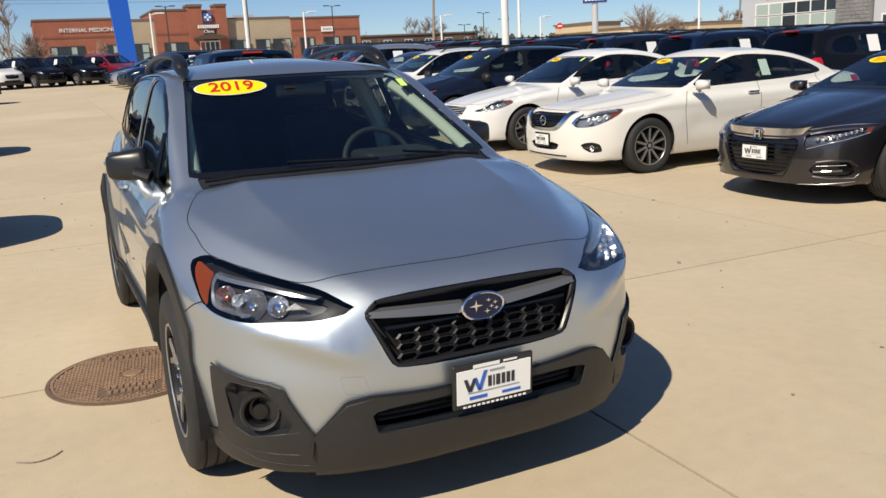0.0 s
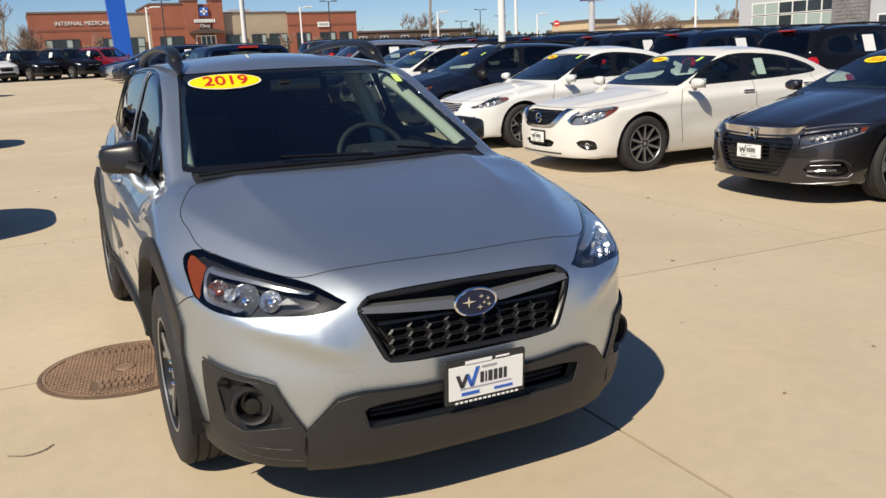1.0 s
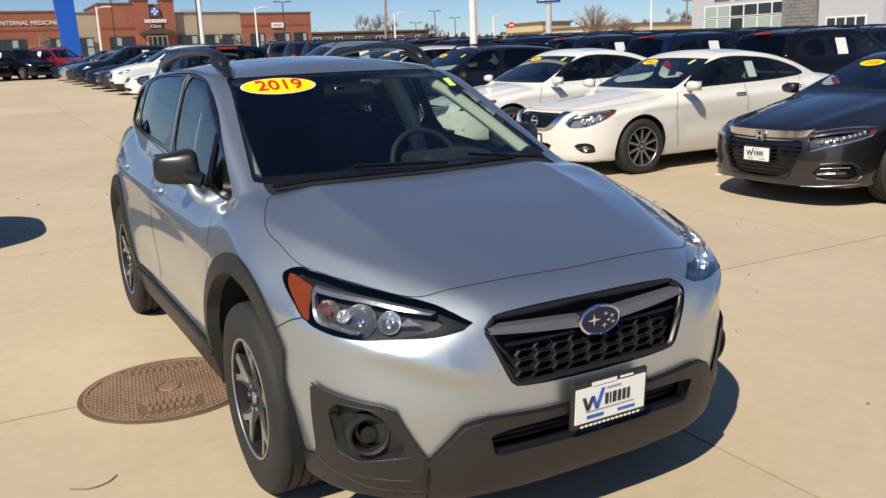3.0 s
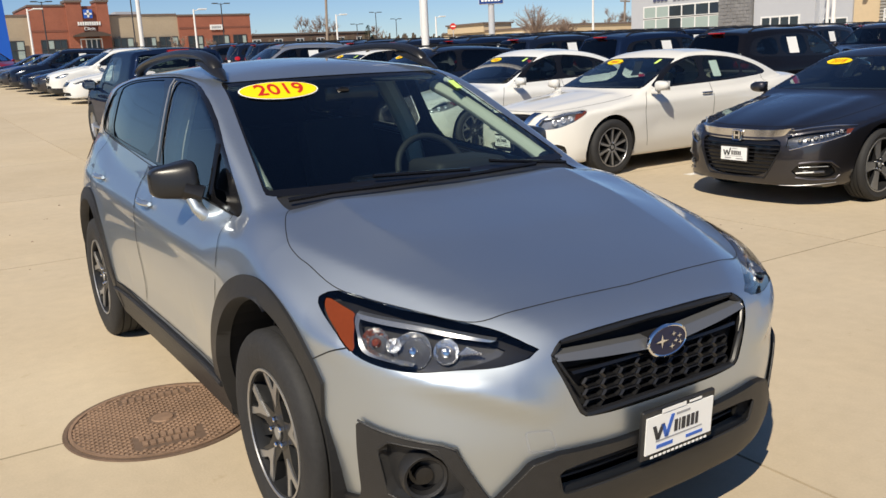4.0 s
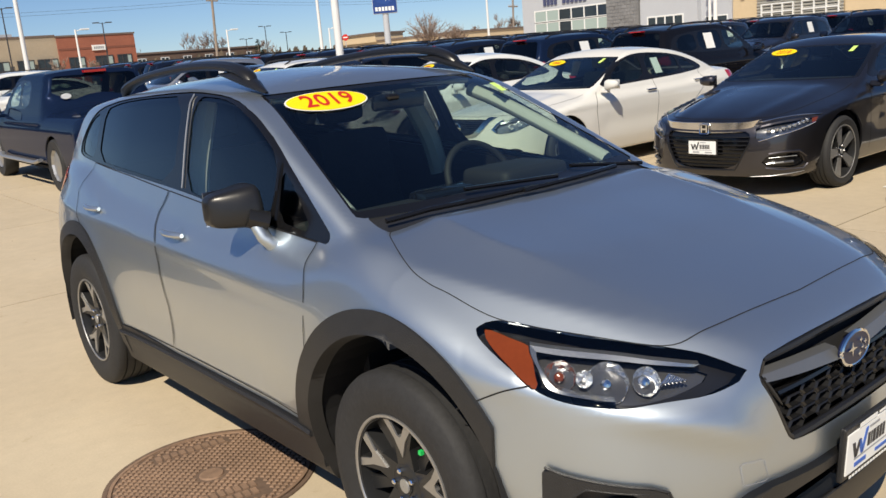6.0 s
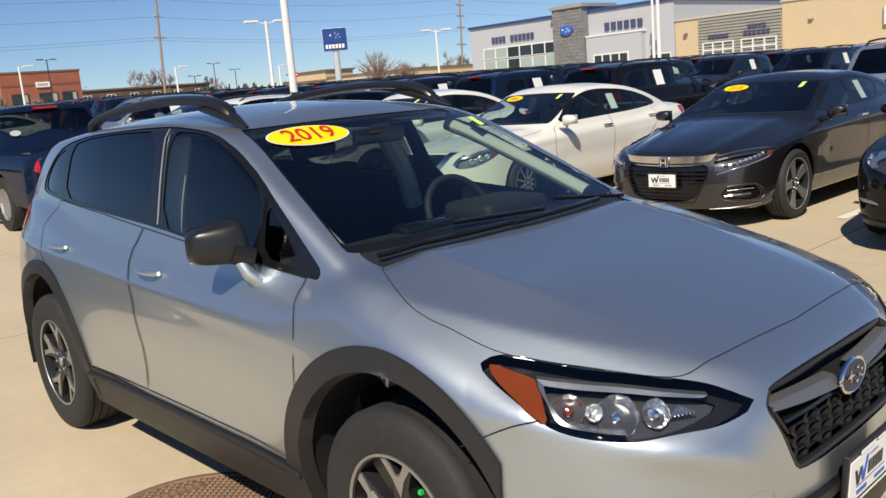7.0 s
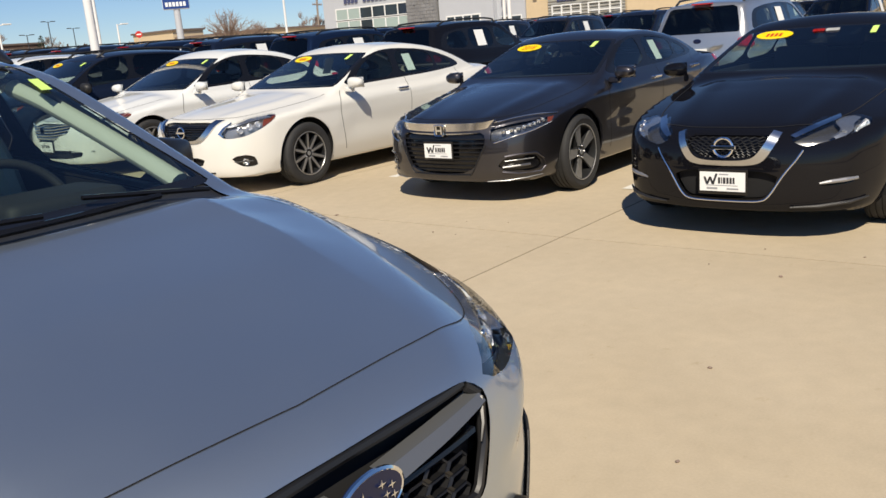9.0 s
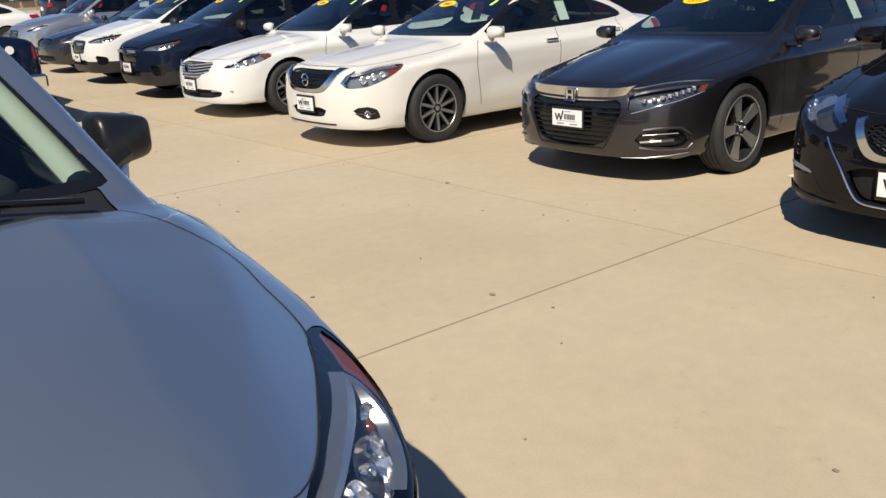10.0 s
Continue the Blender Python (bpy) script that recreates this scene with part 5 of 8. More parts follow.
VEE_SEDAN = dict(SEDAN, lamp=[(-.850, .677), (-.755, .722), (-.52, .768), (-.535, .748), (-.36, .765), (-.47, .725), (-.617, .690), (-.80, .635), (-.878, .598)], lamp_in=.37,
              grille=[(-.2, .690), (.29, .690), (.245, .61), (.19, .548), (-.2, .528)], intake=[(-.2, .47), (.36, .455), (.275, .31), (.22, .275), (-.2, .27)], fog=[(.545, .395), (.746, .422), (.735, .375), (.57, .360)],
              plate=.392, tab=True, extra=vee_sedan_front, lamp_fill=LAMP_DARK, spokes=10, style="bar")
BARRED_SEDAN = dict(SEDAN, lamp=[(-.82, .635), (-.62, .715), (-.34, .785), (-.20, .79), (-.24, .74), (-.45, .665), (-.68, .625)], lamp_in=.42,
                  grille=[(-.2, .715), (.46, .71), (.42, .56), (-.2, .53)], intake=[(-.2, .38), (.62, .37), (.56, .27), (-.2, .25)],
                  plate=.42, lamp_fill=LAMP_MID, extra=with_amber(barred_sedan_front, -.34, -.22, .77, .785), spokes=5, style="y", rim=.235)


SUV_DLO = [(.55, 1.10), (1.4, 1.11), (2.4, 1.125), (3.22, 1.16), (3.30, 1.19), (3.22, 1.36), (3.10, 1.47), (2.6, 1.53), (1.9, 1.555), (1.45, 1.54), (1.2, 1.49), (.85, 1.29)]
SUV_PANES = [[(.85, 1.135), (1.52, 1.145), (1.55, 1.52), (1.40, 1.51), (1.22, 1.455), (.95, 1.30)], [(1.62, 1.148), (2.40, 1.158), (2.42, 1.505), (2.0, 1.525), (1.66, 1.525)], [(2.50, 1.162), (3.10, 1.19), (3.08, 1.36), (2.95, 1.45), (2.52, 1.50)]]


def roof_rails(car, f):
    for s in (-1, 1):
        ys = np.linspace(1.15, 3.1, 14)
        q = cast(f, np.array([(0.0, y, .6) for y in ys]), np.array([(s * .52, 0, 1.0)] * 14) / math.hypot(.52, 1))
        lift = [0.0 if i in (0, 13) else .055 for i in range(14)]
        part("roof_rail", tube(bmesh.new(), [p + np.array([0, 0, h]) for p, h in zip(q, lift)], .018, 6), TRIM, car, smooth=True)


def suv_front(car, f):
    roof_rails(car, f)
    part("grille_bar", boxed(-.40, -.935, .735, .40, -.905, .765, bevel=.006), CHROME, car)
    for k in range(4):
        part("grille_bar", boxed(-.34, -.915, .58 + k * .035, .34, -.895, .592 + k * .035), GLOSS_BLACK, car)
    part("badge", lathe([(.001, -.02), (.07, -.015), (.07, 0)], 20, "y"), EMBLEM_BLUE, car).matrix_basis = Matrix.Translation((0, -.925, .75)) @ Matrix.Diagonal((1, 1, .6, 1))
    part("rear_plate", boxed(-.155, 3.60, .80, .155, 3.625, .95), PAPER, car)
    part("rear_badge", lathe([(.001, .02), (.06, .015), (.06, 0)], 20, "y"), EMBLEM_BLUE, car).matrix_basis = Matrix.Translation((0, 3.575, 1.06)) @ Matrix.Diagonal((1, 1, .6, 1))
    part("rear_wiper", tube(bmesh.new(), [(-.02, 3.52, 1.22), (.38, 3.50, 1.25)], .008, 6), GLOSS_BLACK, car)
    part("high_brake_lamp", boxed(-.14, 3.30, 1.585, .14, 3.44, 1.605), TAIL_RED, car)


def window_paper(car, f, y, z, w=.13, h=.17, s=-1, out=.004):
    o = np.array([(0, y + a, z + b) for a, b in ((-w, -h), (w, -h), (w, h), (-w, h))])
    q = cast(f, o, np.array([[float(s), 0, 0]] * 4))
    bm = bmesh.new()
    bm.faces.new([bm.verts.new(p + np.array([s * out, 0, 0])) for p in q])
    part("window_sheet", bm, PAPER, car)


SUV_BLACK = lambda x, y, z: np.maximum(np.maximum(z - .42, .0 - z), 0 * x - 1)
SUV = dict(wheelbase=2.67, tyre=.35, rim=.22, tall=True, simple=True, privacy=True, screen_top=1.565, rear_window=(1.17, 1.55, 2.9), dlo=SUV_DLO, panes=SUV_PANES,
           tail_lamp=[(.56, .96), (.95, .92), (.95, 1.13), (.70, 1.12), (.56, 1.06)], mirror=(.66, 1.12, .87), black=SUV_BLACK,
           handles=[(1.5, .98), (2.5, 1.0)], joints=[[(.50, 1.0), (.44, .75), (.46, .42)], [(1.58, 1.1), (1.56, .42)], [(2.75, 1.1), (2.45, .8), (2.25, .42)]],
           hood_line=[(-.72, .25), (-.74, -.2), (-.60, -.62), (0, -.72), (.60, -.62), (.74, -.2), (.72, .25)],
           lamp=[(-.86, .74), (-.66, .83), (-.40, .91), (-.30, .92), (-.36, .84), (-.50, .77), (-.72, .73)], lamp_in=.40,
           grille=[(-.2, .80), (.36, .80), (.40, .76), (.34, .58), (-.2, .56)], intake=[(-.2, .50), (.5, .49), (.46, .40), (-.2, .39)], extra=suv_front)
HATCH = dict(SUV, simple=False, screen_top=1.44, rear_window=(1.20, 1.42, 2.8), dlo=X_DLO, panes=[X_PANE_F, X_PANE_R, X_PANE_C], lamp=X_LAMP, grille=X_GRILLE, intake=X_SLOT,
             tail_lamp=[(.56, .90), (.95, .88), (.95, 1.05), (.56, 1.03)], handles=[(1.5, .93), (2.5, .99)], joints=[[(.46, .98), (.43, .85), (.44, .42)], [(1.68, 1.0), (1.57, .62), (1.6, .42)], [(2.74, 1.0), (2.45, .78), (2.22, .42)]],
             fog=[(.60, .53), (.78, .50), (.76, .36), (.62, .36)], plate=.48, mirror=(.62, 1.02, .80), mirror_paint=TRIM, spokes=5, style="y", extra=None)
HATCH.pop("extra")


def hatch_extra(car, f):
    roof_rails(car, f)
    part("grille_bar", boxed(-.34, -.90, .695, .34, -.87, .735, bevel=.006), SATIN, car)
    part("badge", lathe([(.001, -.02), (.07, -.015), (.07, 0)], 20, "y"), EMBLEM_BLUE, car).matrix_basis = Matrix.Translation((0, -.905, .715)) @ Matrix.Diagonal((1, 1, .6, 1))
    for s in (-1, 1):
        lamp_row(car, f, s, -.68, -.50, .775, .80, 4)
        amber_end(-.46, -.36, .83, .87)(car, f, s)


HATCH["extra"] = hatch_extra
FAR_SEDAN = dict(BARRED_SEDAN, simple=True, extra=None)
FAR_SEDAN.pop("extra")
FRONT_ROW = "cars in the front row"
BROW_SEDAN_P, BROW_SEDAN = lowered(sedan(), BROW_SEDAN, .82, -.13)
BLUNT = dict(profile=knots((0.12, 0.08), (0.20, 0.03), (0.30, 0.005), (0.45, 0.0), (0.60, 0.012), (0.69, 0.03), (0.74, 0.06), (0.79, 0.15), (0.9, 0.6), (1.2, 1.5)),
             top=knots((-1.0, .71), (-.8, .785), (-.5, .842), (0, .905), (.4, .95), (.7, .965), (2.2, .99), (2.9, 1.03), (3.3, 1.055), (3.7, 1.05), (3.95, 1.0)))
CREAM_SEDAN_P, CREAM_SEDAN = lowered(sedan(**BLUNT), CREAM_SEDAN, .91, -.09)
VEE_SEDAN_P, VEE_SEDAN = lowered(sedan(nose=-.94), VEE_SEDAN, .80, -.08)

vee_sedan = build_vehicle("sedan_car", "glossy black sedan with chrome V grille and yellow windscreen sticker", VEE_SEDAN_P, BLACK, VEE_SEDAN, stall(5.40, 0.14), FRONT_ROW)
brow_sedan = build_vehicle("sedan_car", "dark grey metallic sedan with thick chrome grille brow", BROW_SEDAN_P, GREY, BROW_SEDAN, stall(5.86, 2.80), FRONT_ROW)
cream_sedan = build_vehicle("sedan_car", "pearl white sedan with chrome V grille and dark alloy wheels", CREAM_SEDAN_P, WHITE, CREAM_SEDAN, stall(5.37, 5.80), FRONT_ROW)
barred_sedan = build_vehicle("sedan_car", "white sedan with chrome-barred grille and roof hatch", sedan(), PURE_WHITE, BARRED_SEDAN, stall(5.55, 8.90), FRONT_ROW)
for c, prm, zz in ((cream_sedan, CREAM_SEDAN_P, 1.155), (brow_sedan, BROW_SEDAN_P, 1.125)):
    for ss in (-1, 1):
        window_paper(c, car_field(prm), 1.98, zz, .075, .10, ss, -.02)
navy_hatch = build_vehicle("crossover_car", "dark navy crossover with black cladding and roof rails", CROSS, NAVY, HATCH, stall(5.75, 11.75), FRONT_ROW)
white_hatch = recolour(copy_thing(navy_hatch, stall(5.95, 14.75)), NAVY, PURE_WHITE, "white crossover with black cladding and roof rails")
far_sedan = build_vehicle("sedan_car", "dark grey sedan parked on the lot", sedan(), GREY, FAR_SEDAN, stall(6.2, 17.7), FRONT_ROW)
suv = build_vehicle("sport_utility_car", "silver sport utility car with roof rails, tail towards the aisle", tall(), LIGHT_SILVER, SUV, stall(15.3, 3.15, 90), "cars in the back rows")
suv_field = car_field(tall())
for yy, ss in ((2.05, -1), (2.05, 1)):
    window_paper(suv, suv_field, yy, 1.33, .15, .15, ss)


def another(model, old, coat, label, m, group="cars in the back rows"):
    c = recolour(copy_thing(model, m), old, coat, label)
    c["group"] = group
    return c


COATS = [(BLACK, "black sport utility car with roof rails"), (NAVY, "dark navy sport utility car with roof rails"), (GREY, "dark grey sport utility car with roof rails"), (BLUE, "dark blue sport utility car with roof rails"),
         (BLACK, "black sport utility car with roof rails"), (LIGHT_SILVER, "silver sport utility car with roof rails"), (PURE_WHITE, "white sport utility car with roof rails"), (RED, "deep red sport utility car with roof rails")]
another(suv, LIGHT_SILVER, BLACK, "black sport utility car with a white sheet in its window", stall(15.1, 8.75, 90))
another(suv, LIGHT_SILVER, BLUE, "dark blue sport utility car with a white sheet in its window", stall(15.0, 11.85, 90))
pick = random.Random(4)
for k in range(9):
    c, t = COATS[pick.choice((0, 1, 2, 0, 1, 3))]
    another(suv, LIGHT_SILVER, c, t, stall(15.0 + pick.uniform(-.2, .2), 14.9 + 3.0 * k, 90))
for row, (x, head, y0, n) in enumerate(((21.5, -90, -4.5, 15), (31.5, 90, 2.0, 14), (37.5, -90, 6.0, 16), (47.0, 90, 10.0, 13))):
    for k in range(n):
        c, t = COATS[pick.choice((0, 0, 1, 2, 3, 1, 5, 2))]
        if row == 0 and k == 1:
            c, t = COATS[6]
        another(suv, LIGHT_SILVER, c, t, stall(x + pick.uniform(-.2, .2), y0 + 2.75 * k, head))
# the row goes on up the lot
another(suv, LIGHT_SILVER, LIGHT_SILVER, "silver sport utility car with roof rails", stall(6.4, 20.7), FRONT_ROW)
for k, (model, old, c, t) in enumerate(((far_sedan, GREY, PURE_WHITE, "white sedan parked on the lot"), (suv, LIGHT_SILVER, PURE_WHITE, "white sport utility car with roof rails"), (far_sedan, GREY, GREY, "dark grey sedan parked on the lot"),
                                        (far_sedan, GREY, NAVY, "dark blue sedan parked on the lot"), (suv, LIGHT_SILVER, NAVY, "dark navy sport utility car with roof rails"), (far_sedan, GREY, GREY, "dark grey sedan parked on the lot"), (far_sedan, GREY, LIGHT_SILVER, "silver sedan parked on the lot"), (far_sedan, GREY, NAVY, "dark blue sedan parked on the lot"))):
    another(model, old, c, t, stall(4.0 - .08 * k, 27.4 + 2.85 * k), FRONT_ROW)
for x, y, c, t, head in ((-2.4, 50.0, PURE_WHITE, "white sport utility car facing the aisle", 28), (-.2, 50.3, BLACK, "black sport utility car facing the aisle", 30), (2.0, 50.6, BLACK, "black sport utility car facing the aisle", 30), (4.1, 51.0, RED, "deep red sport utility car facing the aisle", 32)):
    another(suv, LIGHT_SILVER, c, t, stall(x, y, head), "cars before the clinic")

# a crew-cab pickup
PICKUP = dict(SUV, wheelbase=3.25, tyre=.38, rim=.22, rear_window=(1.26, 1.62, 2.4), screen_top=1.60, privacy=True,
              dlo=[(.75, 1.15), (2.15, 1.17), (2.18, 1.58), (1.5, 1.59), (1.3, 1.55), (1.0, 1.36)], panes=[[(.98, 1.18), (1.58, 1.19), (1.60, 1.56), (1.35, 1.53), (1.08, 1.37)], [(1.66, 1.19), (2.10, 1.20), (2.12, 1.56), (1.68, 1.565)]],
              tail_from=1.20, tail_lamp=[(.76, .82), (.95, .82), (.95, 1.10), (.76, 1.10)], black=lambda x, y, z: np.maximum(z - .36, .3 - np.abs(x)))
PICKUP.pop("extra")


def pickup_extra(car, f):
    for s in (-1, 1):
        part("side_step", tube(bmesh.new(), [(s * .95, .50, .44), (s * .98, .7, .40), (s * .98, 2.5, .40), (s * .95, 2.7, .44)], .045, 8, flat=.6), SATIN, car, smooth=True)
    part("high_brake_lamp", boxed(-.16, 2.72, 1.645, .16, 2.84, 1.68), TAIL_RED, car)
    part("rear_bumper", boxed(-.86, 4.52, .50, .86, 4.66, .68, bevel=.03), CHROME, car)
    part("window_badge", prism(oval(.075, .04, 14, .50, 1.33), .006, lambda u, v, w: (u, 2.925 + w, v)), PAPER, car)
    part("tailgate_badge", prism(oval(.05, .05, 14, -.50, .98), .008, lambda u, v, w: (u, 4.575 + w, v)), PAPER, car)


PICKUP["extra"] = pickup_extra
pickup = build_vehicle("pickup_truck", "dark blue crew-cab pickup truck with silver side steps", tall(
    nose=-.95, tail=4.58, taper=knots((-0.95, -0.16), (-0.6, -0.05), (0, 0), (4.2, 0), (4.6, -0.04)),
    rear_plan=knots((0, 0), (0.6, 0.01), (0.8, 0.05), (0.9, 0.2)), rear_profile=knots((0.4, 0.0), (1.2, 0.01)), floor=.36,
    top=knots((-0.95, 0.95), (-0.80, 1.02), (-0.3, 1.10), (0.4, 1.16), (1.2, 1.16), (3.4, 1.18), (4.6, 1.18)),
    glass=dict(y=0.50, z=1.15, slope=0.66, bow=0.15), house=knots((0.95, 0.87), (1.15, 0.83), (1.4, 0.77), (1.6, 0.70), (1.8, 0.62)), house_taper=knots((0.3, -0.02), (1, 0), (2.6, 0), (3.0, -0.03)),
    roof=knots((0.9, 1.55), (1.15, 1.66), (1.5, 1.71), (2.2, 1.715), (2.8, 1.70), (4.5, 1.70)), hatch=knots((0.95, 2.98), (1.2, 2.95), (1.6, 2.82), (1.8, 2.76))), BLUE, PICKUP, stall(2.25, 14.3, 180), "cars in the back rows")
pickup["category"] = "pickup truck"
for x, y in ((-2.66, 5.82), (-2.91, 14.77), (-3.16, 34.2)):
    another(pickup, BLUE, BLACK, "black pickup truck parked beside the aisle", stall(x, y, 90), "trucks beside the aisle")

# ---------------------------------------------------------------- details of the silver crossover
def on_skin(pts, way, lift=0.0, f=XF, back=1.2):
    """Points carried onto the skin along a direction, then lifted off it."""
    p, w = np.array(pts, float), np.array(way, float)
    q = cast(f, p, np.tile(w, (len(p), 1)), far=2.5)
    return q + normals(f, q) * lift


def seam(pts, way, name="panel_gap", width=.005, material=DARK, lift=.0008, n=10, close=False):
    bm = bmesh.new()
    ribbon(bm, XF, curve_pts(pts, n) if not close else along(pts + [pts[0]], n), way, width, lift)
    return part(name, bm, material, crossover)


def detail_crossover():
    car = crossover
    S = XS
    # panel gaps: strips laid on the skin, with the gap's shade as their colour
    for s in (-1, 1):
        hood = [(s * x, y, .5) for x, y in X_HOOD[2:14]]
        seam(hood, (0, 0, 1), "bonnet_gap", .003, n=6)
        seam([(0, -.50, .772), (0, -.42, .742), (0, -.285, .671)], (s, 0, 0), "bumper_gap", .004)
        for d in (X_DOOR_F, X_DOOR_R):
            seam([(0, y, z) for y, z in d], (s, 0, 0), "door_gap", .0045, n=4, close=True, lift=.0022)
    seam([(-.486, -.3, .548), (-.476, -.3, .552), (-.425, -.3, .548), (-.415, -.3, .543), (-.401, -.3, .494), (-.408, -.3, .488), (-.470, -.3, .493), (-.478, -.3, .498)], (0, -1, 0), "tow_cover_gap", .0028, PRINT_GREY, n=3, close=True)
    # grille: honeycomb, wings and badge
    hexagon = [(.040, 0), (.025, .0158), (-.025, .0158), (-.040, 0), (-.025, -.0158), (.025, -.0158)]
    for k in range(-5, 6):
        for j in range(4):
            x0, z0 = k * .0655, .583 + .0322 * j + (.0161 if k % 2 else 0)
            if abs(x0) > .262 + .42 * (z0 - .575) or z0 > .668:
                continue
            rim = [on_skin([(x0 + t * a, -.2, z0 + t * b) for a, b in hexagon], (0, -1, 0), d) for t, d in ((1.0, -.020), (.78, -.016), (.70, -.044))]
            bm = bmesh.new()
            vs = [[bm.verts.new(p) for p in r] for r in rim]
            for a, b in zip(vs, vs[1:]):
                for i in range(6):
                    bm.faces.new((a[i], a[(i + 1) % 6], b[(i + 1) % 6], b[i]))
            part("grille_cell", bm, GRILLE_BLACK, car)
    band("grille_shelf", on_skin([(x, -.2, .692) for x in np.linspace(-.335, .335, 21)], (0, -1, 0), -.012), on_skin([(x, -.2, .683) for x in np.linspace(-.330, .330, 21)], (0, -1, 0), -.010), (0, .03, 0), GLOSS_BLACK, car)
    up = on_skin([(x, -.2, .775 + .004 * (1 - abs(x) / .34)) for x in np.linspace(-.345, .345, 25)], (0, -1, 0), -.012)
    part("grille_frame", tube(bmesh.new(), up, .011, 8), GRILLE_BLACK, car, smooth=True)
    lo = on_skin([(x, -.2, .560) for x in np.linspace(-.30, .30, 21)], (0, -1, 0), -.012)
    part("grille_frame", tube(bmesh.new(), lo, .012, 8), GRILLE_BLACK, car, smooth=True)
    for s in (-1, 1):
        edge = on_skin([(s * x, -.2, z) for x, z in ((.352, .770), (.385, .742), (.384, .728), (.352, .65), (.316, .575), (.30, .562))], (0, -1, 0), -.012)
        part("grille_frame", tube(bmesh.new(), edge, .011, 8), GRILLE_BLACK, car, smooth=True)
        xs = np.linspace(.055, .378, 12)
        tz = np.array([.708 + .026 * (x / .378) for x in xs])
        th = np.array([.030 - .012 * (x / .378) ** 2 for x in xs])
        a = on_skin([(s * x, -.2, z + t / 2) for x, z, t in zip(xs, tz, th)], (0, -1, 0), -.004)
        b = on_skin([(s * x, -.2, z - t / 2) for x, z, t in zip(xs, tz, th)], (0, -1, 0), .004)
        bm = bmesh.new()
        va, vb = [bm.verts.new(v) for v in a], [bm.verts.new(v) for v in b]
        vc = [bm.verts.new(v + np.array([0, .03, .004])) for v in a]
        vd = [bm.verts.new(v + np.array([0, .03, -.006])) for v in b]
        for i in range(11):
            bm.faces.new((va[i], va[i + 1], vb[i + 1], vb[i])), bm.faces.new((vc[i], vc[i + 1], va[i + 1], va[i])), bm.faces.new((vb[i], vb[i + 1], vd[i + 1], vd[i]))
        part("grille_wing", bm, WING_GREY, car, "satin silver grille wing")
        w2 = on_skin([(s * .378, -.2, .735), (s * .355, -.2, .69), (s * .335, -.2, .66)], (0, -1, 0), -.004)
        part("grille_wing_end", tube(bmesh.new(), w2, [.007, .005, .002], 6), GRILLE_BLACK, car, smooth=True)
    badge = new("badge")
    badge.parent = car
    by = float(on_skin([(0, -.2, .712)], (0, -1, 0))[0][1])
    part("badge_plate", prism(oval(.073, .043, 36, 0, .712), .014, lambda u, v, w: (u, by - .004 - w, v)), EMBLEM_BLUE, badge)
    bm = bmesh.new()
    tube(bm, [(.074 * math.cos(a), by - .014, .712 + .044 * math.sin(a)) for a in np.linspace(0, 2 * math.pi, 37)], .0055, 6)
    part("badge_rim", bm, CHROME, badge, smooth=True)
    for u, v, r in ((-.028, .716, .026), (.018, .730, .011), (.042, .720, .011), (.046, .700, .011), (.012, .694, .013), (.028, .708, .010)):
        star = [(u + r * (1 if k % 2 == 0 else .2) * math.cos(k * math.pi / 4 + 0) * (1.0 if k % 4 == 0 else (.9 if k % 2 == 0 else 1)), v + r * (.8 if k % 2 == 0 else .2) * math.sin(k * math.pi / 4)) for k in range(8)]
        part("badge_star", prism(star, .004, lambda a, b, w: (a, by - .0185 - w, b)), CHROME, badge)
    # plate
    dealer_plate(car, Matrix.Translation((.008, -.925, .463)) @ Matrix.Rotation(radians(4), 4, "X") @ Matrix.Diagonal((.93, 1, .93, 1)), True)
    part("plate_bracket", boxed(-.10, -.918, .385, .12, -.87, .42, bevel=.006), GLOSS_BLACK, car)
    # lower slot and fog lamps
    for k in range(4):
        row = on_skin([(x, -.2, .372 + k * .019) for x in np.linspace(-.37, .37, 25)], (0, -1, 0), -.035)
        part("slot_bar", tube(bmesh.new(), row, .004, 6), TRIM, car)
    for s in (-1, 1):
        c = on_skin([(s * .718, -.2, .432)], (0, -1, 0), -.014)[0]
        m = Matrix.Translation(c) @ Matrix.Rotation(s * .30, 4, "Z")
        fog = new("fog_lamp")
        fog.parent = car
        for nm, prof, mt in (("lamp_ring", [(.066, .03), (.066, -.010), (.060, -.022), (.052, -.018), (.047, .006), (.044, .02)], TRIM), ("lamp_bowl", [(.046, .0), (.038, .016), (.001, .02)], GLOSS_BLACK), ("lamp_centre", [(.026, .004), (.024, -.008), (.001, -.012)], GLOSS_BLACK)):
            bm = lathe(prof, 32, "y")
            bmesh.ops.transform(bm, matrix=m, verts=bm.verts)
            part(nm, bm, mt, fog, smooth=True)
        for lz, lr in ((.292, .013), (.325, .007)):
            lip = on_skin([(s * x, -.2, lz + .03 * max(0, x - .66)) for x in (.565, .62, .68, .73, .77, .80)], (0, -1, 0), .002)
            part("bumper_lip", tube(bmesh.new(), lip, [lr * .5, lr, lr, lr, lr, lr * .4], 8), TRIM, car, smooth=True)
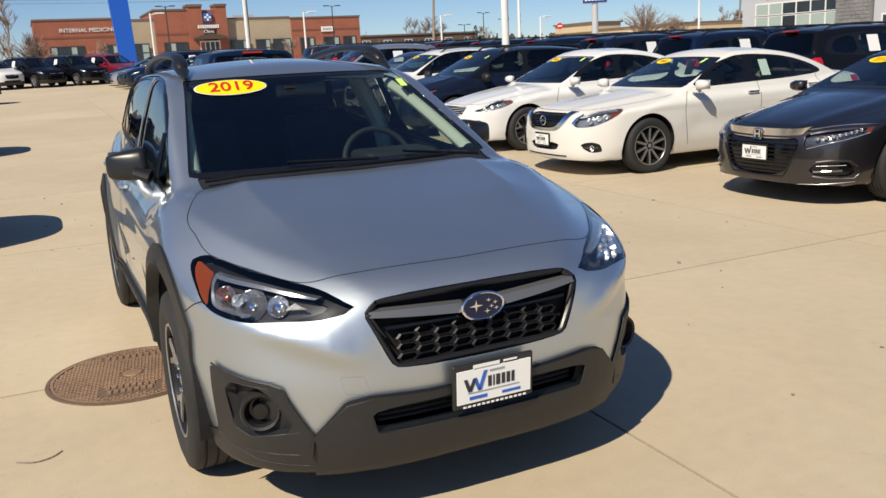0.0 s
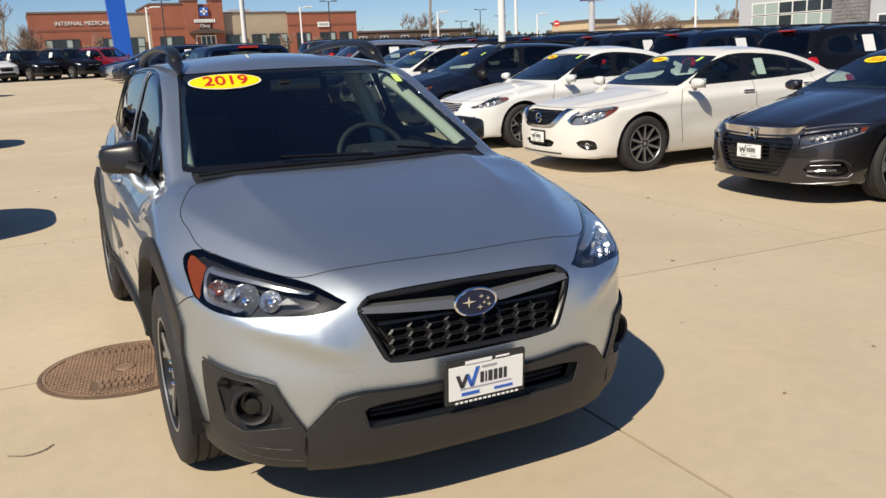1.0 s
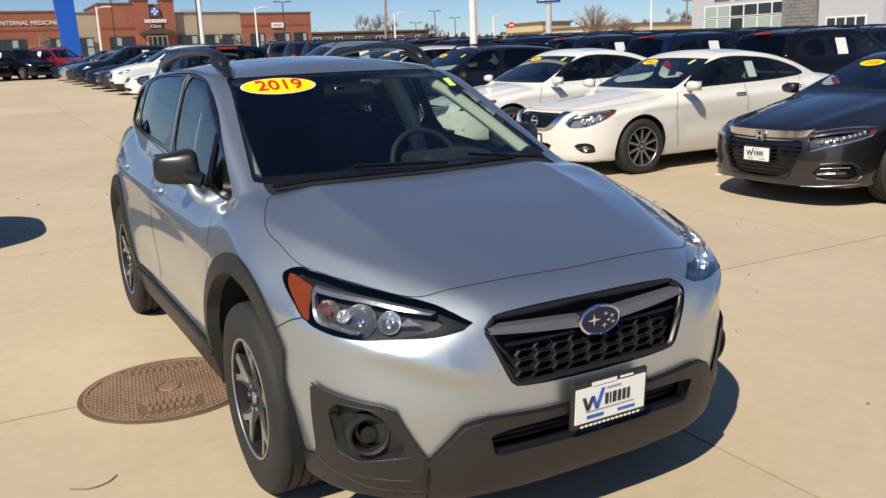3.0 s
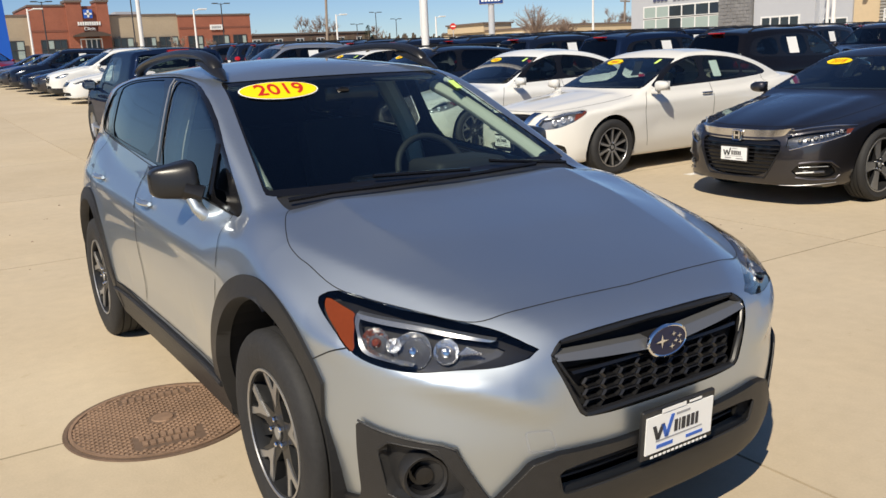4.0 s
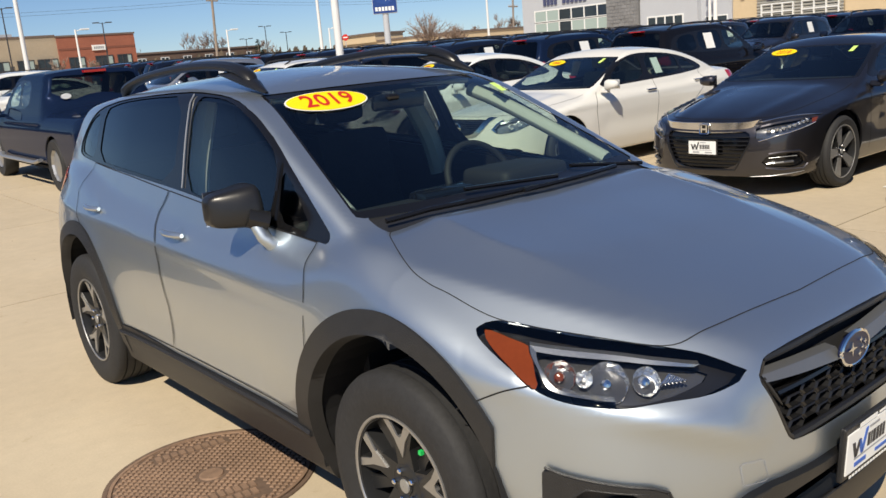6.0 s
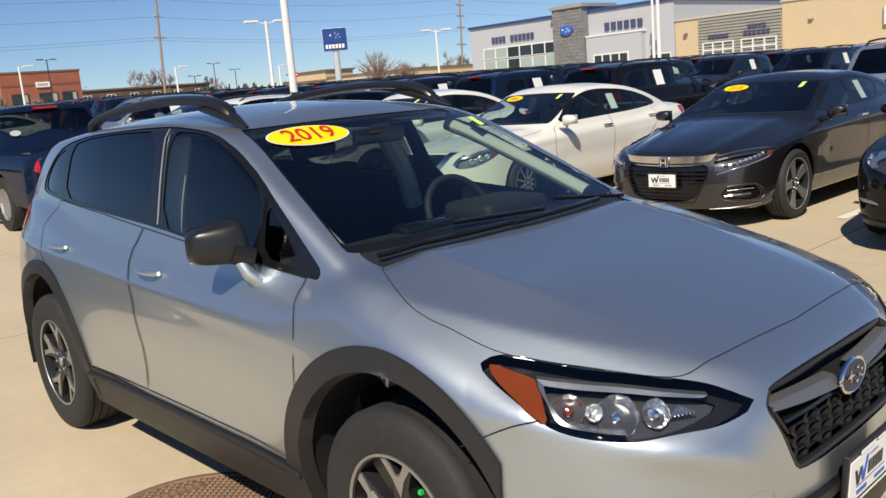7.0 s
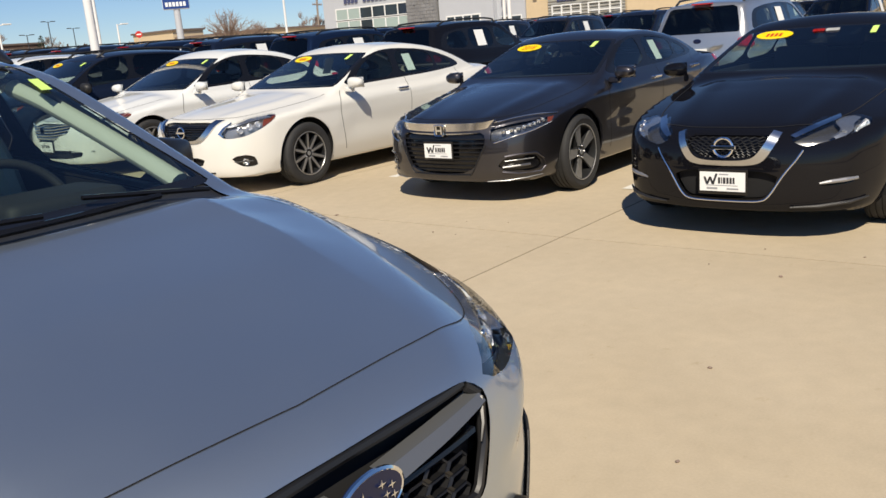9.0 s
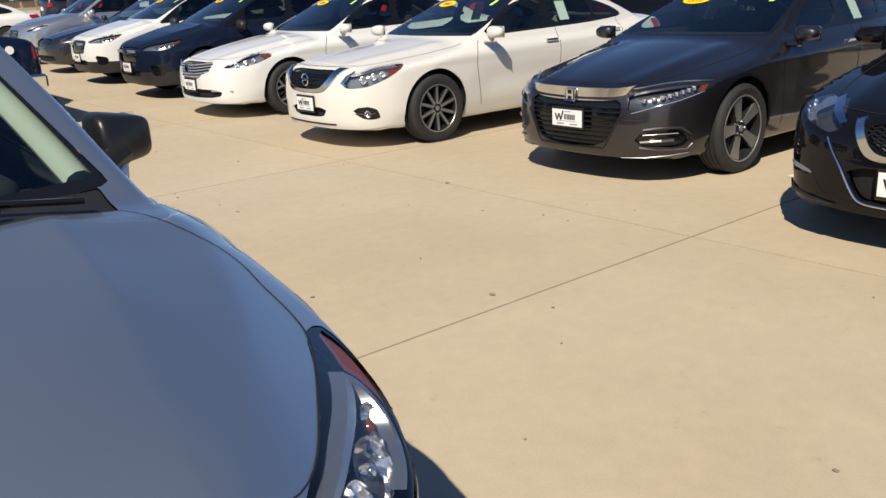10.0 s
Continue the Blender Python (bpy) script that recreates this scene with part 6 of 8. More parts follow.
        for line, r in (([(-.53, .572), (-.575, .560), (-.735, .536), (-.759, .522), (-.796, .352)], .0035), ([(-.585, .500), (-.62, .530), (-.728, .522), (-.775, .375), (-.66, .345), (-.60, .37), (-.585, .500)], .003), ([(-.51, .325), (-.55, .300), (-.66, .262), (-.78, .25)], .003)):
            c = on_skin([(0, y, z) for y, z in along(line, 5)], (s, 0, 0), .010)
            part("trim_edge", tube(bmesh.new(), c, r, 6), TRIM, car, smooth=True)
        c = on_skin([(s * x, -.2, z) for x, z in along([(.02, .448), (.33, .444), (.402, .430), (.386, .362), (.375, .352), (.02, .350)], 5)], (0, -1, 0), .018)
        part("slot_edge", tube(bmesh.new(), c, .004, 6), TRIM, car, smooth=True)
        c = on_skin([(s * x, -.2, z) for x, z in along([(.41, .476), (.472, .464), (.57, .352), (.575, .29)], 5)], (0, -1, 0), .019)
        part("guard_edge", tube(bmesh.new(), c, .004, 6), TRIM, car, smooth=True)
    # headlamps
    for s in (-1, 1):
        def yz(pts, lift):
            return on_skin([(0, y, z) for y, z in pts], (s, 0, 0), lift)
        for hi, lo in (([(-.451, .854), (-.602, .836), (-.70, .815), (-.761, .797)], [(-.474, .845), (-.61, .829), (-.70, .8105), (-.757, .7955)]),
                       ([(-.451, .854), (-.501, .812), (-.545, .766), (-.614, .753), (-.676, .7465)], [(-.474, .845), (-.515, .806), (-.555, .772), (-.616, .757), (-.676, .7485)])):
            band("lamp_bezel", yz(curve_pts(hi, 8), -.010), yz(curve_pts(lo, 8), -.014), (-s * .018, .018, 0), LAMP_FRAME, car)
        hang("lamp_reflector", mesh_of(*S.panel("lamp_bright", s, .050)), LAMP_DARK, car)
        for k, (nm, y, z, r, deep) in enumerate((("turn_reflector", -.549, .803, .038, .034), ("beam_reflector", -.646, .791, .050, .046), ("inner_reflector", -.706, .787, .034, .030), ("corner_reflector", -.600, .800, .020, .02))):
            c = yz([(y, z)], -.030 - .2 * r)[0]
            face = Vector(yz([(y, z)], 1.0)[0]) - Vector(yz([(y, z)], 0.0)[0])
            out = (face.normalized() + Vector((s * .25, -.65, .05))).normalized()
            part(nm, facet_dish(c, out, r, deep, 16 if r > .03 else 10, 5 + k), LAMP_CHROME, car)
            if r < .03:
                continue
            rot = Vector((0, -1, 0)).rotation_difference(out).to_matrix().to_4x4()
            bm = lathe([(.013, deep), (.014, .006), (.009, -.004), (.001, -.006)], 14, "y")
            bmesh.ops.transform(bm, matrix=Matrix.Translation(Vector(c)) @ rot, verts=bm.verts)
            part("bulb", bm, AMBER if nm == "turn_reflector" else CHROME, car, smooth=True)
        for k in range(7):
            a = yz([(-.732 - .005 * k, .793 - .003 * k), (-.732 - .005 * k, .772)], -.024)
            part("lamp_rib", tube(bmesh.new(), a, .0028, 5), LAMP_CHROME, car)
    # mirrors
    for s in (-1, 1):
        e = new("door_mirror")
        e.parent = car
        bm = bmesh.new()
        bmesh.ops.create_uvsphere(bm, u_segments=32, v_segments=20, radius=1)
        for v in bm.verts:
            c = v.co.copy()
            sq = lambda a, p: math.copysign(abs(a) ** p, a)
            x, y, z = sq(c.x, .36), sq(c.y, .5), sq(c.z, .40)
            a = x * .5 + .5
            top = 1.184 - .034 * a if z > 0 else 1.102
            low = 1.024 + .018 * a
            zz = 1.102 + (top - 1.102) * z if z > 0 else 1.102 + (1.102 - low) * z
            front, rear = .718 + .085 * a ** 1.4, .885 + .012 * a
            mid = .83
            v.co = Vector((s * (.885 + .086 * x), mid + ((mid - front) * y * (1 - .22 * max(0, z)) if y < 0 else (rear - mid) * y), zz))
        part("mirror_shell", bm, MIRROR_BLACK, e, "black plastic door mirror", smooth=True)
        part("mirror_glass", boxed(-.070, .0, -.060, .070, .004, .060, m=Matrix.Translation((s * .885, .884, 1.10))), CHROME, e)
        st = [(s * .785, .71, .962), (s * .812, .712, .972), (s * .830, .722, 1.0), (s * .838, .74, 1.04)]
        part("mirror_stalk", tube(bmesh.new(), st, [.034, .032, .030, .030], 12, flat=.8), SILVER, e, "silver mirror foot", smooth=True)
        part("mirror_neck", tube(bmesh.new(), [(s * .800, .735, 1.045), (s * .86, .76, 1.07)], [.045, .045], 10, flat=.8), MIRROR_BLACK, e, smooth=True)
    # handles
    for s in (-1, 1):
        for y, z in ((1.46, .938), (2.44, .962)):
            h = new("door_handle")
            h.parent = car
            q = on_skin([(0, y + t, z) for t in np.linspace(-.10, .10, 9)], (s, 0, 0), .0)
            bow = [p + np.array([s * (.016 + .016 * math.sin(math.pi * i / 8)), 0, 0]) for i, p in enumerate(q)]
            part("handle_bar", tube(bmesh.new(), bow, [.010, .013, .014, .014, .014, .014, .014, .013, .010], 10, flat=.9), SILVER, h, smooth=True)
            cup = on_skin([(0, y - .02 + .052 * math.cos(a), z - .005 + .030 * math.sin(a)) for a in np.linspace(0, 2 * math.pi, 20)[:-1]], (s, 0, 0), .0012)
            bm = bmesh.new()
            bm.faces.new([bm.verts.new(p) for p in cup])
            part("handle_cup", bm, SILVER, h)
    # roof rails
    for s in (-1, 1):
        pts = [(s * .535, 1.19, 1.475), (s * .530, 1.27, 1.535), (s * .528, 1.42, 1.572), (s * .528, 1.75, 1.586), (s * .525, 2.15, 1.572), (s * .52, 2.45, 1.545), (s * .515, 2.62, 1.510), (s * .51, 2.70, 1.455)]
        c = curve_pts(pts, 6)
        part("roof_rail", tube(bmesh.new(), c, [.034 * min(1, .25 + i / 7, .25 + (len(c) - 1 - i) / 7) for i in range(len(c))], 10, flat=.6), MIRROR_BLACK, car, smooth=True)
        part("rail_foot", tube(bmesh.new(), [(s * .535, 1.12, 1.462), (s * .532, 1.22, 1.498), (s * .53, 1.36, 1.532), (s * .53, 1.50, 1.545)], [.008, .034, .036, .010], 10, flat=.6), MIRROR_BLACK, car, smooth=True)
    # wipers
    for pts in ([(-.64, .345, 0), (-.35, .285, 0), (-.06, .270, 0)], [(-.12, .262, 0), (.18, .272, 0), (.43, .312, 0)]):
        q = on_skin([(x, y, .8) for x, y, _ in curve_pts(pts, 8)], (0, -.3, 1) / np.linalg.norm((0, .3, 1)), .020)
        part("wiper_blade", tube(bmesh.new(), q, .009, 6), GLOSS_BLACK, car)
        a = on_skin([(pts[1][0] + .06, .300, .8), (pts[2][0] + .16, .235, .8)], (0, 0, 1), .024)
        part("wiper_arm", tube(bmesh.new(), a, .008, 6), GLOSS_BLACK, car)
    # screen stickers
    def screen(u, v, lift):
        return on_skin([(u, 2.0, v)], (0, -1, 0), lift)[0]
    cx, cz = -.352, 1.410
    for rx, rz, lift, mt, nm in ((.172, .0335, .003, PAPER, "sticker_edge"), (.166, .0315, .0045, YELLOW, "sticker_face")):
        bm = bmesh.new()
        c = bm.verts.new(screen(cx, cz, lift))
        ring = [bm.verts.new(p) for p in on_skin([(cx + u, 2.0, cz + v + .02 * u) for u, v in oval(rx, rz, 40)], (0, -1, 0), lift)]
        for i in range(40):
            bm.faces.new((c, ring[i], ring[(i + 1) % 40]))
        part(nm, bm, mt, car, "oval year sticker" if mt is PAPER else "")
    t = words("year_print", "2019", .080, STICKER_RED, car, Matrix.Identity(4), .0, "red year digits 2019", slant=.12, bold=.0010)
    place = on_skin([(cx + v.co.x * 1.34, 2.0, cz + .001 + v.co.y * .72 + .02 * v.co.x) for v in t.data.vertices], (0, -1, 0), .0065)
    for v, p in zip(t.data.vertices, place):
        v.co = Vector(p)
    tag = [screen(.535 + u, 1.385 + v, .0035) for u, v in ((-.02, -.018), (.02, -.018), (.02, .018), (-.02, .018))]
    bm = bmesh.new()
    bm.faces.new([bm.verts.new(p) for p in tag])
    part("screen_tag", bm, GREEN_TAG, car)
    # cabin
    inner = S.panel("body", 0, .045)
    hang("headliner", mesh_of(*inner), CABIN, car)
    for nm in ("front_door", "rear_door"):
        for s in (-1, 1):
            hang("door_trim", mesh_of(*S.panel(nm, s, .05)), CABIN, car)
    part("cabin_floor", boxed(-.72, .25, .30, .72, 3.2, .36), CABIN, car)
    part("bulkhead", boxed(-.70, .36, .30, .70, .40, .98), CABIN, car)
    dash = boxed(-.70, .40, .78, .70, .86, 1.005, bevel=.07, seg=3)
    part("dashboard", dash, CABIN, car, smooth=True)
    part("dash_top", boxed(-.68, .30, .985, .68, .62, 1.02, bevel=.015), CABIN, car)
    part("instrument_hood", boxed(.18, .58, .98, .56, .86, 1.075, bevel=.04, seg=3), CABIN, car, smooth=True)
    part("centre_screen", boxed(-.14, .70, .94, .14, .82, 1.035, bevel=.03, seg=2), GLOSS_BLACK, car, smooth=True)
    w = new("steering_wheel")
    w.parent = car
    bm = bmesh.new()
    tube(bm, [(.185 * math.cos(a), .185 * math.sin(a), 0) for a in np.linspace(0, 2 * math.pi, 41)], .016, 10)
    part("wheel_rim", bm, CABIN, w, smooth=True)
    bm = boxed(-.07, -.06, -.03, .07, .06, .02, bevel=.025, seg=2)
    for k in (-1, 1):
        box(bm, k * .05, -.02, -.012, k * .18, .02, .008)
    box(bm, -.02, -.18, -.012, .02, -.04, .008)
    part("wheel_spokes", bm, CABIN, w, smooth=True)
    w.matrix_basis = Matrix.Translation((.37, .93, .985)) @ Matrix.Rotation(radians(64), 4, "X")
    seats(car, 1.30, .52)
    part("interior_mirror", boxed(-.13, .985, 1.345, .13, 1.02, 1.41, bevel=.015, seg=2), GLOSS_BLACK, car, smooth=True)
    part("camera_housing", boxed(-.10, .93, 1.385, -.04, 1.03, 1.41, bevel=.008), GLOSS_BLACK, car)
    for s in (-1, 1):
        pts = [(s * .655, .46, 1.065), (s * .636, .62, 1.14), (s * .61, .82, 1.232), (s * .578, 1.02, 1.322), (s * .542, 1.16, 1.38)]
        part("pillar_lining", tube(bmesh.new(), curve_pts(pts, 6), .034, 10, flat=.9), LINING, car, smooth=True)
        part("sun_visor", boxed(s * .34 - .17, 1.12, 1.415, s * .34 + .17, 1.28, 1.435, bevel=.008), LINING, car)
        bp = [(s * .68, 1.60, .95), (s * .64, 1.62, 1.15), (s * .53, 1.68, 1.43)]
        part("belt_pillar", tube(bmesh.new(), curve_pts(bp, 5), .05, 8), LINING, car, smooth=True)
        # added satin strip for the gap's bright reflection, and divider on the door glass
        q = on_skin([(0, y, z) for y, z in curve_pts([(1.510, 1.105), (1.545, 1.28), (1.585, 1.472)], 6)], (s, 0, 0), .002)
        part("pillar_strip", tube(bmesh.new(), q, .0035, 6), SATIN, car)
        q = on_skin([(0, y, z) for y, z in ((.738, 1.045), (.762, 1.235))], (s, 0, 0), -.002)
        part("window_divider", tube(bmesh.new(), q, .010, 6), GLOSS_BLACK, car)
        part("wheel_arch_liner", arch_liner(.44, -s * .30, s * .03), DARK, car).matrix_basis = Matrix.Translation((s * .84, 0, .37))
        part("wheel_arch_liner", arch_liner(.44, -s * .30, s * .03), DARK, car).matrix_basis = Matrix.Translation((s * .84, 2.665, .37))
        q = on_skin([(0, y, .385) for y in np.linspace(.45, 2.2, 20)], (s, 0, 0), .012)
        part("sill_step", tube(bmesh.new(), q, .012, 6), TRIM, car, smooth=True)
    part("underside", boxed(-.66, -.62, .205, .66, 3.2, .26), DARK, car)
    fin = prism([(3.0, 0), (2.78, 0), (2.97, .065), (3.02, .06)], .02, lambda u, v, w: (w - .01, u, v + 1.475))
    part("roof_fin", fin, SILVER, car)
    part("valve_cap", boxed(-.006, -.006, -.006, .006, .006, .006, m=Matrix.Translation((-.845, -.075, .47))), GREEN_CAP, car)


WING_GREY = mat("satin_grey_plastic", (0.24, 0.245, 0.25), 0.38, 0.7)
MIRROR_BLACK = mat("fine_black_plastic", (0.013, 0.013, 0.014), 0.32, var=0.08, scale=300, relief=0.05)
GREEN_CAP = mat("green_plastic", (0.02, 0.55, 0.12), 0.4)
detail_crossover()

# ---------------------------------------------------------------- the lot
def concrete(name, color):
    """Broom-finished concrete with cloudy stains, pale patches and fine pits."""
    m = mat(name, color, 0.88, var=0.07, scale=90, relief=0.10, random_hue=0.035)
    t = m.node_tree
    b = t.nodes["Principled BSDF"]
    base = b.inputs["Base Color"].links[0].from_socket
    co = t.nodes.new("ShaderNodeNewGeometry")
    out = base
    for sc, lo, hi, tone in ((0.35, 0.35, 0.75, (0.86, 0.84, 0.80)), (1.6, 0.50, 0.80, (1.07, 1.06, 1.04)), (9.0, 0.64, 0.76, (0.84, 0.80, 0.74))):
        n = t.nodes.new("ShaderNodeTexNoise")
        n.inputs["Scale"].default_value, n.inputs["Detail"].default_value, n.inputs["Roughness"].default_value = sc, 7, 0.62
        t.links.new(co.outputs["Position"], n.inputs["Vector"])
        r = t.nodes.new("ShaderNodeMapRange")
        r.inputs["From Min"].default_value, r.inputs["From Max"].default_value = lo, hi
        t.links.new(n.outputs["Fac"], r.inputs["Value"])
        mx = t.nodes.new("ShaderNodeMix")
        mx.data_type, mx.blend_type = "RGBA", "MULTIPLY"
        t.links.new(r.outputs[0], mx.inputs["Factor"])
        t.links.new(out, mx.inputs["A"])
        mx.inputs["B"].default_value = (*tone, 1)
        out = mx.outputs["Result"]
    t.links.new(out, b.inputs["Base Color"])
    return m


CONCRETE = concrete("sandy_concrete", (0.53, 0.445, 0.32))
JOINT = mat("dark_joint_filler", (0.008, 0.007, 0.006), 1.0, var=0.3, scale=30)
BRICK = mat("red_brick_facing", (0.30, 0.105, 0.065), 0.85, var=0.15, scale=6, relief=0.2)
TAN_BLOCK = mat("tan_block", (0.40, 0.33, 0.24), 0.85, var=0.10, scale=5)
TAN_STUCCO = mat("tan_stucco", (0.58, 0.46, 0.30), 0.85, var=0.05, scale=4)
PANEL_GREY = mat("pale_grey_panel", (0.46, 0.48, 0.52), 0.5, var=0.03, scale=2)
STONE = mat("grey_stone_facing", (0.20, 0.20, 0.205), 0.8, var=0.35, scale=7, relief=0.4)
CORRUGATED = mat("corrugated_metal", (0.40, 0.39, 0.36), 0.5, 0.3, var=0.05, scale=3)
ROOF_EDGE = mat("blue_roof_edge", (0.03, 0.06, 0.20), 0.5)
PALE_EDGE = mat("pale_coping", (0.52, 0.48, 0.40), 0.7)
WINDOW_DARK = mat("dark_window_glass", (0.03, 0.04, 0.05), 0.06)
# Pale glass: the reflected light is put into the base colour.
WINDOW_PALE = mat("pale_reflecting_glass", (0.34, 0.42, 0.40), 0.25)
FRAME_WHITE = mat("white_frame", (0.72, 0.73, 0.73), 0.5)
POLE_WHITE = mat("white_pole_paint", (0.78, 0.78, 0.77), 0.4, var=0.04, scale=3)
POLE_DARK = mat("dark_pole_paint", (0.04, 0.04, 0.045), 0.5)
TIMBER = mat("weathered_pole_timber", (0.27, 0.22, 0.18), 0.9, var=0.3, scale=8)
SIGN_BLUE = mat("sign_blue", (0.015, 0.05, 0.22), 0.35)
PYLON_BLUE = mat("bright_pylon_blue", (0.01, 0.10, 0.52), 0.4, var=0.03, scale=2)
LOGO_BLUE = mat("logo_blue", (0.018, 0.058, 0.25), 0.35)
LETTER_BLUE = mat("navy_letters", (0.06, 0.07, 0.15), 0.5)
TWIG = mat("bare_twigs", (0.27, 0.20, 0.16), 0.9, var=0.3, scale=12)
NEEDLES = mat("dark_evergreen", (0.025, 0.05, 0.022), 0.9, var=0.4, scale=10)
HEDGE = mat("dry_scrub", (0.13, 0.10, 0.07), 0.95, var=0.4, scale=3)
RUST = mat("rusted_iron", (0.27, 0.175, 0.115), 0.75, 0.25, var=0.28, scale=24, relief=0.35)
RUST_DARK = mat("rusted_iron_pits", (0.13, 0.085, 0.058), 0.9, var=0.3, scale=40)
STRIPE = mat("worn_white_stripe", (0.70, 0.68, 0.62), 0.8, var=0.15, scale=30)


def lot_mesh():
    """One sheet to the horizon, level round the drain, rising gently to the north."""
    ys = sorted(set([-1500, -400, -100, -30] + [float(k) for k in range(-10, 64, 2)] + [70, 90, 120, 160, 260, 500, 1500]))
    xs = [-1500, -300, -100, -40, -20, 0, 20, 40, 70, 110, 300, 1500]
    bm = bmesh.new()
    grid = [[bm.verts.new((x, y, lot_height(y) - .02)) for x in xs] for y in ys]
    for a, b in zip(grid, grid[1:]):
        for i in range(len(xs) - 1):
            f = bm.faces.new((a[i], a[i + 1], b[i + 1], b[i]))
            f.smooth = True
    return bm


ground = tagged(part("ground", lot_mesh(), CONCRETE, None), "sandy concrete car lot reaching to the horizon", "ground", kind="structure")
filler = tagged(part("joint_filler", boxed(-27.5, -12.5, -.019, 4.2 + 3.46 * 2, 8.5, -.010), JOINT, None), "dark filler in the joints of the concrete lot", "joint", kind="structure")
pavement = thing("pavement", "sandy concrete slabs with narrow dark joints", "pavement", kind="structure")


def slab(x0, y0, x1, y1):
    g = .007
    ys = np.linspace(y0 + g, y1 - g, 5 if y1 > 6 else 2)
    bm = bmesh.new()
    up = [[bm.verts.new((x, y, lot_height(y) if y > 4 else 0.0)) for x in (x0 + g, x1 - g)] for y in ys]
    lo = [[bm.verts.new((x, y, (lot_height(y) if y > 4 else 0.0) - .03)) for x in (x0 + g, x1 - g)] for y in ys]
    for i in range(len(ys) - 1):
        bm.faces.new((up[i][0], up[i][1], up[i + 1][1], up[i + 1][0]))
        for k in (0, 1):
            bm.faces.new((up[i][k], up[i + 1][k], lo[i + 1][k], lo[i][k]))
    bm.faces.new((up[0][0], lo[0][0], lo[0][1], up[0][1])), bm.faces.new((up[-1][0], up[-1][1], lo[-1][1], lo[-1][0]))
    return bm


SLAB_X = [4.2 + 3.46 * k for k in range(-7, 6)]
SLAB_Y = [1.2 + 3.70 * k for k in range(-3, 10)]


# ---------------------------------------------------------------- drain cover
def drain_cover():
    cx, cy, r = -.955, 1.19, .395
    e = thing("drain_cover", "round rusted iron drain cover with waffle pattern, set in concrete", "drain cover")
    part("frame_ring", lathe([(r, -.02), (r, .004), (r + .018, .005), (r + .024, -.01)], 64, "z"), RUST_DARK, e, smooth=True)
    part("plate", lathe([(.001, .003), (r - .004, .003), (r - .004, -.02)], 64, "z"), RUST_DARK, e)
    bm = bmesh.new()
    p, w = .0245, .0185
    a = radians(45)
    ca, sa = math.cos(a), math.sin(a)
    n = int(r / p) + 2
    words_box = [(-.17, .245, .17, .315), (-.15, -.30, .15, -.16)]
    for i in range(-n, n + 1):
        for j in range(-n, n + 1):
            u, v = i * p, j * p
            x, y = u * ca - v * sa, u * sa + v * ca
            if math.hypot(x, y) < r - .022 and not any(b[0] < x < b[2] and b[1] < y < b[3] for b in words_box) and math.hypot(x, y) > .055:
                h = w / 2
                lo = [bm.verts.new((x + s * h * ca - t * h * sa, y + s * h * sa + t * h * ca, .002)) for s, t in ((-1, -1), (1, -1), (1, 1), (-1, 1))]
                hi = [bm.verts.new((x + .75 * (s * h * ca - t * h * sa), y + .75 * (s * h * sa + t * h * ca), .008)) for s, t in ((-1, -1), (1, -1), (1, 1), (-1, 1))]
                bm.faces.new(hi)
                for k in range(4):
                    bm.faces.new((lo[k], lo[(k + 1) % 4], hi[(k + 1) % 4], hi[k]))
    studs = part("waffle_pattern", bm, RUST, e)
    studs["kind"] = "stuff"
    part("rim_band", lathe([(r - .004, .002), (r - .004, .009), (r - .018, .009), (r - .020, .002)], 64, "z"), RUST, e, smooth=True)
    part("centre_boss", lathe([(.001, .009), (.045, .009), (.050, .002)], 32, "z"), RUST, e, smooth=True)
    for k, (y, wd, m) in enumerate(((.28, .30, 9), (-.19, .24, 8), (-.25, .22, 7))):
        for i in range(m):
            part("raised_letter_bar", boxed(-wd / 2 + wd * i / m, y - .022, .003, -wd / 2 + wd * (i + .68) / m, y + .022, .009), RUST, e)
    e.matrix_world = Matrix.Translation((cx, cy, 0.001)) @ Matrix.Rotation(radians(-8), 4, "Z")
    return e


drain_cover()
for y in (1.52, 4.27, 7.3, 10.3, 13.3):
    s = tagged(part("stall_stripe", boxed(5.93, y - .055, lot_height(y) + .001, 10.6, y + .055, lot_height(y) + .003), STRIPE, None), "worn white painted stall line", "stripe", kind="structure")

# ---------------------------------------------------------------- buildings
def facade_x(x):
    """Maps (u along the wall, v up, w out of it) for a wall that faces west at x; u is -y."""
    return lambda u, v, w: (x - w, -u, v)


def facade_y(y):
    """The same for a wall that faces south at y; u is x."""
    return lambda u, v, w: (u, y - w, v)


def slabwall(to, u0, v0, u1, v1, w0, w1):
    bm = bmesh.new()
    vs = [bm.verts.new(to(u, v, w)) for w in (w0, w1) for u, v in ((u0, v0), (u1, v0), (u1, v1), (u0, v1))]
    for q in ((0, 1, 2, 3), (7, 6, 5, 4), (0, 4, 5, 1), (1, 5, 6, 2), (2, 6, 7, 3), (3, 7, 4, 0)):
        bm.faces.new([vs[i] for i in q])
    return bm


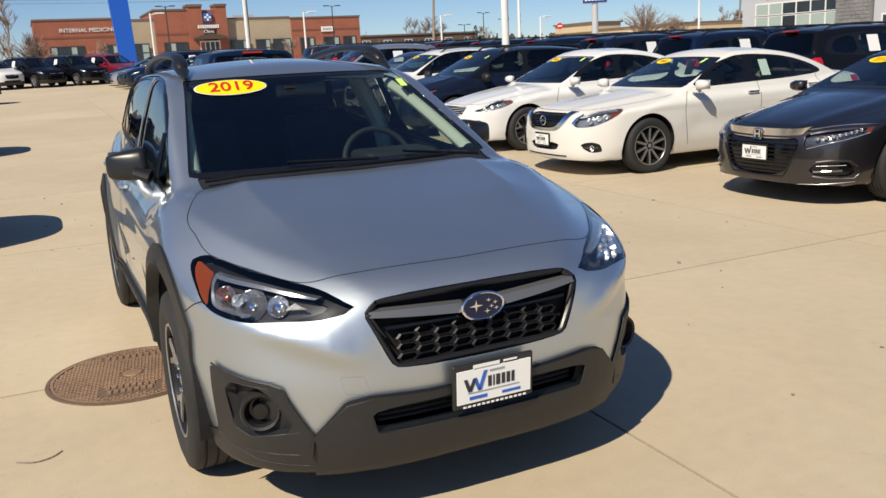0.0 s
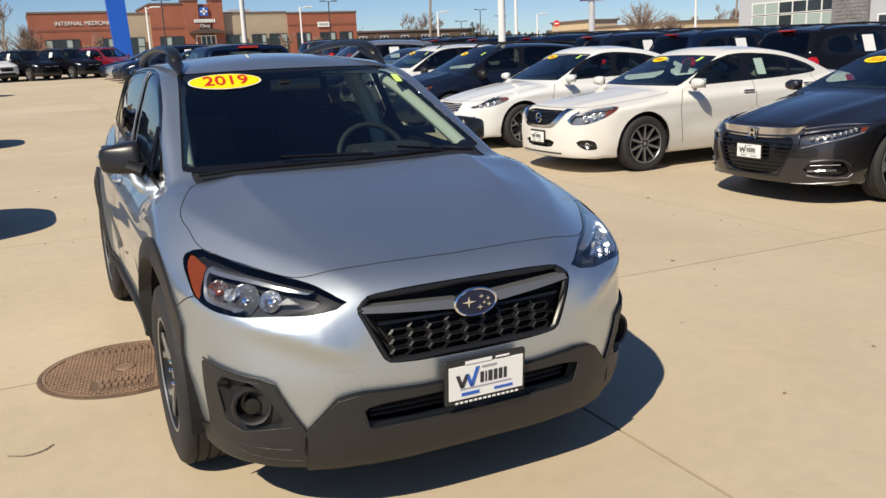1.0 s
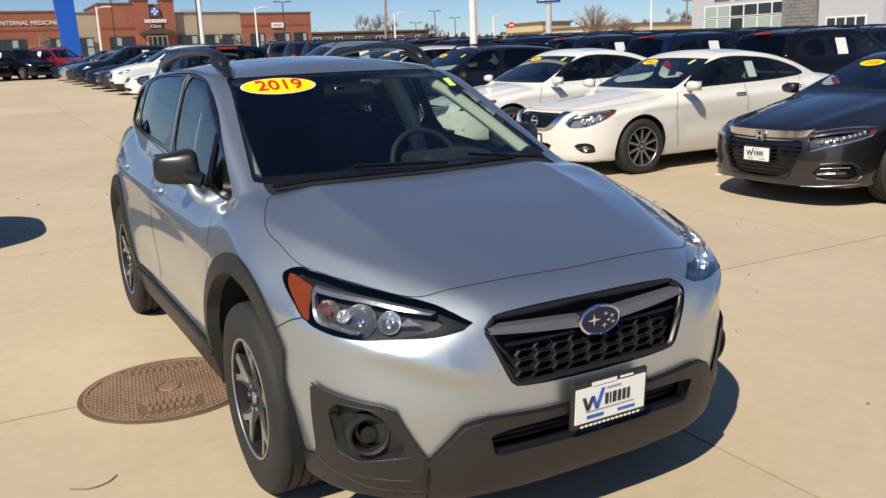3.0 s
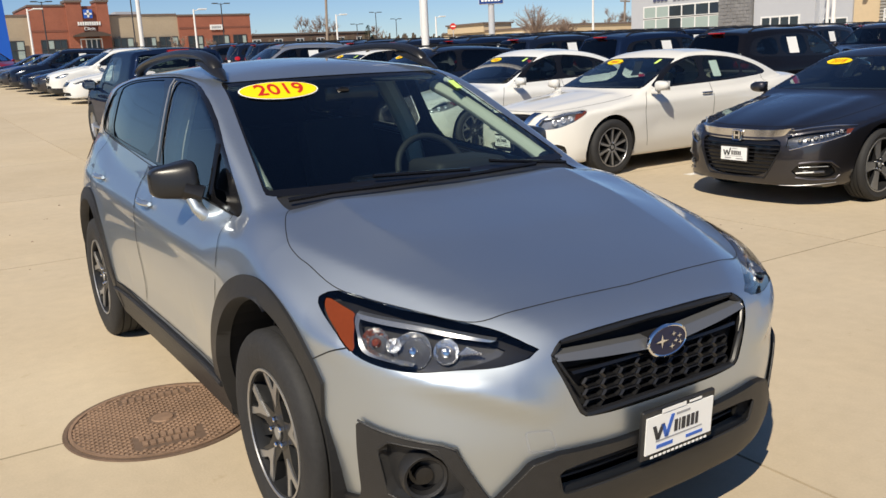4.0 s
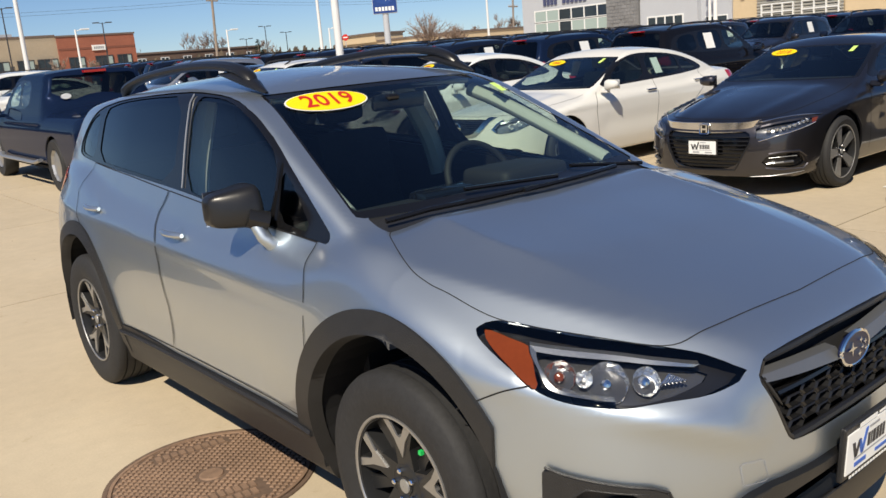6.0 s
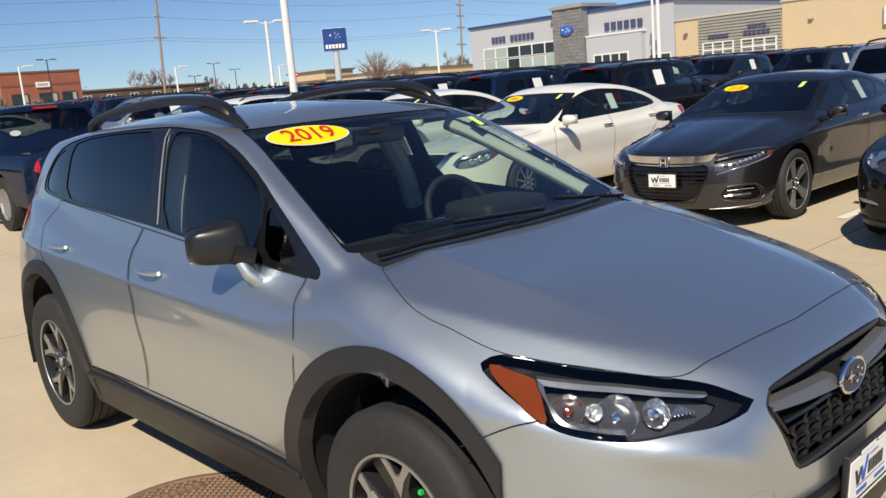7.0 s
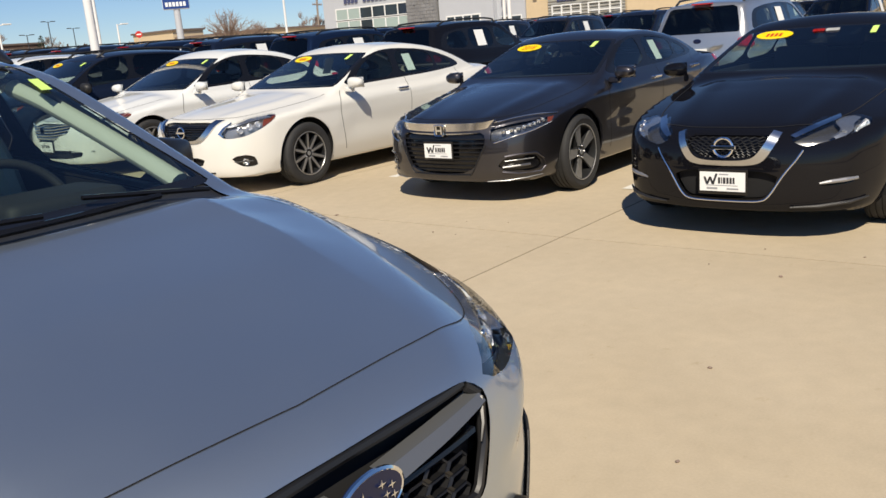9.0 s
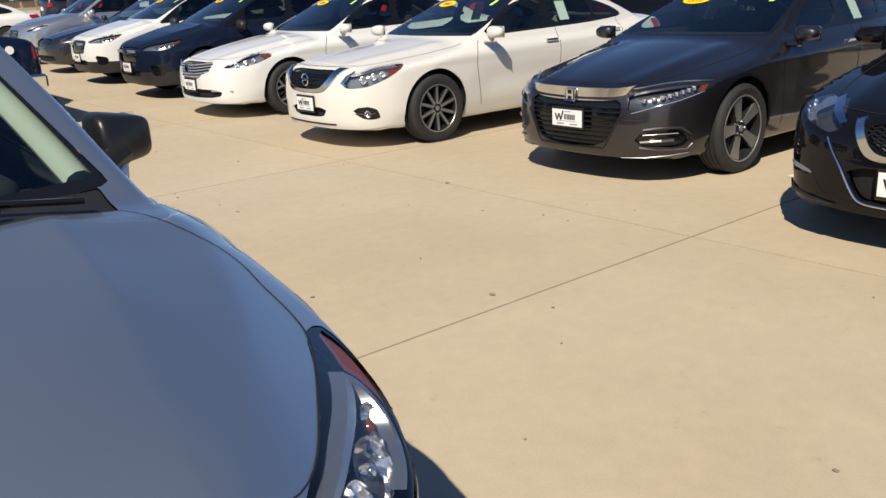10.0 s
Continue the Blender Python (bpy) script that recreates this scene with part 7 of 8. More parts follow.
def glazing(house, to, u0, v0, u1, v1, nu, nv, fills, frame=FRAME_WHITE, bar=.09, out=.03, name="window"):
    """A window with a frame, mullions and panes of its own."""
    e = new(name)
    e.parent = house
    for i in range(nu):
        for j in range(nv):
            a, b = u0 + (u1 - u0) * i / nu, u0 + (u1 - u0) * (i + 1) / nu
            c, d = v0 + (v1 - v0) * j / nv, v0 + (v1 - v0) * (j + 1) / nv
            part("pane", slabwall(to, a, c, b, d, -.02, out * .4), fills[(i + j * nu) % len(fills)], e)
    bm = bmesh.new()
    for i in range(nu + 1):
        u = u0 + (u1 - u0) * i / nu
        tmp = slabwall(to, u - bar / 2, v0 - bar / 2, u + bar / 2, v1 + bar / 2, -.02, out)
        me = bpy.data.meshes.new("t"); tmp.to_mesh(me); tmp.free(); bm.from_mesh(me); bpy.data.meshes.remove(me)
    for j in range(nv + 1):
        v = v0 + (v1 - v0) * j / nv
        tmp = slabwall(to, u0 + bar / 2, v - bar / 2, u1 - bar / 2, v + bar / 2, -.02, out * .95)
        me = bpy.data.meshes.new("t"); tmp.to_mesh(me); tmp.free(); bm.from_mesh(me); bpy.data.meshes.remove(me)
    part("window_frame", bm, frame, e)
    return e


def letter_bars(house, to, u0, u1, v0, v1, n, material, w=.12):
    """Lettering of a brand as plain upright bars."""
    for i in range(n):
        a = u0 + (u1 - u0) * i / n
        part("letter_bar", slabwall(to, a, v0, a + (u1 - u0) / n * .68, v1, .0, w), material, house)


def dealership():
    h = thing("dealership_building", "pale grey panel showroom with stone tower and tan service wing", "building")
    to = facade_x(62.0)
    part("showroom_wall", slabwall(to, -61.2, 0, -37.6, 6.9, -24, 0), PANEL_GREY, h)
    part("roof_edge", slabwall(to, -61.4, 6.9, -37.4, 7.15, -24.1, .15), ROOF_EDGE, h)
    part("tower", slabwall(to, -49.7, 0, -46.3, 7.45, -4, .9), STONE, h)
    part("tower_cap", slabwall(to, -49.9, 7.45, -46.1, 7.75, -4.2, 1.1), CORRUGATED, h)
    bm = bmesh.new()
    for j in range(24):
        z = .2 + j * .30
        for i in range(5):
            a = -49.68 + i * .68 + (.3 if j % 2 else 0)
            b = min(a + .64, -46.32)
            dz = .02 + .05 * ((i * 7 + j * 3) % 5) / 5
            tmp = [bm.verts.new(to(u, v, w)) for w in (.9, .9 + dz) for u, v in ((a, z), (b, z), (b, z + .27), (a, z + .27))]
            for q in ((7, 6, 5, 4), (0, 4, 5, 1), (1, 5, 6, 2), (2, 6, 7, 3), (3, 7, 4, 0)):
                bm.faces.new([tmp[x] for x in q])
    st = part("stone_facing", bm, STONE, h)
    st["kind"] = "stuff"
    part("tower_badge", prism(oval(.72, .42, 28, -48.0, 5.55), .18, lambda u, v, w: to(u, v, .95 + w)), PRINT_BLUE, h)
    for k, (u, v) in enumerate(((-48.35, 5.6), (-47.9, 5.7), (-47.75, 5.5), (-48.0, 5.4), (-47.6, 5.45), (-47.7, 5.65))):
        part("badge_star", prism(oval(.10 if k == 0 else .06, .10 if k == 0 else .06, 6, u, v), .03, lambda a, b, w: to(a, b, 1.14 + w)), FRAME_WHITE, h)
    glazing(h, to, -59.5, 2.55, -49.9, 3.65, 6, 1, [WINDOW_PALE, WINDOW_PALE, WINDOW_DARK, WINDOW_PALE, WINDOW_PALE, WINDOW_PALE], FRAME_WHITE, .14)
    glazing(h, to, -59.5, 3.72, -49.9, 4.80, 6, 1, [WINDOW_PALE, WINDOW_PALE, WINDOW_DARK, WINDOW_DARK, WINDOW_DARK, WINDOW_DARK], FRAME_WHITE, .14)
    glazing(h, to, -59.5, .3, -49.9, 2.4, 6, 1, [WINDOW_PALE, WINDOW_DARK], FRAME_WHITE, .14)
    part("entrance_portal", slabwall(to, -46.2, 0, -40.4, 4.75, 0, .6), PANEL_GREY, h)
    part("portal_edge", slabwall(to, -46.25, 4.7, -40.3, 4.85, 0, .66), FRAME_WHITE, h)
    glazing(h, facade_x(61.38), -45.4, 0.2, -41.8, 3.1, 4, 1, [WINDOW_DARK], FRAME_WHITE, .14)
    glazing(h, to, -40.0, 1.9, -38.0, 2.7, 2, 1, [WINDOW_DARK], FRAME_WHITE, .1)
    letter_bars(h, to, -58.2, -56.3, 5.25, 5.85, 4, LETTER_BLUE)
    letter_bars(h, to, -55.7, -52.6, 5.25, 5.85, 6, LETTER_BLUE)
    letter_bars(h, to, -44.5, -40.4, 5.1, 5.8, 6, LETTER_BLUE)
    # service wing
    part("service_wall", slabwall(to, -37.55, 0, 25, 5.15, -24, -.1), TAN_STUCCO, h)
    part("service_coping", slabwall(to, -37.6, 5.15, 25, 5.3, -24, .0), PALE_EDGE, h)
    part("upper_wall", slabwall(to, -28.4, 0, 25, 5.55, -24, .05), TAN_STUCCO, h)
    part("upper_coping", slabwall(to, -28.5, 5.55, 25, 5.7, -24, .15), PALE_EDGE, h)
    for u0, u1, doors in ((-35.3, -28.45, ((-34.9, -32.3), (-31.6, -28.8))), (-18.2, -9.0, ((-17.6, -14.4), (-13.4, -10.0)))):
        n = 22
        for k in range(n):
            bm = bmesh.new()
            z = 5.05 * k / n
            vs = [bm.verts.new(to(u, v, w)) for u in (u0, u1) for v, w in ((z, .06), (z + .07, .16), (z + .15, .16), (z + .22, .06))]
            for i in range(3):
                bm.faces.new((vs[i], vs[i + 1], vs[i + 5], vs[i + 4]))
            part("corrugation", bm, CORRUGATED, h)
        for a, b in doors:
            glazing(h, to, a, 0.1, b, 3.15, 3, 5, [WINDOW_DARK], FRAME_WHITE, .10, .24, "garage_door")
    letter_bars(h, to, -34.4, -32.6, 3.45, 3.75, 6, LETTER_BLUE, .25)
    letter_bars(h, to, -31.4, -29.2, 3.45, 3.8, 6, LETTER_BLUE, .25)
    words("sign_words", "SERVICE", .42, LETTER_BLUE, h, Matrix.Translation((61.76, 30.3, 4.1)) @ Matrix.Rotation(radians(-90), 4, "Z") @ Matrix.Rotation(radians(90), 4, "X"), .03)
    for u0, text in ((-21.1, "Parts"), (-13.7, "Service")):
        part("sign_box", slabwall(to, u0, 3.15, u0 + 2.1, 4.45, .05, .3), PANEL_GREY, h)
        part("sign_face", slabwall(to, u0 + .06, 3.2, u0 + 2.04, 4.4, .3, .32), PAPER, h)
        letter_bars(h, lambda u, v, w: to(u, v, w + .32), u0 + .3, u0 + 1.85, 3.9, 4.25, 6, STICKER_RED, .02)
        words("sign_words", text, .5, PRINT, h, Matrix.Translation((61.66, -(u0 + 1.05), 3.5)) @ Matrix.Rotation(radians(-90), 4, "Z") @ Matrix.Rotation(radians(90), 4, "X"), .01)
    for u in (-36.6, -26.3, -8.5):
        part("wall_lamp", slabwall(to, u, 4.1, u + .3, 4.35, .05, .3), PALE_EDGE, h)
    return h


def clinic():
    h = thing("clinic_building", "single-storey red brick and tan block clinic with flat roof", "building")
    to = facade_y(120.0)
    g = lot_height(118)
    part("left_wing", slabwall(to, .2, g - .6, 10.4, 8.4, -14, .3), BRICK, h)
    part("link_wall", slabwall(to, 10.4, g - .6, 15.0, 8.15, -14, 0), TAN_BLOCK, h)
    part("centre_block", slabwall(to, 15.0, g - .6, 24.4, 9.3, -14, .6), BRICK, h)
    part("middle_wall", slabwall(to, 24.4, g - .6, 33.8, 8.0, -14, 0), TAN_BLOCK, h)
    part("right_wing", slabwall(to, 33.8, g - .6, 44.2, 7.85, -14, .3), BRICK, h)
    for a, b, z, w in ((.1, 10.5, 8.4, .4), (14.9, 19.3, 9.3, .7), (33.7, 44.3, 7.85, .4), (10.4, 15.0, 8.15, .1), (24.4, 33.7, 8.0, .1)):
        part("coping", slabwall(to, a, z, b, z + .22, -14, w), mat_coping, h)
    for a, b in ((.2, 10.4), (15.0, 19.5), (33.8, 44.2)):
        part("brick_band", slabwall(to, a + .02, 6.1, b - .02, 6.35, .3 if a != 15.0 else .6, .34 if a != 15.0 else .64), BAND, h)
    for a, b in ((19.4, 21.3), (23.1, 24.6)):
        part("pier", slabwall(to, a, g - .6, b, 9.75, -2, .95), BRICK, h)
        part("pier_cap", slabwall(to, a - .1, 9.75, b + .1, 10.05, -2.1, 1.1), mat_coping, h)
    for a, b, n in ((1.9, 5.9, 5), (8.2, 10.0, 3), (11.2, 14.0, 3), (16.0, 19.0, 4), (25.0, 27.5, 3), (28.5, 30.5, 3), (31.0, 33.5, 3), (35.0, 37.0, 3), (38.5, 40.8, 3), (41.5, 43.4, 3)):
        glazing(h, facade_y(119.35 if 15 < a < 20 else 119.65), a, g + 1.2, b, 5.1, n, 2, [WINDOW_DARK, WINDOW_DARK, WINDOW_PALE], POLE_DARK, .12, .06)
    glazing(h, facade_y(119.1), 20.7, g + .1, 23.3, 5.1, 4, 2, [WINDOW_DARK], FRAME_WHITE, .14, .06, "entrance_door")
    part("canopy", prism([(19.8, 5.6), (21, 5.95), (22.1, 6.05), (23.2, 5.95), (24.3, 5.6), (24.3, 5.4), (19.8, 5.4)], 1.6, lambda u, v, w: to(u, v, .7 + w)), CANOPY, h)
    part("sign_square", slabwall(to, 21.45, 7.75, 22.55, 8.85, .6, 1.0), PRINT_BLUE, h)
    for a, b, c, d in ((21.88, 7.85, 22.12, 8.75), (21.55, 8.18, 22.45, 8.42)):
        part("sign_cross", slabwall(to, a, b, c, d, 1.0, 1.05), PAPER, h)
    letter_bars(h, to, 20.6, 23.5, 6.85, 7.3, 10, PAPER, 1.05)
    words("sign_words", "Clinic", .62, PAPER, h, Matrix.Translation((22.0, 119.0, 6.4)) @ Matrix.Rotation(radians(90), 4, "X"), .05)
    words("sign_words", "INTERNAL MEDICINE", .72, PAPER, h, Matrix.Translation((6.6, 119.62, 7.1)) @ Matrix.Rotation(radians(90), 4, "X"), .05)
    part("small_sign", slabwall(to, 38.2, 5.9, 40.0, 6.6, .3, .5), PAPER, h)
    letter_bars(h, lambda u, v, w: to(u, v, w + .5), 38.4, 39.8, 6.1, 6.4, 6, PRINT_GREY, .02)
    part("roof_unit", slabwall(to, 27, 8.2, 30, 8.9, -9, -6), PANEL_GREY, h)
    return h


mat_coping = mat("dark_metal_coping", (0.16, 0.12, 0.10), 0.6)
BAND = mat("dark_brick_band", (0.20, 0.075, 0.05), 0.85, var=0.1, scale=5)
CANOPY = mat("bronze_canopy", (0.10, 0.075, 0.06), 0.5, 0.3)
BROWN_WALL = mat("brown_brick", (0.13, 0.085, 0.065), 0.9, var=0.15, scale=4)
dealership()
clinic()


def low_building(name, label, to, u0, u1, z0, z1, deep, wall, n, base):
    h = thing(name, label, "building")
    part("wall", slabwall(to, u0, base, u1, z1, -deep, 0), wall, h)
    part("roof_edge", slabwall(to, u0 - .2, z1, u1 + .2, z1 + .3, -deep - .2, .2), mat_coping, h)
    for i in range(n):
        a = u0 + (u1 - u0) * (i + .3) / n
        glazing(h, to, a, z0, a + (u1 - u0) / n * .35, z0 + 1.4, 2, 2, [WINDOW_DARK], FRAME_WHITE, .12, .05)
    return h


low_building("brown_building", "low brown brick building beyond the lot", facade_y(150), 54.5, 80, 3.6, 5.75, 12, BROWN_WALL, 6, .5)
tan = low_building("tan_building", "long low tan stucco building beyond the lot", facade_x(92), -142, -104, 2.6, 4.6, 15, TAN_STUCCO, 4, .5)
part("raised_front", slabwall(facade_x(92), -140, 4.6, -128, 6.0, -6, .4), TAN_STUCCO, tan)
part("raised_front_cap", slabwall(facade_x(92), -140.3, 6.0, -127.7, 6.3, -6.3, .7), mat_coping, tan)


# ---------------------------------------------------------------- poles and signs
def light_pole(x, y, top, r, heads, label, material=POLE_WHITE, turn=0.0):
    e = thing("light_pole", label, "light pole", "light poles")
    g = lot_height(y)
    part("pole", lathe([(r, 0), (r, .6), (r * .75, top - g), (.001, top - g)], 20, "z"), material, e, smooth=True)
    part("pole_base", lathe([(r * 2.6, 0), (r * 2.6, .5), (r * 2.4, .55), (r * 1.02, .55)], 24, "z"), CONCRETE, e, smooth=True)
    for s in heads:
        part("lamp_arm", tube(bmesh.new(), [(0, 0, top - g - .15), (s * .55, 0, top - g - .02)], .035, 8), material, e)
        bm = boxed(s * .45, -.16, top - g - .06, s * 1.25, .16, top - g + .06, bevel=.04, seg=2)
        part("lamp_head", bm, material, e)
        part("lamp_lens", boxed(s * .55, -.12, top - g - .075, s * 1.15, .12, top - g - .062), WINDOW_PALE, e)
    e.matrix_world = Matrix.Translation((x, y, g)) @ Matrix.Rotation(turn, 4, "Z")
    return e


light_pole(10.5, 17.3, 9.5, .105, (-1, 1), "tall white steel light pole with two lamp heads")
light_pole(25.1, 41.2, 6.0, .10, (-1, 1), "white steel light pole with two lamp heads", turn=-.3)
light_pole(9.25, 41.8, 9.0, .11, (-1, 1), "tall white steel light pole with two lamp heads")
light_pole(45.0, 48.3, 5.9, .10, (-1, 1), "white steel light pole with two lamp heads", turn=-.4)
light_pole(56.5, 35.6, 9.5, .16, (-1, 1), "tall white steel light pole with two lamp heads", turn=.5)
light_pole(57.0, 36.4, 9.5, .12, (-1, 1), "tall white steel light pole with two lamp heads", turn=.5)
for x, z in ((9.5, 6.6), (23.8, 6.4), (38.6, 5.7), (50.8, 5.3)):
    light_pole(x, 80, z, .10, (1,), "short white steel light pole with one lamp head")
for x, y, z in ((16, 115, 9.6), (25.4, 110, 11), (38.5, 115, 9.2), (76, 140, 9), (72, 140, 7), (86, 150, 8.2)):
    light_pole(x, y, z, .09, (-1, 1), "thin dark light pole", POLE_DARK)


def blue_pylon():
    e = thing("sign_pylon", "tall bright blue steel sign pylon", "sign pylon")
    g = lot_height(95)
    part("pylon_leg", prism([(-.82, 0), (.82, 0), (.95, 7.0), (.95, 14), (-.95, 14), (-.95, 7.0)], 1.0, bevel=.02), PYLON_BLUE, e)
    part("pylon_plinth", boxed(-1.4, -.4, 0, 1.4, 1.4, .35), CONCRETE, e)
    e.matrix_world = Matrix.Translation((8.8, 95, g)) @ Matrix.Rotation(radians(-3), 4, "Y")
    return e


def dealer_sign():
    e = thing("road_sign", "blue dealer sign box on a single steel pole", "sign")
    part("sign_pole", lathe([(.30, 0), (.26, 4.1), (.001, 4.1)], 20, "z"), PANEL_GREY, e, smooth=True)
    part("sign_box", boxed(-1.06, -.3, 4.1, 1.06, .3, 6.05, bevel=.05), FRAME_WHITE, e)
    part("sign_face", boxed(-1.03, -.33, 4.13, 1.03, -.302, 6.02), SIGN_BLUE, e)
    for k in range(6):
        part("letter_bar", boxed(-.84 + k * .285, -.35, 4.32, -.84 + k * .285 + .20, -.331, 4.66), PAPER, e)
    part("logo_oval", prism(oval(.82, .48, 28, 0, 5.35), .012, lambda u, v, w: (u, -.332 - w, v)), LOGO_BLUE, e)
    for u, v, r in ((-.35, 5.45, .13), (.05, 5.6, .07), (.35, 5.5, .07), (.45, 5.25, .07), (.12, 5.2, .07), (.2, 5.4, .06)):
        part("logo_star", prism([(u + r * (1 if k % 2 == 0 else .35) * math.cos(k * math.pi / 4), v + r * (1 if k % 2 == 0 else .35) * math.sin(k * math.pi / 4)) for k in range(8)], .012, lambda a, b, w: (a, -.345 - w, b)), PAPER, e)
    e.matrix_world = Matrix.Translation((44.0, 60.2, 1.25)) @ Matrix.Rotation(radians(-38), 4, "Z")
    return e


blue_pylon()
dealer_sign()


def utility_pole(x, y, top, arms):
    e = thing("utility_pole", "weathered timber utility pole with cross-arms", "utility pole", "utility poles")
    part("pole", lathe([(.20, -2), (.13, top), (.001, top)], 12, "z"), TIMBER, e, smooth=True)
    for z, w in arms:
        part("cross_arm", boxed(-w, -.1, z - .10, w, .1, z + .10), TIMBER, e)
        for k in (-1, -.5, .5, 1):
            part("insulator", lathe([(.07, z + .12), (.09, z + .3), (.001, z + .34)], 8, "z"), PANEL_GREY, e).matrix_basis = Matrix.Translation((k * w * .92, 0, 0))
    e.matrix_world = Matrix.Translation((x, y, 1.4)) @ Matrix.Rotation(radians(2.5), 4, "Y")


utility_pole(52.5, 112, 21, ((20.5, .9), (15.1, .55), (12.7, .45), (9.9, .85)))
utility_pole(109.0, 110, 20, ((19.5, 1.1), (14.1, 1.0), (12.2, 1.0), (10.2, 1.0), (7.2, 1.1)))
wires = thing("power_lines", "thin sagging power lines across the sky", "power line")
for z in (22.0, 16.5, 14.1, 11.4, 11.0):
    bm = bmesh.new()
    for a, b in (((-30, 114), (52.5, 112)), ((52.5, 112), (109, 110)), ((109, 110), (190, 108))):
        tube(bm, [(a[0] + (b[0] - a[0]) * t, a[1] + (b[1] - a[1]) * t, z - 4.0 * t * (1 - t)) for t in np.linspace(0, 1, 16)], .014, 4)
    part("wire", bm, POLE_DARK, wires)

stop = thing("stop_sign", "red octagonal road sign on a thin post", "sign")
part("post", lathe([(.05, 0), (.05, 2.6), (.001, 2.6)], 8, "z"), PANEL_GREY, stop)
part("plate", prism([(.5 * math.cos(math.pi / 8 + k * math.pi / 4), 3.0 + .5 * math.sin(math.pi / 8 + k * math.pi / 4)) for k in range(8)], .03, lambda u, v, w: (u, -.06 - w, v)), STICKER_RED, stop)
part("print_bar", boxed(-.32, -.10, 2.92, .32, -.091, 3.08), PAPER, stop)
stop.matrix_world = Matrix.Translation((73, 110, lot_height(110) + .6)) @ Matrix.Rotation(radians(-35), 4, "Z")


# ---------------------------------------------------------------- bare trees and scrub
def bare_tree(x, y, height, spread, seed, name="bare_tree", label="leafless tree with many fine bare twigs", base=None, dense=1.0, thin=.022):
    rnd = random.Random(seed)
    e = thing(name, label, "tree", "bare trees")
    trunk, twigs = bmesh.new(), bmesh.new()

    def grow(bm, p, d, length, r, depth):
        pts, q = [p.copy()], p.copy()
        for _ in range(3):
            d = (d + Vector((rnd.uniform(-.18, .18), rnd.uniform(-.18, .18), rnd.uniform(-.05, .16)))).normalized()
            q = q + d * length / 3
            pts.append(q.copy())
        tube(bm, pts, [r, r * .85, r * .72, r * .55], 5 if depth < 2 else 3)
        if depth >= 5:
            return
        for _ in range(int(rnd.choice((2, 3, 3, 4)) * (dense if depth > 1 else 1.0))):
            a = rnd.uniform(0, 2 * math.pi)
            out = Vector((math.cos(a), math.sin(a), rnd.uniform(.1, .9))).normalized()
            k = rnd.choice((1, 2, 3))
            grow(twigs if depth >= 1 else trunk, pts[k], (d * .75 + out * spread).normalized(), length * rnd.uniform(.58, .78), max(r * .52, thin), depth + 1)

    grow(trunk, Vector((0, 0, 0)), Vector((0, 0, 1)), height * .34, height * .022, 0)
    part("trunk", trunk, TIMBER, e)
    c = part("crown", twigs, TWIG, e)
    c["kind"] = "stuff"
    e.matrix_world = Matrix.Translation((x, y, lot_height(y) if base is None else base))
    return e


def round_tree(x, y, high, wide, seed):
    """A broad tree without leaves: many stems fan out from low down into a dome of twigs."""
    rnd = random.Random(seed)
    e = thing("bare_tree", "broad dome-shaped leafless tree with many fine twigs", "tree", "bare trees")
    part("trunk", lathe([(.22, 0), (.15, high * .22), (.10, high * .3)], 8, "z"), TIMBER, e)
    crown = bmesh.new()
    for _ in range(64):
        a, t = rnd.uniform(0, 2 * math.pi), rnd.uniform(.05, 1.0) ** .7
        end = Vector((wide * t * math.cos(a), wide * t * math.sin(a), high * (.32 + .68 * math.sqrt(max(0, 1 - t * t))))) * rnd.uniform(.82, 1.04)
        foot = Vector((0, 0, high * rnd.uniform(.10, .30)))
        mid = foot.lerp(end, .5) + Vector((0, 0, high * .06))
        pts = [foot, foot.lerp(mid, .6), mid, mid.lerp(end, .6), end]
        tube(crown, pts, [.06, .05, .042, .034, .022], 4)
        for _ in range(9):
            k = rnd.uniform(.35, 1.0)
            p = foot.lerp(end, k) + Vector((0, 0, high * .05 * (1 - k)))
            d = (end - foot).normalized() * .7 + Vector((rnd.uniform(-1, 1), rnd.uniform(-1, 1), rnd.uniform(-.3, .9)))
            q = p + d.normalized() * rnd.uniform(.5, 1.1)
            tube(crown, [p, p.lerp(q, .5) + Vector((0, 0, .05)), q], [.030, .026, .018], 3)
    c = part("crown", crown, TWIG, e)
    c["kind"] = "stuff"
    e.matrix_world = Matrix.Translation((x, y, lot_height(y)))
    return e


bare_tree(-2.2, 112, 11.5, .75, 1, dense=1.4, thin=.034)
bare_tree(-4.6, 116, 9.0, .8, 2, dense=1.4, thin=.034)
round_tree(-.2, 114, 5.0, 2.6, 8)
bare_tree(7.2, 113, 6.0, .9, 3, dense=1.3, thin=.03)
round_tree(85.9, 106.0, 6.3, 4.6, 4)
round_tree(90.2, 104.2, 4.0, 2.6, 5)
for k, (x, y, h) in enumerate(((58, 158, 6.5), (71, 163, 9), (74, 166, 8.5), (77.5, 164, 8.5), (109.6, 112, 7.2), (107.6, 113, 6.4), (104, 116, 5.5), (31.5, 114, 4.5), (37, 114, 4.5), (87.5, 160, 6.5), (112, 113, 7))):
    bare_tree(x, y, h, .85, 20 + k, dense=1.35)


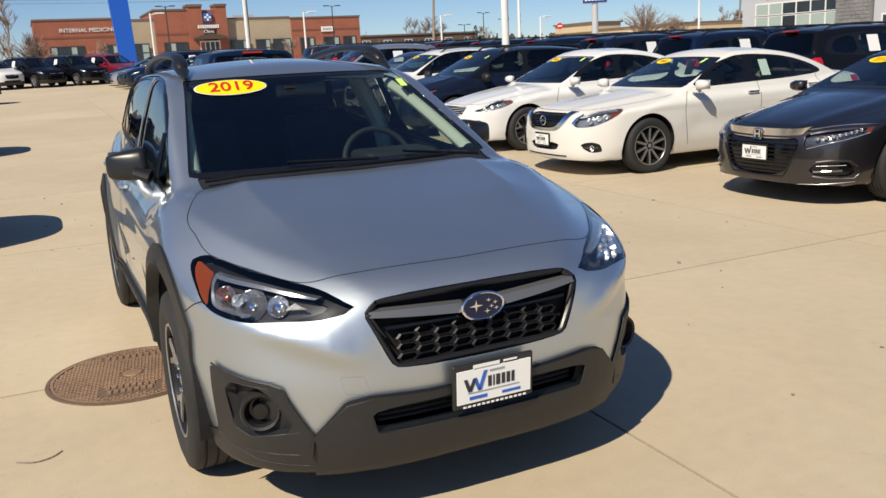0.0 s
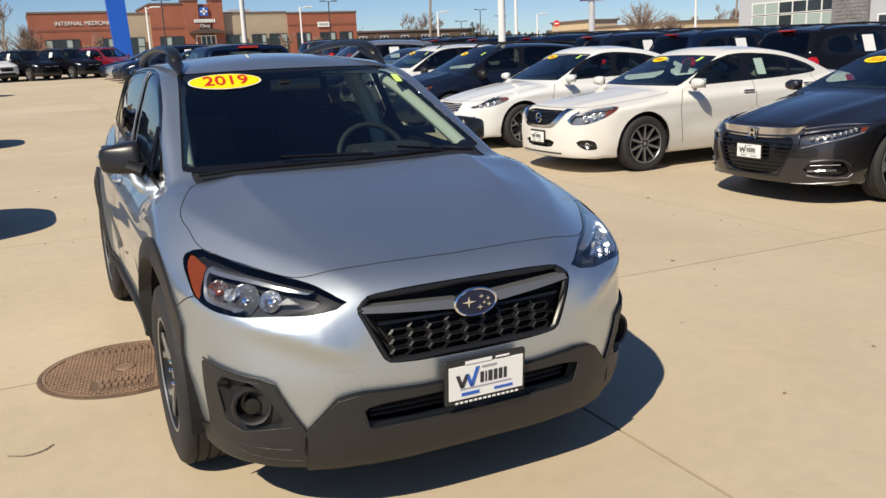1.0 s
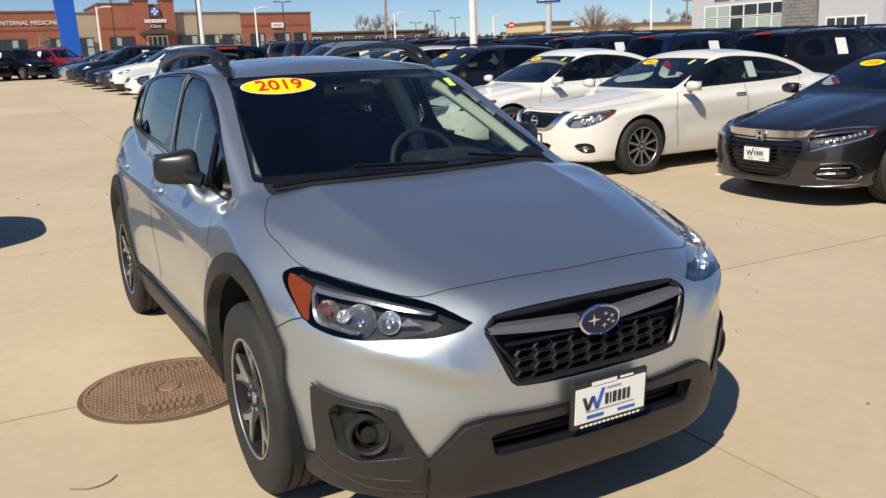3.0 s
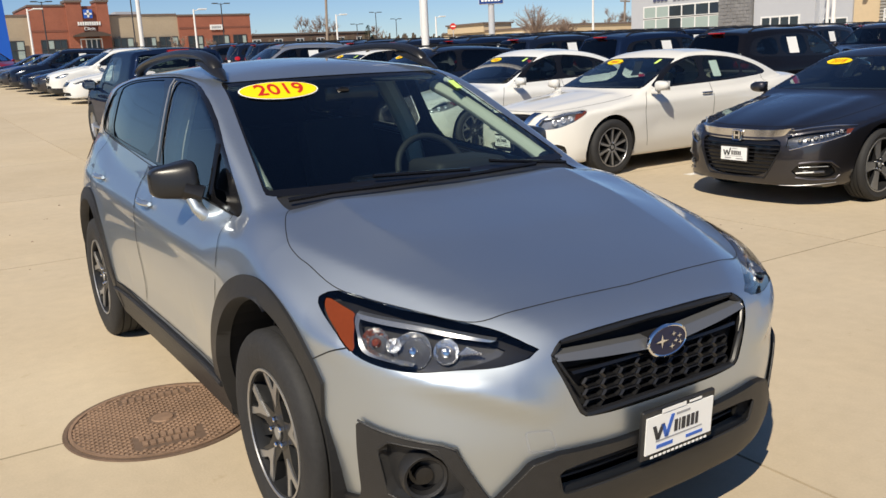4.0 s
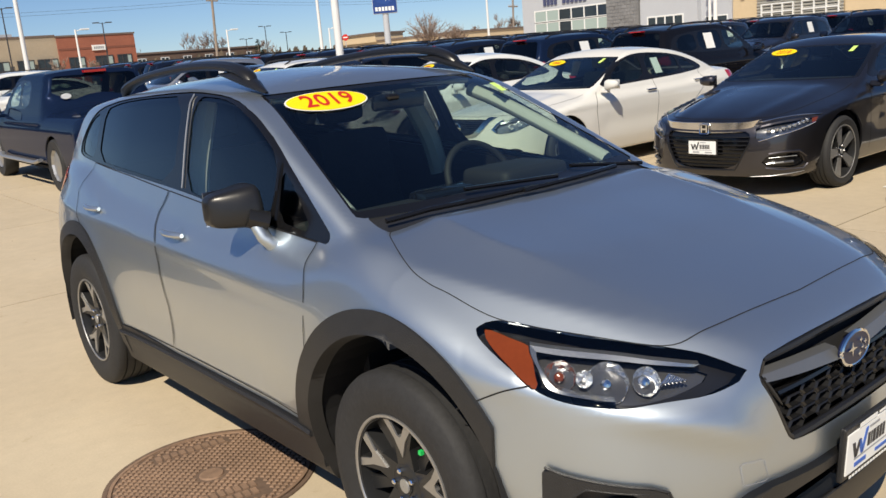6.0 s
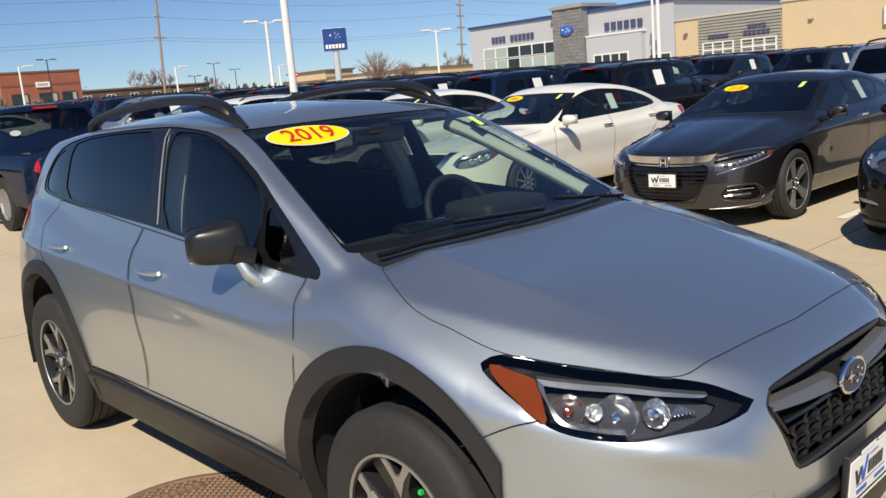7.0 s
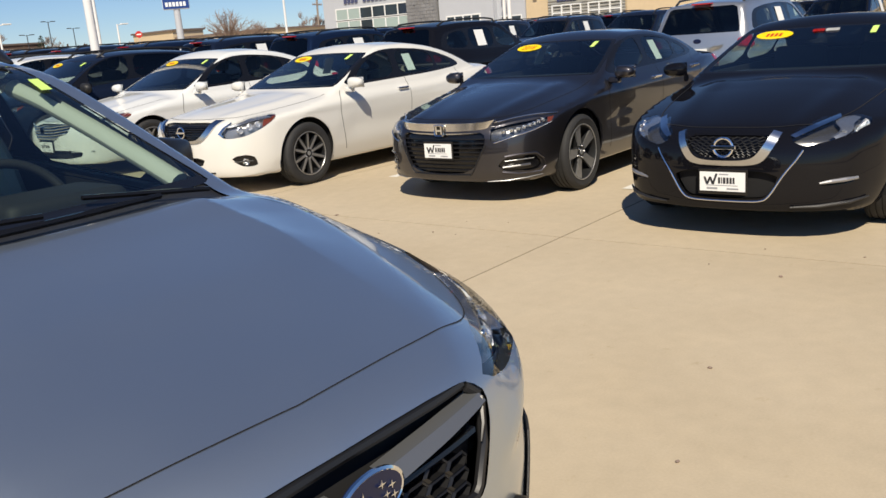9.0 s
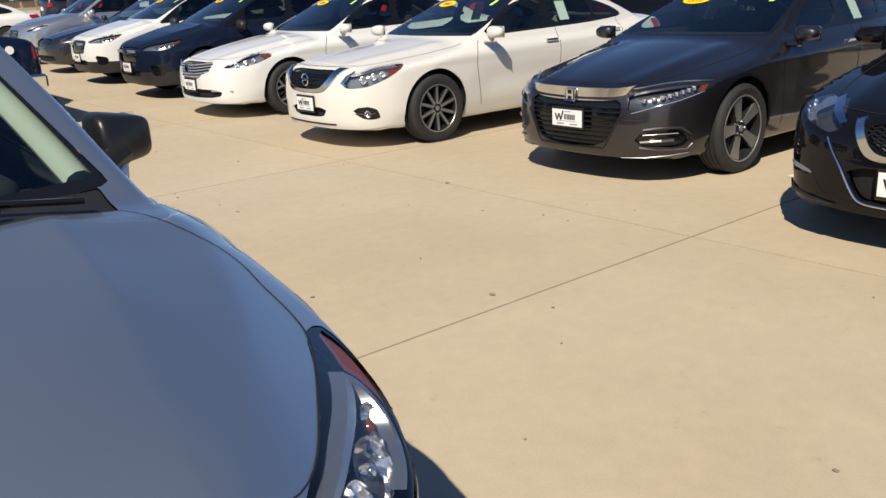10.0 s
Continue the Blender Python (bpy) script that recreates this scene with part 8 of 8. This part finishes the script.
def scrub_belt():
    rnd = random.Random(9)
    bm = bmesh.new()
    for _ in range(1500):
        t = rnd.random()
        x, y = -60 + 290 * t, 175 - 55 * t + rnd.uniform(-6, 6)
        h = rnd.uniform(1.5, 4.6)
        for _ in range(3):
            p = Vector((x + rnd.uniform(-1.5, 1.5), y + rnd.uniform(-1, 1), 1.2))
            q = p + Vector((rnd.uniform(-1.4, 1.4), rnd.uniform(-.6, .6), h * rnd.uniform(.6, 1)))
            w = rnd.uniform(.2, .6)
            bm.faces.new([bm.verts.new(v) for v in (p - Vector((w, 0, 0)), p + Vector((w, 0, 0)), q + Vector((w * .5, 0, 0)), q - Vector((w * .6, 0, rnd.uniform(0, .6))))])
    return tagged(part("far_scrub", bm, HEDGE, None), "dry brown scrub and hedge along the horizon", "scrub", kind="stuff")


scrub_belt()
ev = thing("evergreen_tree", "small dark evergreen tree beyond the lot", "tree")
part("trunk", lathe([(.12, 0), (.05, 3.6), (.001, 3.7)], 8, "z"), TIMBER, ev)
bm = bmesh.new()
rv = random.Random(3)
for _ in range(420):
    z = rv.uniform(.4, 3.9)
    r, a = (4.1 - z) * .36 * rv.uniform(.5, 1.1), rv.uniform(0, 6.28)
    p = Vector((r * math.cos(a), r * math.sin(a), z))
    d = Vector((math.cos(a), math.sin(a), -.3)) * .35
    s = Vector((-math.sin(a), math.cos(a), 0)) * .10
    bm.faces.new([bm.verts.new(v) for v in (p - s, p + s, p + d)])
c = part("crown", bm, NEEDLES, ev)
c["kind"] = "stuff"
ev.matrix_world = Matrix.Translation((78.5, 148, 3.2))

# grit and dead leaf scraps on the concrete
grit = bmesh.new()
rg = random.Random(17)
for _ in range(170):
    x, y = rg.uniform(-5.5, 4.6), rg.uniform(-4.2, 9.0)
    r = rg.choice((.004, .005, .006, .008, .012))
    m4 = Matrix.Translation((x, y, lot_height(y) + r * .3)) @ Matrix.Rotation(rg.uniform(0, 6.3), 4, "Z") @ Matrix.Diagonal((r * rg.uniform(1, 2), r, r * .5, 1))
    bmesh.ops.create_icosphere(grit, subdivisions=1, radius=1, matrix=m4)
tagged(part("loose_grit", grit, TWIG, None), "dark grit and leaf scraps scattered on concrete", "grit", kind="stuff")

twig = thing("fallen_twig", "thin curved dry twig lying on concrete", "twig")
tube_pts = curve_pts([(-1.488, .361, .004), (-1.42, .321, .005), (-1.357, .335, .005), (-1.317, .379, .004)], 6)
part("stem", tube(bmesh.new(), tube_pts, [.002 + .0012 * math.sin(i * 1.3) ** 2 for i in range(len(tube_pts))], 6), TIMBER, twig, smooth=True)

# the slabs of the lot
for i in range(len(SLAB_X) - 1):
    for j in range(len(SLAB_Y) - 1):
        part("slab", slab(SLAB_X[i], SLAB_Y[j], SLAB_X[i + 1], SLAB_Y[j + 1]), CONCRETE, pavement)
